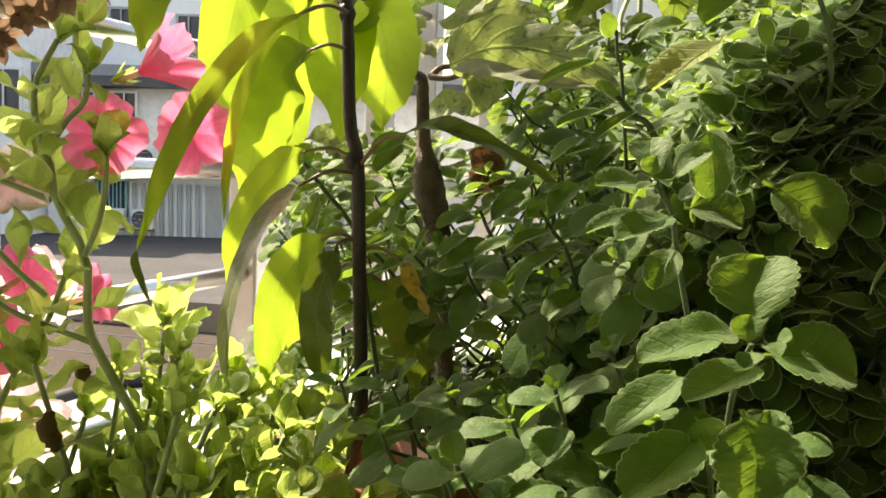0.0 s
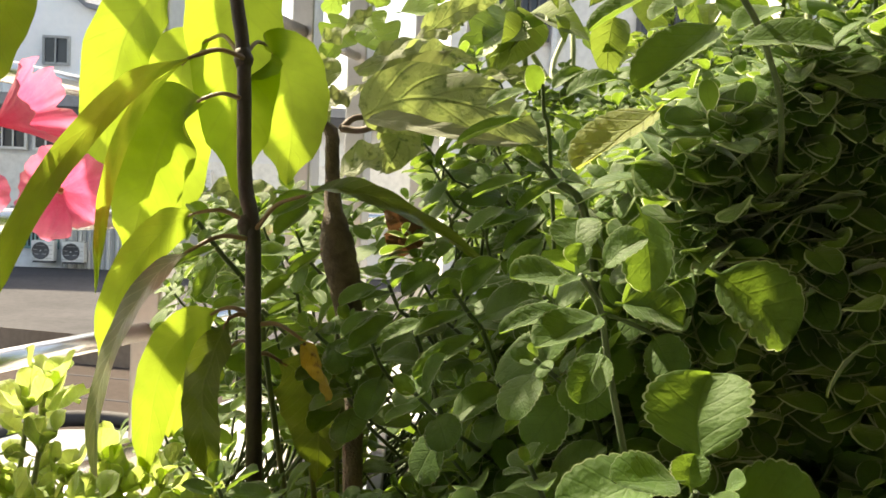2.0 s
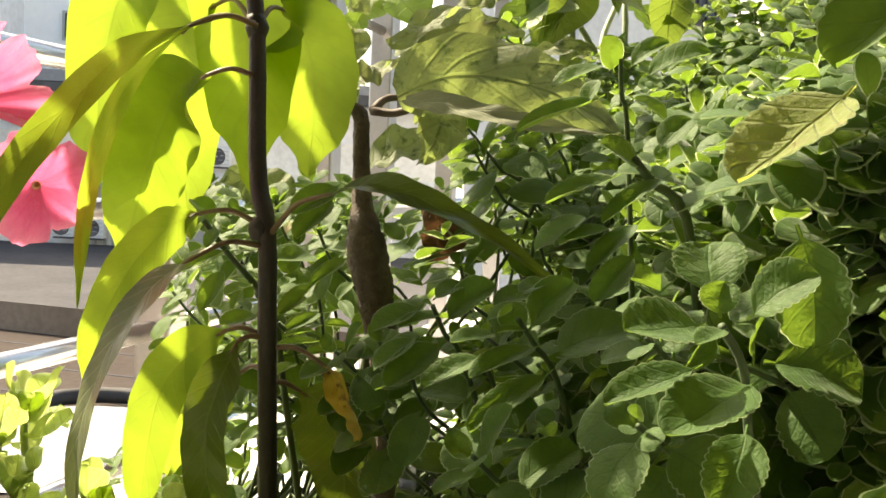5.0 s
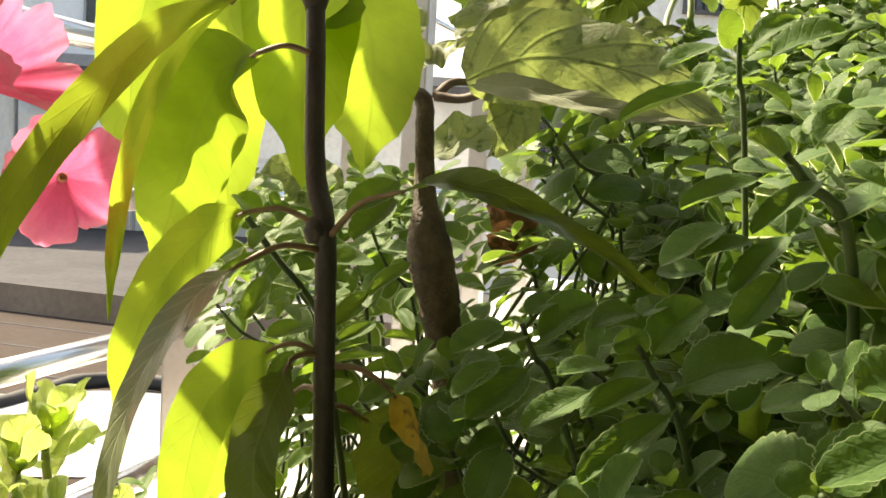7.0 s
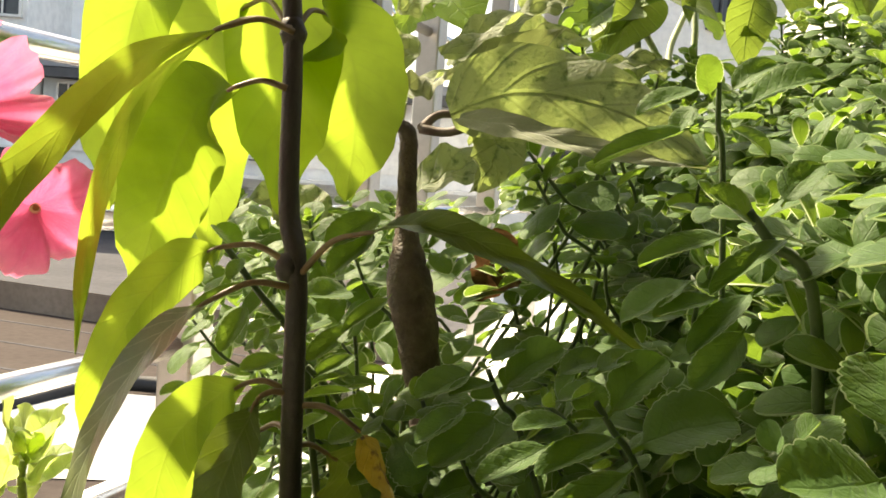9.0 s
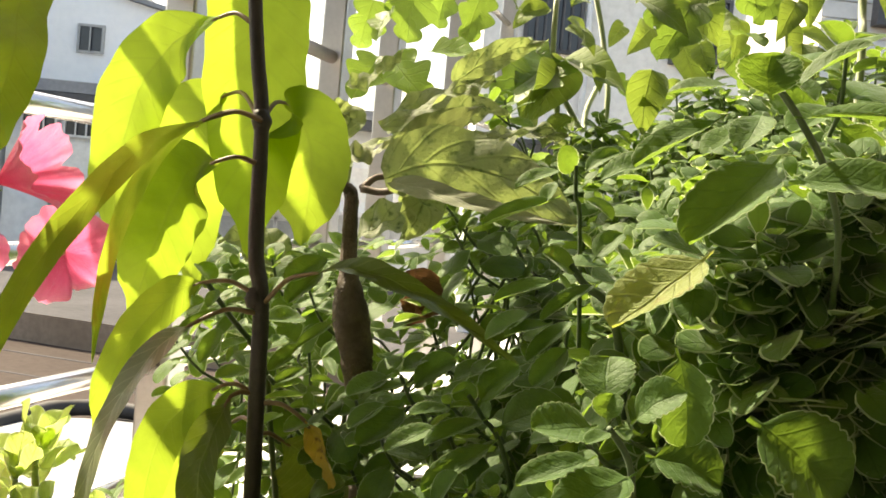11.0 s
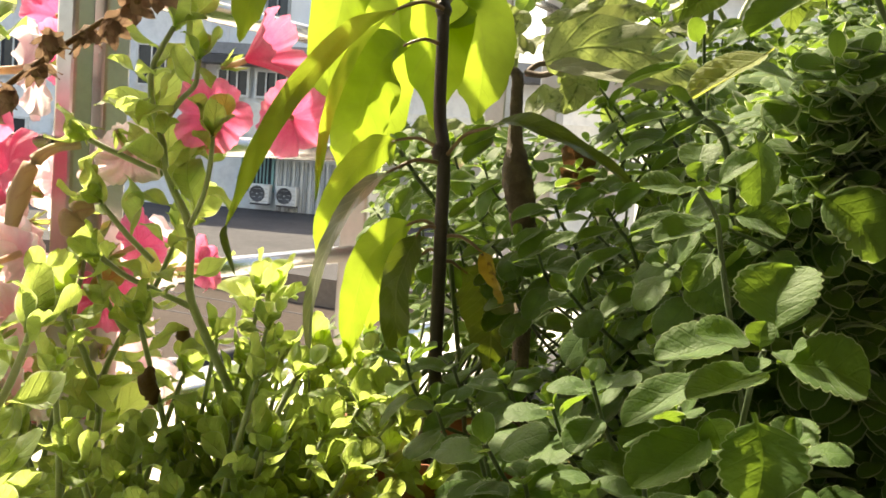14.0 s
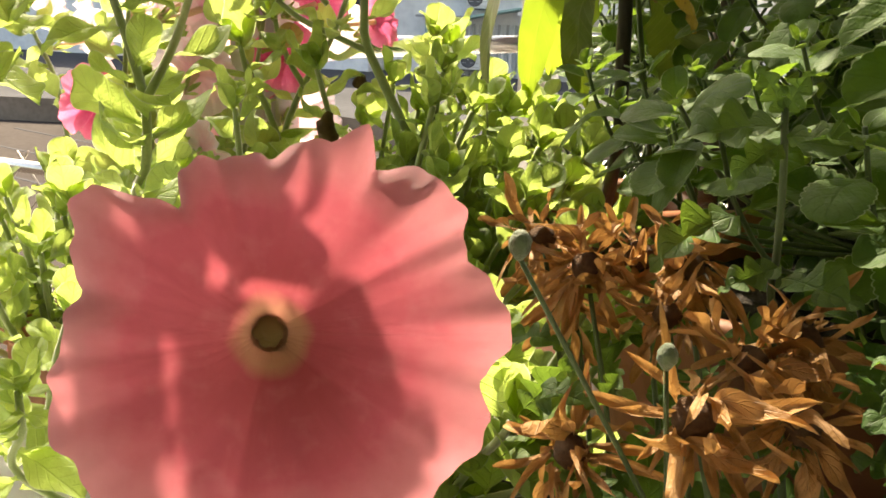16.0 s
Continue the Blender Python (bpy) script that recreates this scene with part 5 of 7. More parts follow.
for k, (b, t, up) in enumerate((((0.144, 1.05, 1.514), (0.08, 0.98, 1.478), (0, -0.6, 0.8)), ((0.146, 1.05, 1.517), (0.214, 0.98, 1.505), (0, -0.5, 0.85)), ((0.135, 1.04, 1.507), (0.107, 0.98, 1.46), (-0.2, -0.9, 0.3)), ((0.151, 1.04, 1.508), (0.126, 0.97, 1.459), (0.2, -0.9, 0.3)), ((0.281, 0.95, 1.625), (0.296, 0.93, 1.545), (-0.3, -1, 0.1)), ((0.256, 0.98, 1.576), (0.278, 0.95, 1.526), (0.1, -1, 0.2)), ((0.294, 0.86, 1.505), (0.333, 0.84, 1.515), (0, -0.5, 0.9)), ((0.316, 0.9, 1.557), (0.299, 0.88, 1.522), (0, -0.9, 0.3)), ((0.229, 1, 1.589), (0.214, 0.97, 1.544), (-0.3, -0.9, 0.2)), ((0.331, 0.9, 1.603), (0.331, 0.9, 1.558), (0.2, -1, 0.1)), ((0.184, 1.1, 1.635), (0.209, 1.08, 1.592), (-0.3, -1, 0.1)), ((0.081, 1.1, 1.619), (0.097, 1.1, 1.584), (-0.1, -1, 0.1)), ((0.243, 0.95, 1.559), (0.212, 0.93, 1.506), (0, -0.8, 0.5)), ((0.301, 0.84, 1.512), (0.302, 0.82, 1.482), (0, -0.9, 0.4)))):
    gourd_leaf(b, t, up, 0.9, SOFT if k % 4 else GOURDM, VELVET_GREEN if k % 4 else GOURD, k)
rng = random.Random(5)
for k in range(150):
    x, y = rng.uniform(0.06, 0.75), rng.uniform(0.95, 1.2)
    z = 1.41 + 0.42 * max(0.0, x - 0.05) + rng.uniform(-0.12, 0.13)
    d = Vector((rng.gauss(0, 0.6), rng.gauss(-0.4, 0.5), rng.gauss(-0.5, 0.4)))
    part("leaf", (SOFT if k % 5 else GOURDM)[k % 4], VELVET_GREEN if k % 5 else GOURD, gourd, m=aim((x, y, z), d, (rng.gauss(0, 0.4), -0.8, 0.6), rng.uniform(0.030, 0.062)))

# ---- petunias ----
def petal_material(name, deep, mid_c, pale, glow, thin=0.48, core=0.55, throat=None, folds=2.6, streaks=0.55):
    """Petals: deep colour at the throat, paler rim, fine radial veins."""
    m, nt = mat_new(name)
    g = Net(nt)
    tc = nt.nodes.new("ShaderNodeTexCoord")
    sep = g.put("ShaderNodeSeparateXYZ", Vector=tc.outputs["UV"])
    u, v = sep.outputs[0], sep.outputs[1]
    st = g.put("ShaderNodeCombineXYZ", X=g.math("MULTIPLY", u, 26.0), Y=g.math("MULTIPLY", v, 1.6))
    veins = g.ramp(g.noise(1.6, 3, st.outputs[0]), 0.42, 0.68)
    blotch = g.noise(3.0, 4, tc.outputs["Object"])
    fine = g.noise(900, 2, tc.outputs["Object"])
    t = g.math("ADD", v, g.math("MULTIPLY", g.math("SUBTRACT", blotch, 0.5), 0.5), True)
    col = g.mix(g.ramp(t, 0.05, core), deep, mid_c)
    col = g.mix(g.ramp(t, core - 0.05, 1.05), col, pale)
    col = g.mix(g.math("MULTIPLY", g.math("MULTIPLY", veins, streaks), g.math("SUBTRACT", 1.15, v, True)), col, deep)
    crease = g.noise(2.2, 4, g.put("ShaderNodeCombineXYZ", X=g.math("MULTIPLY", u, 14.0), Y=g.math("MULTIPLY", v, 3.0)).outputs[0])
    pale_dust = g.ramp(g.noise(9.0, 5, tc.outputs["Object"]), 0.52, 0.75)
    col = g.mix(g.math("MULTIPLY", pale_dust, 0.16), col, pale)
    if throat:
        col = g.mix(g.ramp(g.math("ADD", v, g.math("MULTIPLY", g.math("SUBTRACT", blotch, 0.5), 0.14)), 0.16, 0.09), col, throat)
    h = g.math("ADD", g.math("MULTIPLY", veins, 0.9 * streaks), g.math("ADD", g.math("MULTIPLY", fine, 0.2), g.math("MULTIPLY", crease, folds)))
    bump = g.put("ShaderNodeBump", Strength=0.6, Distance=0.0025, Height=h)
    b = g.put("ShaderNodeBsdfPrincipled", Base_Color=col, Roughness=0.55, Normal=bump.outputs[0])
    g.set(b, "Specular IOR Level", 0.25)
    g.set(b, "Sheen Weight", 0.3)
    tr = g.put("ShaderNodeBsdfTranslucent", Color=g.mix(0.35, col, glow))
    mx = g.put("ShaderNodeMixShader", i0=thin, i1=b.outputs[0], i2=tr.outputs[0])
    out = nt.nodes.new("ShaderNodeOutputMaterial")
    nt.links.new(mx.outputs[0], out.inputs[0])
    return m


PETAL = petal_material("petunia_petal", (0.60, 0.02, 0.13), (0.76, 0.09, 0.25), (0.82, 0.26, 0.42), (0.96, 0.27, 0.46), 0.52)
PETAL_NEAR = petal_material("salmon_petunia_petal", (0.30, 0.006, 0.02), (0.56, 0.075, 0.13), (0.74, 0.32, 0.36), (0.95, 0.30, 0.34), 0.30, 0.62, (0.38, 0.21, 0.085), 0.9, 0.28)
# whitened copy of the pink petal: sun shining through, put into the colour
PETAL_SUNLIT = petal_material("petunia_petal_sunlit", (0.84, 0.34, 0.46), (0.92, 0.68, 0.73), (0.95, 0.84, 0.86), (1.0, 0.90, 0.92), 0.6)


def face_mesh(name, seed, flare=0.30, ruffle=0.07, rings=18, n=120, notch=0.26, reflex=0.12, spur=None, crease=0.18, outline=None, power=2.2, hole=0.075):
    """The open face of a petunia, radius one, looking along +Z, five lobes; spur: the angle of a pointed fold."""
    r = random.Random(seed)
    ph = [r.uniform(0, 6.28) for _ in range(5)]
    verts, uvs = [], []
    for i in range(rings):
        f = i / (rings - 1)
        for j in range(n):
            a = 2 * math.pi * j / n
            lobe = abs(math.cos(2.5 * a + 0.3 * math.sin(a + ph[3])))
            edge = 1 - notch * (1 - lobe) ** 2.2 + 0.05 * math.sin(3 * a + ph[0]) + 0.018 * math.sin(13 * a + ph[1]) + 0.012 * math.sin(29 * a + ph[2])
            lift = 0.0
            if spur is not None:
                d = (a - spur + math.pi) % (2 * math.pi) - math.pi
                bump = math.exp(-((d / 0.10) ** 2))
                edge += 0.11 * bump - 0.10 * math.exp(-(((d + 0.28) / 0.13) ** 2))
                edge += 0.07 * math.cos(a + 0.35) + 0.03
                lift = 0.16 * math.exp(-((d / 0.16) ** 2)) * f * f
            if outline:
                edge = float(np.interp(math.degrees(a), *outline, period=360)) + 0.012 * math.sin(23 * a + ph[1]) + 0.008 * math.sin(41 * a + ph[2])
            rad = (hole + (1 - hole) * f) * (1 + (edge - 1) * f**2)
            z = -flare * (1 - f) ** power - reflex * f**3 + lift
            z += ruffle * f**1.8 * (math.sin(10 * a + ph[1]) * 0.6 + math.sin(7 * a + ph[2]) * 0.6 + 0.35 * f * math.sin(19 * a + ph[0]) + 0.12 * f * f * math.sin(37 * a + ph[4])) - crease * (1 - lobe) ** 2 * f
            verts.append((rad * math.cos(a), rad * math.sin(a), z))
            uvs.append((j / n, f))
    return mesh_of(name, verts, grid_faces(rings, n, True), uvs)


PET_FACES = [face_mesh("petunia_face", 80 + k, 0.34 + 0.1 * (k % 2), 0.105 + 0.015 * k, reflex=0.12 + 0.12 * k, notch=0.20) for k in range(4)]
# its lobes: a narrow fold at the top, a deep slit beside the upper lobe
LOBES = ((-45, -22, -14, -5, 10, 20, 31, 43, 52, 57, 64, 72, 90, 110, 118, 124, 131, 138, 145, 152, 165, 180, 195, 203, 215, 240, 262, 275, 295), (1.0, 1.04, 0.91, 1.06, 1.02, 0.91, 1.0, 1.0, 0.92, 0.85, 1.0, 0.88, 0.76, 0.80, 0.80, 0.64, 0.78, 0.95, 0.98, 0.90, 0.80, 0.84, 0.92, 0.98, 0.94, 1.02, 0.93, 0.98, 1.03))
NEAR_FACE = face_mesh("petunia_face", 91, 0.30, 0.032, 30, 240, 0.15, 0.10, None, 0.05, LOBES, hole=0.05)
PET_DEEP = face_mesh("petunia_face", 85, 1.15, 0.10, reflex=-0.05, notch=0.2, power=1.25)
SEPAL = blade_mesh("sepal", "strap", 0.22, 3, 7, 5, fold=0.2, droop=-0.3, wave=0.02)


TUBE = leaf_material("petunia_tube", (0.62, 0.46, 0.30), (0.72, 0.55, 0.42), (0.85, 0.62, 0.42), 0.45, 0.55, 5, (0.7, 0.3, 0.3), 0.3)


def petunia_flower(plant, mouth, face, radius, k, mat, tube=0.032, spin=0.0, upright=False, deep=False):
    mouth, face = Vector(mouth), Vector(face).normalized()
    q = face.to_track_quat("Z", "Y").to_matrix().to_4x4() @ Matrix.Rotation(spin, 4, "Z")
    if upright:
        x = Vector((0, 0, 1)).cross(face).normalized()
        q = Matrix((x, face.cross(x), face)).transposed().to_4x4() @ Matrix.Rotation(spin, 4, "Z")
    face_of = PET_DEEP if deep else {PETAL.name: PET_FACES, PETAL_NEAR.name: [NEAR_FACE] * 4}.get(mat.name, PET_SUNLIT)[k % 4]
    fl = part("flower", face_of, mat, plant, m=Matrix.Translation(mouth) @ q @ Matrix.Diagonal((radius, radius, radius, 1)))
    back = -1.15 if deep else -0.30 if upright else -(0.34 + 0.1 * (k % 2))
    L = tube / radius
    part("tube", tube_mesh("tube", [(0, 0, back + 0.03), (0.0, 0.01, back - L * 0.35), (0.02, 0.03, back - L * 0.7), (0.05, 0.05, back - L)], 0.13, 0.05, 12, 14, mids=[0.085, 0.08, 0.07, 0.055], caps=False), CREAM if mat is PETAL_NEAR else TUBE, fl)
    for s in range(5):
        a = 2 * math.pi * s / 5
        d = Vector((math.cos(a) * 0.35, math.sin(a) * 0.35, 1))
        part("sepal", SEPAL, PETLEAF, fl, m=aim((0.05 + 0.03 * math.cos(a), 0.05 + 0.03 * math.sin(a), back - L * 1.02), d, (math.cos(a), math.sin(a), 0), 0.55 * 0.03 / radius))
    for s in range(6 if upright else 1):
        a = 1.25 * s + 0.4
        r = 0.034 if upright and s else 0.012
        p = Vector((r * math.cos(a), r * math.sin(a), back - 0.012 * s))
        part("anther", tube_mesh("anther", [p, p + Vector((0.004, 0, 0.03)), p + Vector((0, 0.006, 0.06))], 0.03, 0.03, 6, 8, 0.35, 4 + s, mids=[0.03, 0.048, 0.03]), ANTHER, fl)
    return fl


ANTHER = surface("yellow_anthers", (0.30, 0.20, 0.05), (0.42, 0.30, 0.09), 900, 0.8, relief=0.8)
PET_SUNLIT = [me.copy() for me in PET_FACES]
PLEAF = [blade_mesh("petunia_leaf", "paddle", 0.50 + 0.05 * (k % 3), 90 + k, 14, 9, fold=0.3, droop=1.1 - 0.5 * k, wave=0.10, cup=0.25, roll=0.6, fringe=0.05) for k in range(6)]
petunia = thing("petunia", "tall leggy petunia with pink flowers and pale hairy leaves", "petunia")


def stem_with_leaves(plant, pts, r0, r1, step, size, seed, leafy=(0.1, 1.0), tuft=True, mat=None, meshes=None):
    """A stem with alternate leaves along it and a tuft of small ones at its tip."""
    size *= 1.02
    r = random.Random(seed)
    st = part("stem", tube_mesh("stem", pts, r0, r1, 22, 8, 0.04, seed), GREENSTEM, plant)
    path = bezier(pts, 60)
    total = sum((path[i + 1] - path[i]).length for i in range(59))
    n = max(2, int(total / step))
    ang = r.uniform(0, 6.28)
    for k in range(n):
        f = leafy[0] + (leafy[1] - leafy[0]) * (k + 0.5) / n
        i = min(58, int(f * 59))
        ax = (path[i + 1] - path[i]).normalized()
        ang += 2.4 + r.uniform(-0.4, 0.4)
        ref = ax.cross(Vector((0.13, 0.95, 0.2))).normalized()
        out = Matrix.Rotation(ang, 3, ax) @ ref
        ahead = (out + ax * r.uniform(0.1, 0.8) + Vector((0, 0, r.uniform(-0.25, 0.3)))).normalized()
        part("leaf", (meshes or PLEAF)[r.randrange(len(meshes or PLEAF))], mat or PETLEAF, st, m=aim(path[i] + out * r0 * 0.6, ahead, Vector((r.gauss(0, 0.3), r.gauss(-0.2, 0.3), 1)), size * r.uniform(0.7, 1.2) * (1 - 0.3 * f)))
    if tuft:
        ax = (path[-1] - path[-6]).normalized()
        for k in range(5):
            out = Matrix.Rotation(k * 2.4 + ang, 3, ax) @ ax.cross(Vector((0.2, 0.9, 0.3))).normalized()
            part("leaf", (meshes or PLEAF)[k % len(meshes or PLEAF)], mat or PETLEAF, st, m=aim(path[-1], out * (0.4 + 0.12 * k) + ax, out * -1 + ax * 0.4, size * (0.45 + 0.1 * k)))
    return st



stem_with_leaves(petunia, [(-0.165, 0.56, 1.02), (-0.162, 0.575, 1.124), (-0.198, 0.59, 1.185), (-0.208, 0.592, 1.208), (-0.208, 0.59, 1.247), (-0.224, 0.585, 1.282), (-0.225, 0.58, 1.302), (-0.229, 0.57, 1.326), (-0.225, 0.56, 1.349), (-0.21, 0.555, 1.373)], 0.00351, 0.00169, 0.0208, 0.04185, 1, (0.35, 0.95))
stem_with_leaves(petunia, [(-0.203, 0.592, 1.195), (-0.229, 0.585, 1.206), (-0.247, 0.578, 1.215), (-0.259, 0.57, 1.226)], 0.00216, 0.00182, 0.0195, 0.0351, 2)
stem_with_leaves(petunia, [(-0.232, 0.588, 1.224), (-0.247, 0.58, 1.241), (-0.256, 0.575, 1.253), (-0.261, 0.57, 1.261)], 0.002025, 0.00182, 0.0195, 0.03915, 3)
stem_with_leaves(petunia, [(-0.227, 0.586, 1.282), (-0.243, 0.578, 1.289), (-0.258, 0.57, 1.296), (-0.268, 0.565, 1.301)], 0.002025, 0.00182, 0.0195, 0.0351, 4)
stem_with_leaves(petunia, [(-0.208, 0.588, 1.249), (-0.197, 0.582, 1.271), (-0.192, 0.578, 1.29), (-0.19, 0.575, 1.309)], 0.00189, 0.00156, 0.013, 0.0351, 5)
stem_with_leaves(petunia, [(-0.223, 0.575, 1.314), (-0.211, 0.57, 1.329), (-0.199, 0.565, 1.34), (-0.195, 0.56, 1.355)], 0.00189, 0.00156, 0.013, 0.0324, 6)
stem_with_leaves(petunia, [(-0.293, 0.62, 1.069), (-0.283, 0.62, 1.128), (-0.266, 0.62, 1.169), (-0.248, 0.625, 1.2), (-0.235, 0.63, 1.238)], 0.0027, 0.00182, 0.013, 0.04185, 7)
stem_with_leaves(petunia, [(-0.266, 0.62, 1.168), (-0.273, 0.612, 1.185), (-0.277, 0.605, 1.201), (-0.277, 0.6, 1.213)], 0.00216, 0.00182, 0.013, 0.0351, 8)
stem_with_leaves(petunia, [(-0.28, 0.6, 1.068), (-0.272, 0.6, 1.117), (-0.282, 0.595, 1.156), (-0.292, 0.59, 1.174), (-0.295, 0.585, 1.195)], 0.002565, 0.00195, 0.0143, 0.0486, 9)
stem_with_leaves(petunia, [(-0.434, 0.66, 1.05), (-0.434, 0.67, 1.142), (-0.455, 0.675, 1.19), (-0.468, 0.68, 1.22), (-0.453, 0.68, 1.178)], 0.00324, 0.00208, 0.013, 0.0459, 10)
stem_with_leaves(petunia, [(-0.435, 0.67, 1.144), (-0.413, 0.672, 1.174), (-0.398, 0.675, 1.205)], 0.00216, 0.00169, 0.013, 0.04185, 11)
stem_with_leaves(petunia, [(-0.373, 0.66, 1.041), (-0.371, 0.66, 1.095), (-0.375, 0.655, 1.147), (-0.387, 0.65, 1.176)], 0.0027, 0.00195, 0.013, 0.0459, 12)
stem_with_leaves(petunia, [(-0.364, 0.68, 1.055), (-0.369, 0.68, 1.109), (-0.367, 0.68, 1.136)], 0.00243, 0.00169, 0.013, 0.04185, 13)
stem_with_leaves(petunia, [(-0.554, 0.72, 1.068), (-0.576, 0.73, 1.143), (-0.607, 0.74, 1.186), (-0.624, 0.74, 1.216)], 0.0027, 0.00169, 0.013, 0.0459, 14)
stem_with_leaves(petunia, [(-0.184, 0.7, 1.135), (-0.189, 0.7, 1.17), (-0.191, 0.7, 1.187), (-0.19, 0.7, 1.195)], 0.0026, 0.002, 0.007, 0.044, 15, (0.3, 1.0))
part("leaf", strip_leaf("leaf", [(-0.265, 0.6, 1.087), (-0.24, 0.595, 1.094), (-0.213, 0.59, 1.092), (-0.183, 0.585, 1.087)], 0.019, (0, -0.6, 0.8), "spoon", 18, 9, 0.2, 0.002, 5), PETLEAF, petunia)
part("leaf", strip_leaf("leaf", [(-0.231, 0.58, 1.312), (-0.239, 0.575, 1.324), (-0.253, 0.57, 1.328), (-0.266, 0.565, 1.323)], 0.019, (-0.1, -0.9, 0.4), "ovate", 18, 9, 0.2, 0.002, 6), PETLEAF, petunia)
# the bright shoots that rise beside the mango
for k, tip in enumerate(((-0.166, 0.61, 1.205), (-0.156, 0.60, 1.185), (-0.147, 0.61, 1.165), (-0.131, 0.63, 1.170), (-0.172, 0.60, 1.160), (-0.118, 0.62, 1.160), (-0.100, 0.63, 1.160), (-0.163, 0.60, 1.135), (-0.120, 0.60, 1.140), (-0.090, 0.62, 1.150), (-0.190, 0.60, 1.175), (-0.070, 0.62, 1.140))):
    base = (min(tip[0], -0.15) - 0.01, 0.58, 1.01)
    stem_with_leaves(petunia, [base, (tip[0] - 0.012, tip[1] - 0.005, 1.08), tip], 0.0022, 0.0015, 0.0085, 0.030 + 0.001 * (k % 4), 300 + k, (0.4, 1.0))
# the low mat of leafy shoots
rng = random.Random(21)
for k in range(72):
    x = rng.uniform(-0.42, -0.03)
    y = rng.uniform(0.44, 0.66) if x < -0.14 else rng.uniform(0.47, 0.60)
    h = rng.uniform(0.04, 0.115) if x < -0.14 else rng.uniform(0.07, 0.155)
    base = Vector((min(x + rng.uniform(-0.02, 0.02), -0.15), min(y, 0.59), 1.0))
    tip = Vector((x + rng.uniform(-0.03, 0.03), y - rng.uniform(-0.02, 0.04), 1.0 + h))
    stem_with_leaves(petunia, [base, (base + tip) / 2 + Vector((rng.uniform(-0.01, 0.01), rng.uniform(-0.01, 0.01), 0)), tip], 0.0025, 0.0017, 0.0145, rng.uniform(0.028, 0.042), 100 + k, (0.25, 1.0))
for k in range(9):
    x, y = rng.uniform(-0.31, -0.12), rng.uniform(0.50, 0.63)
    base = Vector((min(x + rng.uniform(-0.02, 0.02), -0.15), min(y, 0.59), 1.0))
    tip = Vector((x + rng.uniform(-0.02, 0.02), y - rng.uniform(-0.02, 0.03), rng.uniform(1.10, 1.185)))
    stem_with_leaves(petunia, [base, (base + tip) / 2 + Vector((rng.uniform(-0.015, 0.015), 0, 0)), tip], 0.0027, 0.0018, 0.016, rng.uniform(0.030, 0.040), 400 + k, (0.3, 1.0))
# taller shoots behind, along the railing
for k in range(6):
    x = rng.uniform(-0.48, -0.20)
    y = 0.60 + 0.16 * rng.random()
    base = Vector((max(min(x, -0.16), -0.36), 0.585, 1.0))
    tip = Vector((x, y, rng.uniform(1.08, 1.30)))
    stem_with_leaves(petunia, [base, (base * 0.4 + tip * 0.6) + Vector((rng.uniform(-0.02, 0.02), rng.uniform(-0.01, 0.02), -0.02)), tip], 0.0025, 0.0016, 0.021, rng.uniform(0.032, 0.044), 200 + k, (0.3, 1.0))
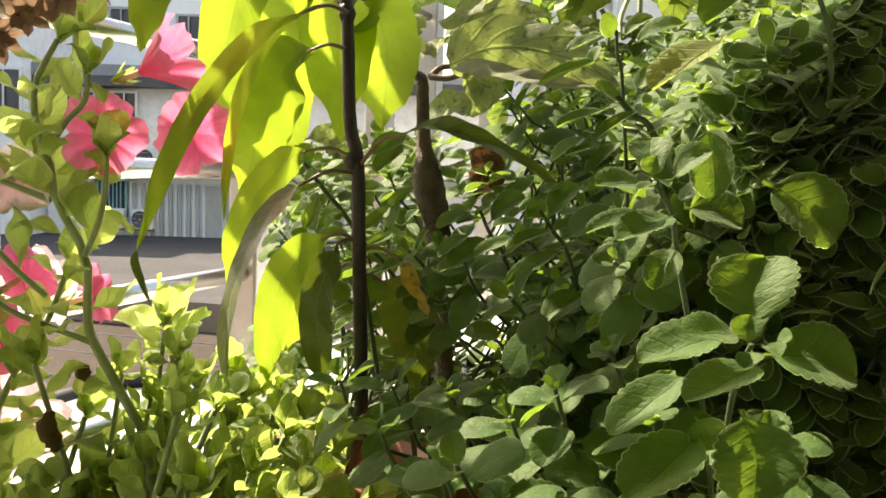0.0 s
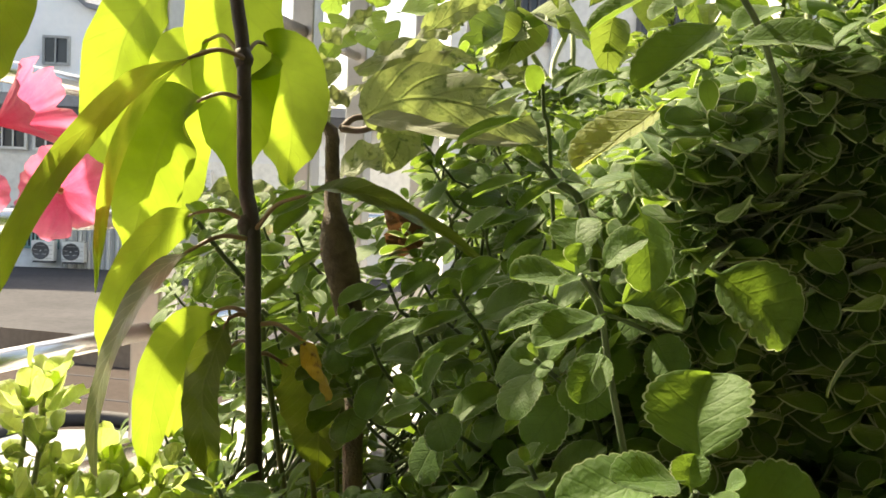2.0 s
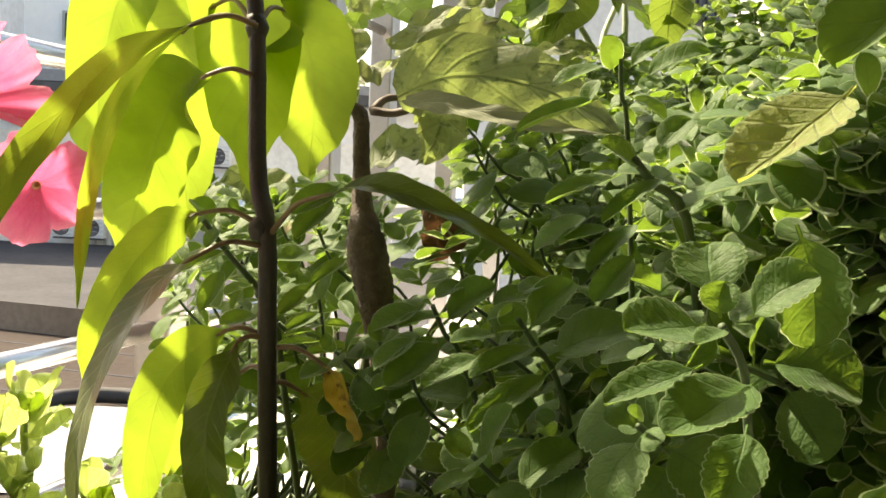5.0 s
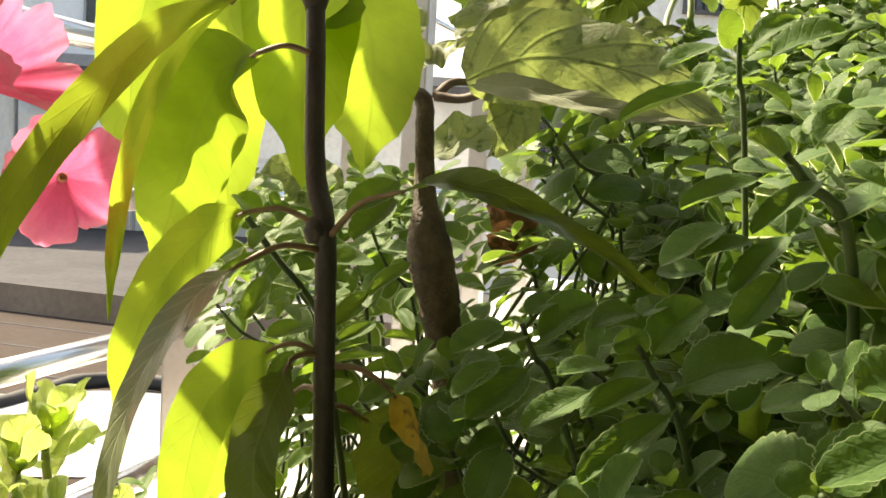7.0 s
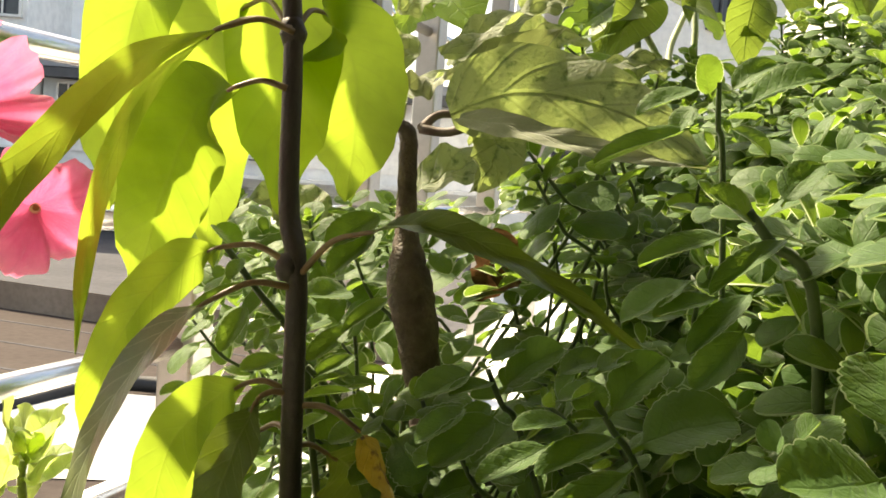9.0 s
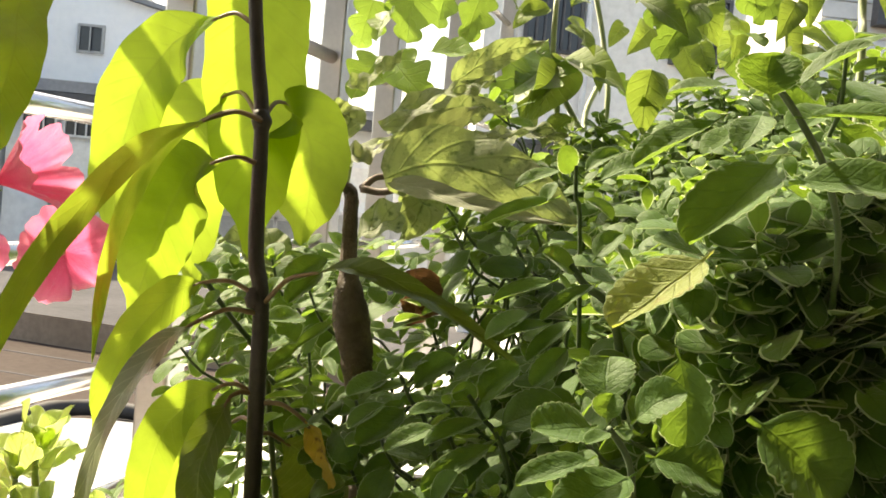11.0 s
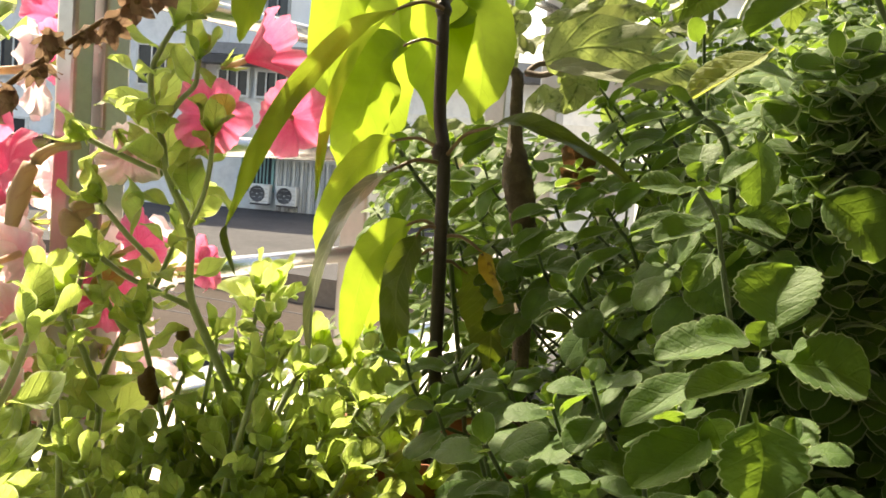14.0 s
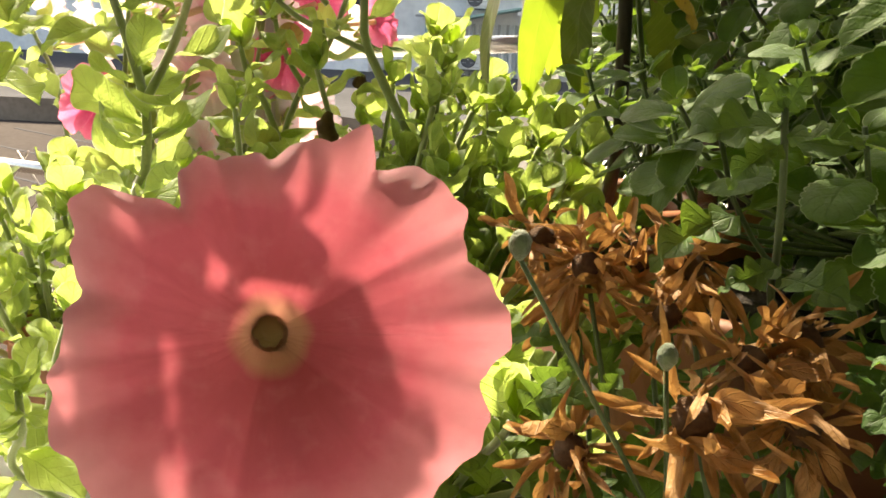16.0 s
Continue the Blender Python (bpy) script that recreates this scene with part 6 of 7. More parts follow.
# flowers
for k, (mouth, face, rad, mat) in enumerate((((-0.199, 0.59, 1.322), (0.12, -0.85, 0.05), 0.026, PETAL), ((-0.143, 0.60, 1.323), (0.55, -0.6, -0.15), 0.026, PETAL), ((-0.250, 0.59, 1.290), (-0.1, 0.75, -0.35), 0.024, PETAL_SUNLIT), ((-0.268, 0.62, 1.283), (0.45, 0.5, -0.5), 0.030, PETAL_SUNLIT), ((-0.337, 0.62, 1.346), (0.5, 0.6, 0.1), 0.036, PETAL_SUNLIT), ((-0.387, 0.64, 1.277), (-0.3, -0.5, 0.3), 0.036, PETAL), ((-0.371, 0.66, 1.225), (0.2, 0.6, 0.2), 0.036, PETAL_SUNLIT), ((-0.331, 0.7, 1.179), (0.4, 0.3, 0.2), 0.031, PETAL), ((-0.282, 0.68, 1.226), (0.2, 0.6, 0.2), 0.026, PETAL), ((-0.23, 0.68, 1.214), (0.4, 0.5, 0.1), 0.022, PETAL), ((-0.404, 0.72, 1.156), (0.3, 0.6, 0.1), 0.038, PETAL_SUNLIT), ((-0.385, 0.7, 1.096), (0.4, -0.3, 0.2), 0.024, PETAL), ((-0.535, 0.74, 1.189), (0.3, 0.6, 0.2), 0.035, PETAL_SUNLIT), ((-0.412, 0.73, 1.148), (0.3, 0.6, 0.1), 0.038, PETAL_SUNLIT), ((-0.395, 0.62, 1.319), (0.5, -0.5, 0.2), 0.035, PETAL), ((-0.415, 0.5, 0.997), (-0.2, -0.5, 0.6), 0.024, PETAL), ((-0.379, 0.74, 1.122), (0.2, 0.7, 0.2), 0.036, PETAL_SUNLIT), ((-0.436, 0.72, 1.172), (0.3, 0.6, 0.2), 0.036, PETAL_SUNLIT), ((-0.41, 0.7, 1.267), (0.1, 0.7, 0.1), 0.034, PETAL_SUNLIT), ((-0.498, 0.76, 1.206), (0.2, 0.7, 0.2), 0.034, PETAL_SUNLIT), ((-0.354, 0.72, 1.171), (0.5, -0.2, 0.3), 0.026, PETAL), ((-0.608, 0.78, 1.207), (0.2, 0.6, 0.3), 0.034, PETAL_SUNLIT), ((-0.236, 0.7, 1.212), (0.6, -0.2, 0.2), 0.016, PETAL), ((-0.373, 0.7, 1.194), (0.3, 0.6, 0.2), 0.036, PETAL_SUNLIT), ((-0.326, 0.72, 1.15), (-0.2, 0.7, 0.3), 0.034, PETAL_SUNLIT), ((-0.345, 0.7, 1.096), (0.4, 0.5, 0.3), 0.034, PETAL), ((-0.297, 0.73, 1.119), (0.1, 0.7, 0.2), 0.032, PETAL_SUNLIT), ((-0.4, 0.7, 1.117), (-0.3, 0.6, 0.2), 0.036, PETAL_SUNLIT), ((-0.362, 0.72, 1.235), (0.3, 0.7, 0.1), 0.034, PETAL_SUNLIT), ((-0.304, 0.66, 1.186), (0.2, -0.6, 0.3), 0.028, PETAL), ((-0.338, 0.62, 1.22), (0.3, 0.6, 0.2), 0.030, PETAL_SUNLIT), ((-0.349, 0.62, 1.175), (-0.2, 0.7, 0.2), 0.030, PETAL_SUNLIT), ((-0.328, 0.60, 1.124), (0.3, 0.5, 0.3), 0.028, PETAL_SUNLIT))):
    petunia_flower(petunia, mouth, face, rad, k, mat, spin=0.7 * k)
rng = random.Random(33)
for k in range(9):
    x = rng.uniform(-0.50, -0.29)
    petunia_flower(petunia, (x, rng.uniform(0.63, 0.78), rng.uniform(1.13, 1.42)), (rng.gauss(0, 0.6), rng.gauss(0.2, 0.6), rng.gauss(0.1, 0.3)), rng.uniform(0.030, 0.038), k, PETAL_SUNLIT if k % 3 else PETAL, spin=k)
petunia_flower(petunia, (-0.147, 0.577, 1.369), (0.85, -0.12, 0.36), 0.0245, 1, PETAL, 0.018, 0.6, False, True)
# a faded flower that hangs from its arched tube, and withered buds
part("faded_flower", tube_mesh("faded_flower", [(-0.272, 0.562, 1.297), (-0.287, 0.558, 1.294), (-0.298, 0.552, 1.284), (-0.303, 0.548, 1.267), (-0.307, 0.545, 1.244)], 0.003, 0.006, 20, 10, 0.08, 8, mids=[0.0025, 0.0032, 0.0042, 0.0055, 0.007, 0.004]), FADED, petunia, "limp faded cream flower")
part("faded_flower", tube_mesh("faded_flower", [(-0.263, 0.566, 1.258), (-0.272, 0.562, 1.255), (-0.276, 0.56, 1.248), (-0.277, 0.558, 1.239)], 0.003, 0.006, 14, 10, 0.10, 9, mids=[0.003, 0.0075, 0.0085, 0.003]), FADED, petunia, "limp faded cream flower")
part("withered_bud", tube_mesh("withered_bud", [(-0.223, 0.575, 1.157), (-0.225, 0.573, 1.148), (-0.221, 0.572, 1.139), (-0.218, 0.57, 1.134)], 0.003, 0.002, 12, 8, 0.3, 10, mids=[0.002, 0.006, 0.005, 0.002]), DRYLEAF, petunia, "shrivelled brown bud")
part("withered_bud", tube_mesh("withered_bud", [(-0.212, 0.6, 1.18), (-0.213, 0.6, 1.175), (-0.21, 0.6, 1.169)], 0.003, 0.002, 12, 8, 0.3, 11, mids=[0.002, 0.005, 0.002]), DRYLEAF, petunia, "shrivelled brown bud")

# the large open flower close by
near = thing("petunia", "large open salmon-pink petunia flower on a short stem", "petunia")
petunia_flower(near, (-0.035, 0.17, 1.161), (0.48, -0.82, 0.26), 0.0490, 0, PETAL_NEAR, 0.03, 0.0, True)
stem_with_leaves(near, [(-0.10, 0.33, 0.98), (-0.105, 0.31, 1.06), (-0.087, 0.255, 1.125), (-0.064, 0.215, 1.150)], 0.0024, 0.0016, 0.02, 0.030, 300, (0.2, 0.9), False)
stem_with_leaves(near, [(-0.12, 0.33, 0.98), (-0.223, 0.3, 1.025), (-0.217, 0.29, 1.056), (-0.213, 0.285, 1.075)], 0.002, 0.0016, 0.012, 0.034, 301, (0.3, 1.0))
stem_with_leaves(near, [(-0.12, 0.33, 0.98), (-0.244, 0.34, 1.001), (-0.248, 0.34, 1.046), (-0.235, 0.34, 1.086)], 0.002, 0.0016, 0.014, 0.030, 302, (0.3, 1.0))

stem_with_leaves(near, [(-0.13, 0.345, 0.968), (-0.135, 0.33, 1.06), (-0.17, 0.31, 1.141), (-0.168, 0.31, 1.165), (-0.168, 0.31, 1.19), (-0.184, 0.315, 1.226)], 0.0024, 0.0017, 0.014, 0.036, 320, (0.35, 1.0))
stem_with_leaves(near, [(-0.167, 0.31, 1.189), (-0.155, 0.312, 1.211), (-0.148, 0.315, 1.233)], 0.0018, 0.0014, 0.014, 0.032, 321, (0.3, 1.0))
# tall shoots out of view, added to cast dappled shade on the large flower
for k, top in enumerate(((-0.168, 0.293, 1.356), (-0.20, 0.30, 1.385), (-0.188, 0.335, 1.365), (-0.178, 0.262, 1.34))):
    low_p = Vector((-0.42 - 0.02 * k, 0.36 + 0.02 * k, 0.968))
    stem_with_leaves(near, [low_p, low_p * 0.5 + Vector(top) * 0.5 + Vector((0.01, 0.0, 0.0)), top], 0.0024, 0.0014, 0.016, 0.040, 310 + k, (0.55, 1.0))

rng = random.Random(44)
for k in range(12):
    base = Vector((rng.uniform(-0.14, -0.055), rng.uniform(0.31, 0.38), 0.968))
    tip = Vector((rng.uniform(-0.10, 0.0), rng.uniform(0.29, 0.36), rng.uniform(1.03, 1.10)))
    stem_with_leaves(near, [base, (base + tip) / 2 + Vector((-0.01, 0, 0.01)), tip], 0.0022, 0.0015, 0.018, 0.036, 330 + k, (0.2, 1.0))

for k, tip in enumerate(((-0.029, 0.31, 1.099), (-0.015, 0.29, 1.097), (-0.04, 0.33, 1.107), (-0.004, 0.34, 1.122), (0.006, 0.345, 1.11))):
    base = Vector((-0.07 + 0.01 * k, 0.345, 0.968))
    stem_with_leaves(near, [base, (base + Vector(tip)) / 2 + Vector((-0.01, 0, 0.01)), tip], 0.0022, 0.0015, 0.014, 0.034, 350 + k, (0.2, 1.0))

# ---- the dried flower spike ----
DRYHUSK = leaf_material("papery_husk", (0.22, 0.135, 0.09), (0.35, 0.235, 0.165), (0.44, 0.29, 0.19), 0.30, 0.8, 7, (0.20, 0.10, 0.05), 0.5, relief=0.8, spec=0.15)
spike = thing("dried_flower_spike", "dried brown seed spike with papery star-shaped husks", "dried flowers")
SP = [(-0.277, 0.45, 1.306), (-0.235, 0.44, 1.333), (-0.195, 0.435, 1.358), (-0.163, 0.43, 1.375), (-0.137, 0.428, 1.396), (-0.12, 0.425, 1.412)]
part("stem", tube_mesh("stem", SP, 0.0016, 0.0012, 30, 7, 0.1, 2), DRYLEAF, spike)
HUSK = blade_mesh("husk", "ovate", 0.46, 12, 7, 5, fold=0.5, droop=-0.9, wave=0.06)
path = bezier(SP, 90)
rng = random.Random(9)
for k in range(12):
    i = 8 + int(k * 6.5)
    ax = (path[i + 1] - path[i]).normalized()
    c = path[i] + Vector((rng.uniform(-0.004, 0.004), rng.uniform(-0.006, 0.004), rng.uniform(-0.005, 0.005)))
    d0 = Vector((rng.uniform(-0.3, 0.8), rng.uniform(-1, 0.2), rng.uniform(-0.9, 0.1))).normalized()
    husk = part("seed_husk", tube_mesh("seed_husk", [c - d0 * 0.004, c, c + d0 * 0.005], 0.002, 0.002, 7, 8, 0.2, k, mids=[0.001, 0.0052, 0.003]), DRYHUSK, spike)
    for s in range(7):
        q = Matrix.Rotation(s * 0.9 + rng.uniform(-0.2, 0.2), 3, d0) @ d0.orthogonal().normalized()
        part("bract", HUSK, DRYHUSK, husk, m=aim(c - d0 * 0.003, d0 * 0.9 + q * rng.uniform(0.2, 0.75), q, rng.uniform(0.013, 0.018)))

# ---- chrysanthemums: dried heads, buds, lobed leaves ----
mums = thing("chrysanthemum", "chrysanthemum with dried orange-brown flower heads and lobed leaves", "chrysanthemum")
STRAP = [blade_mesh("petal", "strap", 0.11 + 0.03 * k, 30 + k, 12, 5, fold=1.0, droop=1.7 - 1.2 * k, wave=0.09) for k in range(3)]
DISC = surface("dry_flower_disc", (0.10, 0.045, 0.018), (0.20, 0.10, 0.04), 500, 0.9, relief=1.0, depth=0.002)


def dried_head(c, face, size, seed):
    r = random.Random(seed)
    c, face = Vector(c), Vector(face).normalized()
    hd = part("dried_flower", tube_mesh("dried_flower", [c - face * size * 0.18, c, c + face * size * 0.12], 0.004, 0.004, 6, 12, 0.15, seed, mids=[size * 0.10, size * 0.20, size * 0.10]), DISC, mums)
    for k in range(30):
        q = Matrix.Rotation(k * 2 * math.pi / 30 + r.uniform(-0.4, 0.4), 3, face) @ face.orthogonal().normalized()
        part("petal", STRAP[r.randrange(3)], DRYPETAL, hd, m=aim(c + q * size * 0.2, q * r.uniform(0.2, 1) + face * r.uniform(-1.0, 1.4) + Vector((r.gauss(0, 0.3), r.gauss(0, 0.3), r.uniform(-0.9, 0.2))), face + q * r.uniform(-0.5, 0.5), size * r.uniform(0.45, 1.0)))
    low = Vector((c.x + 0.01, c.y + 0.01, 1.03))
    part("stem", tube_mesh("stem", [c - face * size * 0.15, (c + low) / 2 + Vector((0.006, 0, 0)), low], 0.0008, 0.0011, 8, 6), HERBSTEM, mums)


for k, (c, face, size) in enumerate((((-0.012, 0.3, 1.157), (-0.2, -0.5, 0.9), 0.026), ((0.005, 0.29, 1.152), (0.1, -0.8, 0.5), 0.025), ((0.019, 0.3, 1.155), (0.2, -0.6, 0.8), 0.026), ((0.035, 0.29, 1.156), (0.3, -0.7, 0.3), 0.025), ((-0.003, 0.3, 1.14), (-0.4, -0.7, 0.1), 0.022), ((0.045, 0.235, 1.132), (0.05, -0.9, 0.45), 0.030), ((0.014, 0.24, 1.115), (-0.3, -0.7, 0.5), 0.028), ((0.07, 0.25, 1.128), (0.3, -0.6, 0.2), 0.027), ((0.056, 0.26, 1.14), (0.2, -0.5, 0.7), 0.026), ((0.069, 0.27, 1.145), (0.3, -0.5, 0.5), 0.024), ((0.032, 0.275, 1.145), (0, -0.6, 0.6), 0.022))):
    dried_head(c, face, size, 40 + k)
BUD = surface("green_bud", (0.05, 0.085, 0.025), (0.08, 0.12, 0.04), 300, 0.6, relief=0.5, sheen=0.3)
for k, (c, low) in enumerate((((0.008, 0.2, 1.179), (0.06, 0.27, 1.04)), ((0.038, 0.226, 1.15), (0.045, 0.24, 1.05)))):
    c = Vector(c)
    up = Vector((0.05, -0.15, 1)).normalized()
    bud = part("bud", tube_mesh("bud", [c - up * 0.0035, c, c + up * 0.003], 0.001, 0.001, 9, 12, 0.05, k, mids=[0.0008, 0.0024, 0.0026, 0.0012]), BUD, mums)
    part("stem", tube_mesh("stem", [c - up * 0.003, (c + Vector(low)) / 2, low], 0.0006, 0.0009, 9, 6), HERBSTEM, bud)
MLEAF = [blade_mesh("chrysanthemum_leaf", "lobed", 0.60, 130 + k, 29, 9, fold=0.3, droop=0.9, wave=0.07) for k in range(3)]


def mum_leaf(b, t, up, k):
    b, t = Vector(b), Vector(t)
    part("leaf", MLEAF[k % 3], MUMLEAF, mums, m=aim(b, t - b, up, (t - b).length * 0.85))


part("stem", tube_mesh("stem", [(0.056, 0.285, 1.207), (0.058, 0.285, 1.187), (0.059, 0.285, 1.164), (0.06, 0.28, 1.144), (0.08, 0.28, 1.03)], 0.0010, 0.0013, 14, 7), HERBSTEM, mums)
for k, (b, t, up) in enumerate((((0.048, 0.285, 1.173), (0.021, 0.265, 1.164), (0, -0.6, 0.8)), ((0.056, 0.285, 1.199), (0.022, 0.275, 1.2), (0, -0.5, 0.9)), ((0.058, 0.283, 1.196), (0.079, 0.275, 1.203), (0, -0.5, 0.9)), ((0.057, 0.284, 1.194), (0.042, 0.27, 1.185), (0, -0.7, 0.6)), ((0.057, 0.285, 1.203), (0.062, 0.275, 1.215), (0.1, -0.9, 0.3)), ((0.056, 0.285, 1.203), (0.047, 0.28, 1.216), (-0.2, -0.9, 0.2)), ((0.061, 0.282, 1.157), (0.081, 0.26, 1.165), (0, -0.6, 0.8)), ((0.06, 0.282, 1.161), (0.042, 0.27, 1.157), (0, -0.6, 0.8)), ((0.003, 0.25, 1.127), (0.02, 0.24, 1.133), (0, -0.5, 0.9)), ((-0.004, 0.26, 1.116), (0.009, 0.25, 1.136), (0.3, -0.7, 0.6)), ((-0.015, 0.28, 1.129), (0.003, 0.27, 1.137), (0, -0.6, 0.8)), ((0.019, 0.25, 1.125), (0.024, 0.25, 1.138), (0, -0.7, 0.5)))):
    mum_leaf(b, t, up, k)
shoot = [((0.10, 0.24, 1.03), (0.106, 0.235, 1.132), (0.105, 0.225, 1.156), (0.104, 0.22, 1.163))]
part("stem", tube_mesh("stem", shoot[0], 0.002, 0.0016, 12, 7), GREENSTEM, mums)
for k, (b, t, up) in enumerate((((0.103, 0.222, 1.159), (0.079, 0.21, 1.167), (0, -0.5, 0.9)), ((0.104, 0.225, 1.15), (0.079, 0.205, 1.153), (0, -0.7, 0.7)), ((0.105, 0.222, 1.158), (0.118, 0.215, 1.175), (0, -0.7, 0.6)), ((0.105, 0.224, 1.151), (0.117, 0.205, 1.154), (0, -0.7, 0.7)), ((0.103, 0.22, 1.162), (0.107, 0.215, 1.18), (0.1, -0.95, 0.2)), ((0.103, 0.226, 1.142), (0.086, 0.2, 1.145), (0, -0.7, 0.7)), ((0.123, 0.24, 1.18), (0.106, 0.22, 1.191), (0, -0.7, 0.6)))):
    mum_leaf(b, t, up, k + 1)
rng = random.Random(61)
for k in range(64):
    x, y = rng.uniform(-0.055, 0.125), rng.uniform(0.20, 0.40)
    p = Vector((x, y, 1.02 + (0.05 if x < 0 else 0.10) * rng.random()))
    d = Vector((rng.gauss(0, 0.6), rng.gauss(-0.4, 0.5), rng.uniform(0.0, 0.8))).normalized()
    mum_leaf(p, p + d * rng.uniform(0.022, 0.036), (rng.gauss(0, 0.3), -0.5, 0.8), k)
for k in range(34):
    p = Vector((rng.uniform(0.0, 0.17), rng.uniform(0.345, 0.385), rng.uniform(1.03, 1.12)))
    d = Vector((rng.gauss(0, 0.6), rng.gauss(-0.4, 0.4), rng.uniform(-0.1, 0.8))).normalized()
    mum_leaf(p, p + d * rng.uniform(0.025, 0.04), (rng.gauss(0, 0.3), -0.6, 0.7), k)

# ---- beyond the railing: platform, yard, car, buildings ----
CONCRETE = surface("roof_concrete", (0.062, 0.062, 0.066), (0.088, 0.087, 0.091), 0.5, 0.9, relief=0.2, fine=20, depth=0.01, spec=0.06)
# brown side colour, lightened and warmed to offset the blue shade on it
KERB = surface("lightened_kerb", (0.20, 0.15, 0.11), (0.27, 0.21, 0.16), 0.6, 0.9, relief=0.3, fine=18, depth=0.01, spec=0.06)
PALEBLUE = surface("pale_blue_wall", (0.84, 0.87, 0.89), (0.88, 0.90, 0.91), 0.3, 0.8, relief=0.1, fine=14, c3=(0.74, 0.78, 0.81), depth=0.01)
GREYWALL = surface("stained_grey_wall", (0.74, 0.76, 0.77), (0.82, 0.83, 0.83), 0.35, 0.85, relief=0.2, fine=12, c3=(0.46, 0.48, 0.50), depth=0.01)
WHITEWALL = surface("off_white_wall", (0.74, 0.73, 0.69), (0.80, 0.79, 0.75), 0.5, 0.8, relief=0.15, fine=14, depth=0.01)
DARKGLASS = surface("dark_window_glass", (0.03, 0.035, 0.045), (0.06, 0.065, 0.08), 0.8, 0.12, relief=0.02)
TEAL = surface("teal_window_bars", (0.16, 0.32, 0.33), (0.22, 0.40, 0.40), 2, 0.5, relief=0.1)
AWNING = surface("green_awning", (0.20, 0.38, 0.35), (0.32, 0.48, 0.45), 1.5, 0.6, relief=0.1)
WHITEMETAL = surface("white_painted_metal", (0.66, 0.67, 0.66), (0.74, 0.75, 0.74), 2, 0.45, relief=0.08)
SHUTTER = surface("corrugated_shutter", (0.36, 0.37, 0.37), (0.46, 0.46, 0.45), 1.5, 0.5, 0.3, relief=0.1)
ROOFTIN = surface("dull_roof_sheet", (0.20, 0.21, 0.23), (0.28, 0.29, 0.31), 0.6, 0.6, relief=0.2, fine=12)
DARKMETAL = surface("dark_metal", (0.05, 0.05, 0.055), (0.09, 0.09, 0.095), 2, 0.5, relief=0.1)
RUBBER = surface("black_rubber", (0.012, 0.012, 0.012), (0.02, 0.02, 0.02), 6, 0.7, relief=0.1)


def at_mesh(name, x0, y0, z0, x1, y1, z1, mat, parent=None, label="", bevel=0.0):
    return part(name, box_mesh(name, x0, y0, z0, x1, y1, z1, bevel), mat, parent, label)


def poly_prism(name, outline, y0, y1, mat, parent=None):
    """An upright slab with the given outline in x and z."""
    n = len(outline)
    verts = [(x, y0, z) for x, z in outline] + [(x, y1, z) for x, z in outline]
    faces = [tuple(range(n)), tuple(range(2 * n - 1, n - 1, -1))] + [(i, n + i, n + (i + 1) % n, (i + 1) % n) for i in range(n)]
    me = mesh_of(name, verts, faces, smooth=False)
    return part(name, me, mat, parent)


def flat_slab(name, outline, z0, z1, mat, label):
    n = len(outline)
    verts = [(x, y, z1) for x, y in outline] + [(x, y, z0) for x, y in outline]
    faces = [tuple(range(n)), tuple(range(2 * n - 1, n - 1, -1))] + [(i, n + i, n + (i + 1) % n, (i + 1) % n) for i in range(n)]
    return tagged(part(name, mesh_of(name, verts, faces, smooth=False), mat), label, "platform", kind="structure")


platform = flat_slab("platform", [(-30, 10.5), (-9.0, 16.6), (-4.5, 15.0), (14.0, 10.0), (14.0, 29.0), (-30, 29.0)][::-1], GROUND_Z, PLAT, CONCRETE, "grey concrete platform in front of the low houses")
platform.data.materials.append(KERB)
for face in platform.data.polygons[2:]:
    face.material_index = 1


def window(house, x0, z0, x1, z1, y, bars=0, frame_mat=None, glass=None):
    """A window in the house front at y, that looks to -y: frame, pane and bars."""
    w = at_mesh("window", x0, y - 0.06, z0, x1, y - 0.03, z1, glass or DARKGLASS, house)
    t = 0.07
    for a, b, c, d in ((x0 - t, z0 - t, x1 + t, z0), (x0 - t, z1, x1 + t, z1 + t), (x0 - t, z0, x0, z1), (x1, z0, x1 + t, z1)):
        at_mesh("frame", a, y - 0.12, b, c, y - 0.002, d, frame_mat or WHITEMETAL, w)
    for k in range(bars):
        x = x0 + (x1 - x0) * (k + 1) / (bars + 1)
        at_mesh("bar", x - 0.02, y - 0.16, z0, x + 0.02, y - 0.125, z1, frame_mat or WHITEMETAL, w)
    return w


def air_conditioner(x, y, z, w=0.62, h=0.56):
    ac = tagged(at_mesh("air_conditioner", x, y, z, x + w, y + 0.3, z + h, WHITEMETAL, bevel=0.02), "white outdoor air conditioning unit on the house front", "air conditioner", group="air conditioners")
    n = 24
    ring = [(x + w * 0.42 + r * math.cos(2 * math.pi * j / n), yy, z + h / 2 + r * math.sin(2 * math.pi * j / n)) for r, yy in ((0.24, y - 0.004), (0.23, y - 0.02), (0.20, y - 0.02), (0.19, y - 0.006), (0.02, y - 0.01)) for j in range(n)]
    part("fan_grille", mesh_of("fan_grille", ring, grid_faces(5, n, True)), DARKMETAL, ac)
    for k in range(4):
        at_mesh("slot", x + 0.03, y - 0.008, z + 0.06 + 0.12 * k, x + w - 0.03, y - 0.003, z + 0.075 + 0.12 * k, SHUTTER, ac)
    at_mesh("bracket", x + 0.05, y, z - 0.05, x + w - 0.05, y + 0.34, z - 0.004, DARKMETAL, ac)
    return ac


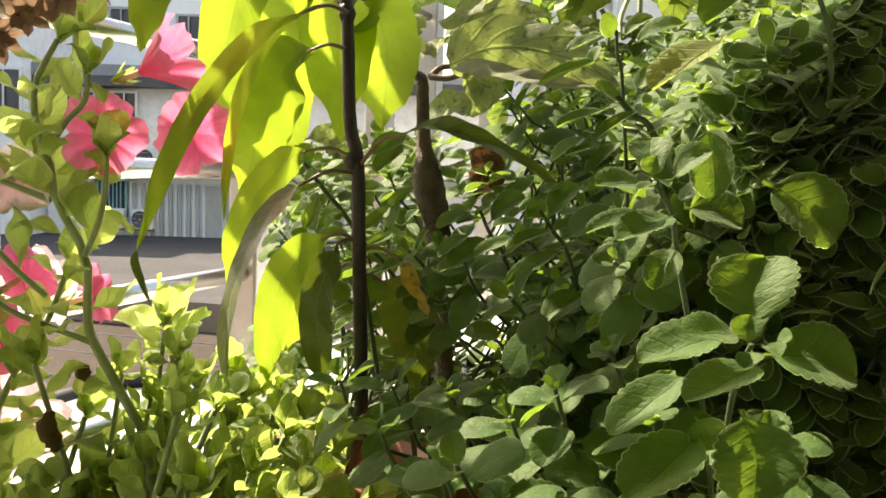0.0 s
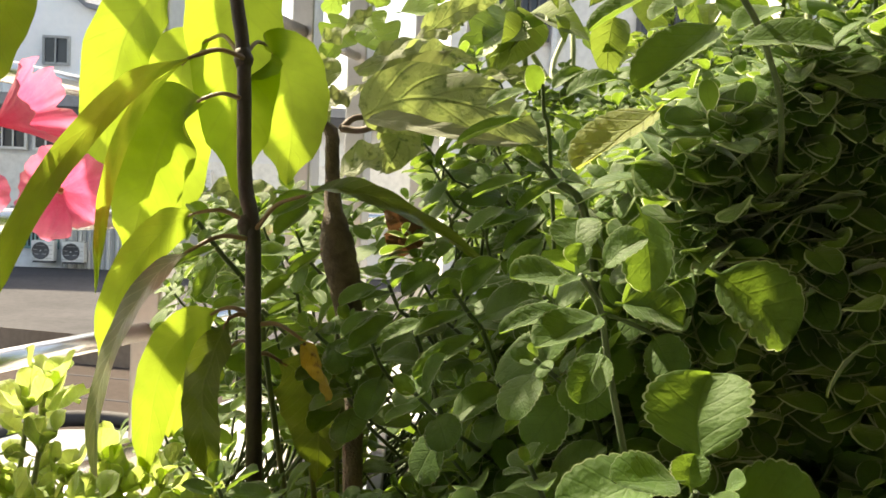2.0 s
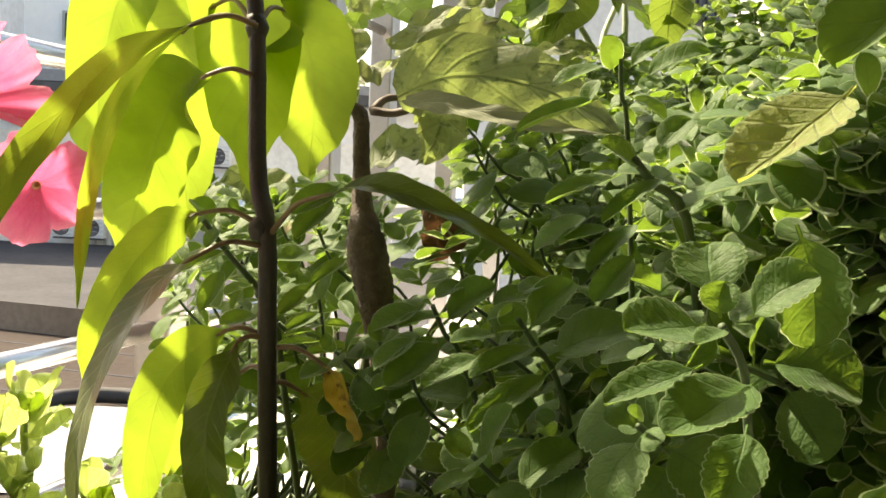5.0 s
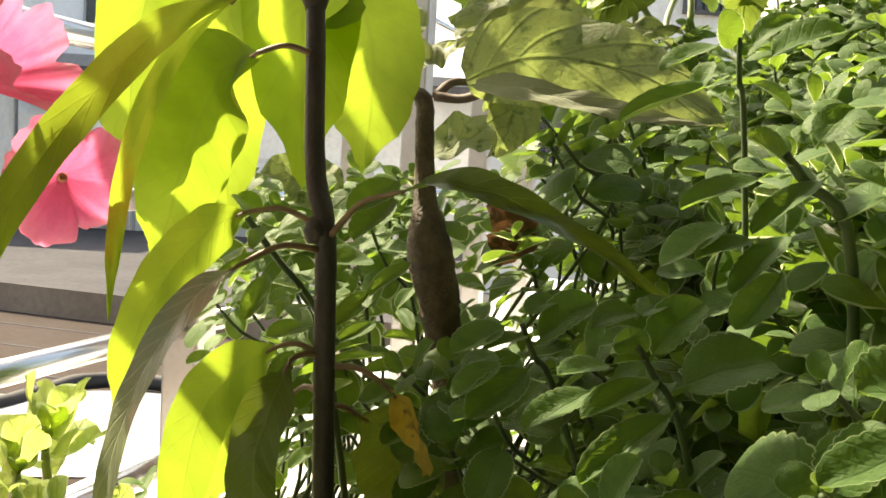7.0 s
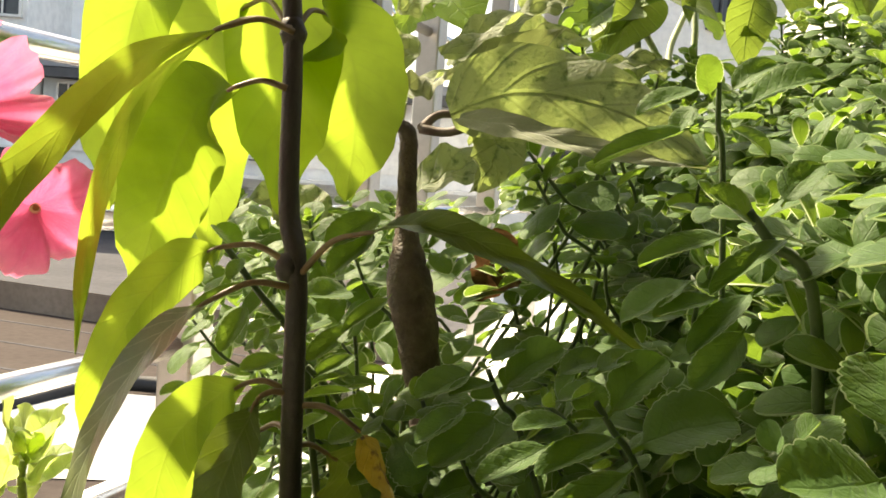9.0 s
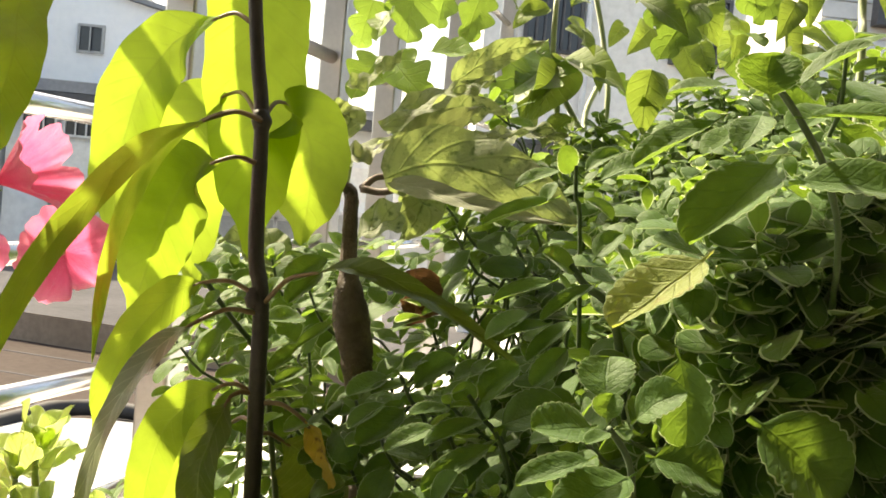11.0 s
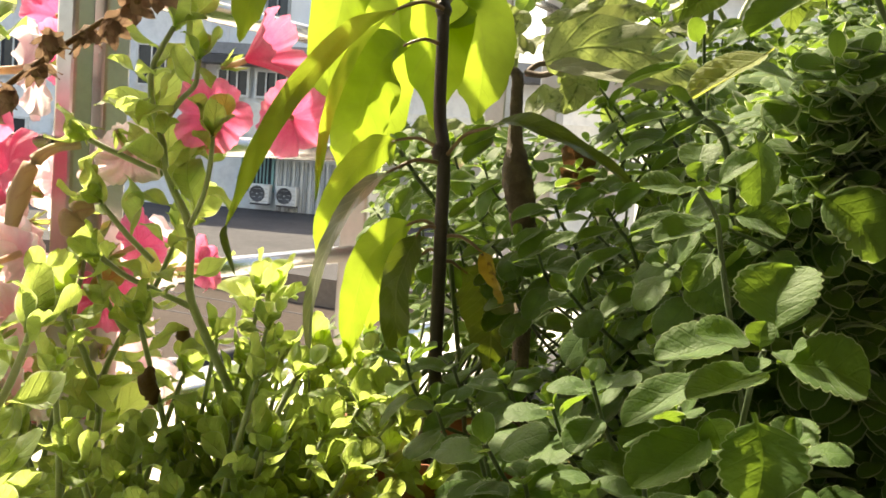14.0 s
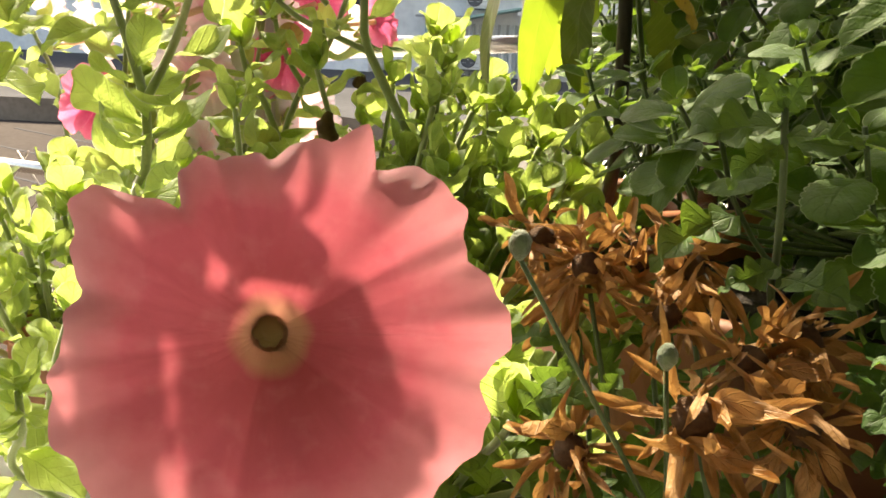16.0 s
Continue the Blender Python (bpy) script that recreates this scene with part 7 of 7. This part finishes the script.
# tall pale blue house with a sloping gable
blue = thing("blue_house", "tall pale blue house with small square windows and sloping roof", "house", at=(-11, 30, PLAT))
BI = Matrix.Translation((11, -30, -PLAT))


def under(root, inv):
    """Keep parts built in world places right under a moved root."""
    for o in root.children:
        o.matrix_basis = inv @ o.matrix_basis


poly_prism("wall", [(-30, -0.85), (-6.5, -0.85), (-6.5, 6.1), (-9.6, 6.78), (-13.0, 9.5), (-30, 9.5)], 30, 40, PALEBLUE, blue)
poly_prism("roof", [(-6.3, 6.08), (-6.3, 6.22), (-9.6, 6.92), (-13.0, 9.66), (-30, 9.66), (-30, 9.53), (-13.05, 9.53), (-9.65, 6.80)], 29.7, 40.2, ROOFTIN, blue)
for x, z in ((-10.53, 5.5), (-8.47, 5.33), (-12.7, 5.6), (-14.8, 5.7), (-16.9, 5.8), (-12.7, 7.8)):
    window(blue, x - 0.33, z - 0.36, x + 0.33, z + 0.36, 30, 1, SHUTTER)
under(blue, BI)

# low house with roof sheet, shutters, teal window
low = thing("low_house", "low grey house with stained walls, corrugated shutters and a roof sheet", "house", at=(-8, 28, PLAT))
LI = Matrix.Translation((8, -28, -PLAT))
at_mesh("wall", -12.0, 28, PLAT, 2.0, 29.6, 3.6, GREYWALL, low)
at_mesh("wall", -11.95, 27.9, 1.35, 2.0, 27.995, 2.3, WHITEWALL, low)
poly_prism("roof", [(-12.2, 3.62), (2.2, 3.62), (2.2, 3.85), (-12.2, 3.95)], 27.2, 29.8, ROOFTIN, low)
at_mesh("eave", -12.1, 27.2, 3.35, 2.1, 27.98, 3.6, DARKMETAL, low)
window(low, -11.5, 2.5, -10.6, 3.2, 27.9, 2)
window(low, -10.3, 2.5, -9.4, 3.2, 27.9, 2)
window(low, -7.2, 2.5, -6.2, 3.2, 27.9, 2)
window(low, -10.6, -0.25, -9.72, 0.72, 28, 7, TEAL)
at_mesh("window_roof", -10.8, 27.4, 0.80, -9.5, 27.98, 0.86, ROOFTIN, low)
poly_prism("awning", [(-9.7, 0.70), (-7.6, 1.10), (-7.6, 1.16), (-9.7, 0.76)], 27.0, 27.98, AWNING, low)
for k in range(16):
    x = -9.6 + k * 0.13
    at_mesh("shutter_rib", x, 27.93, PLAT, x + 0.07, 27.985, 0.66, SHUTTER if k % 2 else WHITEMETAL, low)
for k, (x0, x1) in enumerate(((-7.4, -6.9), (-6.8, -6.1), (-6.0, -5.2), (-5.1, -4.3), (-4.2, -3.4))):
    door = at_mesh("door", x0, 27.9, PLAT, x1, 27.97, 0.62, SHUTTER, low)
    for a, b in ((x0 - 0.06, x0), (x1, x1 + 0.06)):
        at_mesh("frame", a, 27.86, PLAT, b, 27.975, 0.7, WHITEMETAL, door)
    at_mesh("frame", x0 - 0.06, 27.86, 0.63, x1 + 0.06, 27.975, 0.7, WHITEMETAL, door)
at_mesh("canopy", -7.6, 27.0, 0.95, 2.0, 27.895, 1.05, WHITEMETAL, low)
under(low, LI)
for x, y, z in ((-10.25, 27.5, -0.63), (-9.42, 27.5, -0.64), (-9.3, 27.55, 1.1), (-6.0, 27.5, 1.5)):
    air_conditioner(x, y, z)
grey = thing("grey_house", "grey rendered house with windows and an air conditioner", "house", at=(-20, 27, PLAT))
at_mesh("wall", -34.0, 27, PLAT, -12.1, 34, 7.5, GREYWALL, grey)
for x in (-21.5, -18.4, -16.2, -13.6):
    for z in (0.2, 2.6, 4.9):
        window(grey, x, z, x + 1.3, z + 1.1, 27, 2)
under(grey, Matrix.Translation((20, -27, -PLAT)))
air_conditioner(-15.0, 26.6, 2.7)
air_conditioner(-17.0, 26.6, 0.4)

# white house with barred windows, and a boarded shed
white = thing("white_house", "off-white house with dark barred windows and pipes", "house", at=(4, 18, GROUND_Z))
at_mesh("wall", 0.75, 18, GROUND_Z, 16, 22, 9.0, WHITEWALL, white)
for x in (1.53, 4.2, 6.6, 9.0):
    for z in (1.6, 4.43, 7.0):
        window(white, x, z, x + 0.93, z + 1.1, 18, 5, DARKMETAL)
part("drainpipe", tube_mesh("drainpipe", [(2.62, 17.9, GROUND_Z), (2.62, 17.9, 4), (2.62, 17.9, 9.0)], 0.06, 0.06, 3, 10), WHITEMETAL, white)
under(white, Matrix.Translation((-4, -18, -GROUND_Z)))
shed = thing("boarded_shed", "shed clad in pale weathered horizontal boards", "shed", at=(5, 8, GROUND_Z))
at_mesh("wall", 3.05, 8, GROUND_Z, 8.0, 10, 4.2, WHITEWALL, shed)
for k in range(36):
    z = GROUND_Z + 0.14 * k
    at_mesh("board", 3.03, 7.975, z, 8.02, 7.995, z + 0.128, WHITEWALL if k % 3 else GREYWALL, shed)
window(shed, 3.5, 3.2, 4.4, 3.9, 7.97, 4, DARKMETAL)
under(shed, Matrix.Translation((-5, -8, -GROUND_Z)))

# seams in the yard paving
for k in range(7):
    y = 6.0 + 1.35 * k
    seam = tagged(part("paving_seam", box_mesh("paving_seam", -14, -0.03, GROUND_Z, 6, 0.03, GROUND_Z + 0.006), CONCRETE, m=Matrix.Translation((0, y, 0)) @ Matrix.Rotation(-0.30, 4, "Z")), "pale joint between yard paving slabs", "paving", kind="structure")

# a low grey sheet with a black rolled edge, standing in for a car
TARP = surface("grey_car_shape", (0.20, 0.21, 0.23), (0.28, 0.29, 0.31), 1.5, 0.45, relief=0.3, depth=0.01)
tarp_verts = []
for i in range(17):
    for j in range(17):
        u, v = i / 8 - 1, j / 8 - 1
        h = 0.16 * max(0, 1 - u * u) ** 0.5 * max(0, 1 - v * v) ** 0.5 + 0.02 * math.sin(5 * u + 3 * v)
        tarp_verts.append((-3.1 + 1.6 * u, 9.3 + 1.4 * v + 0.25 * u, GROUND_Z + 0.012 + max(0.0, h)))
tarp = tagged(part("tarpaulin", mesh_of("tarpaulin", tarp_verts, grid_faces(17, 17)), TARP), "low grey shape with a black roll on the yard, standing in for a car", "tarpaulin")
part("edge_roll", tube_mesh("edge_roll", [(-4.9, 8.7, GROUND_Z + 0.10), (-4.3, 9.35, GROUND_Z + 0.13), (-4.05, 10.1, GROUND_Z + 0.11), (-3.8, 10.7, GROUND_Z + 0.13), (-3.3, 10.95, GROUND_Z + 0.12), (-2.4, 10.8, GROUND_Z + 0.11)], 0.09, 0.09, 24, 12, 0.06, 3), RUBBER, tarp)
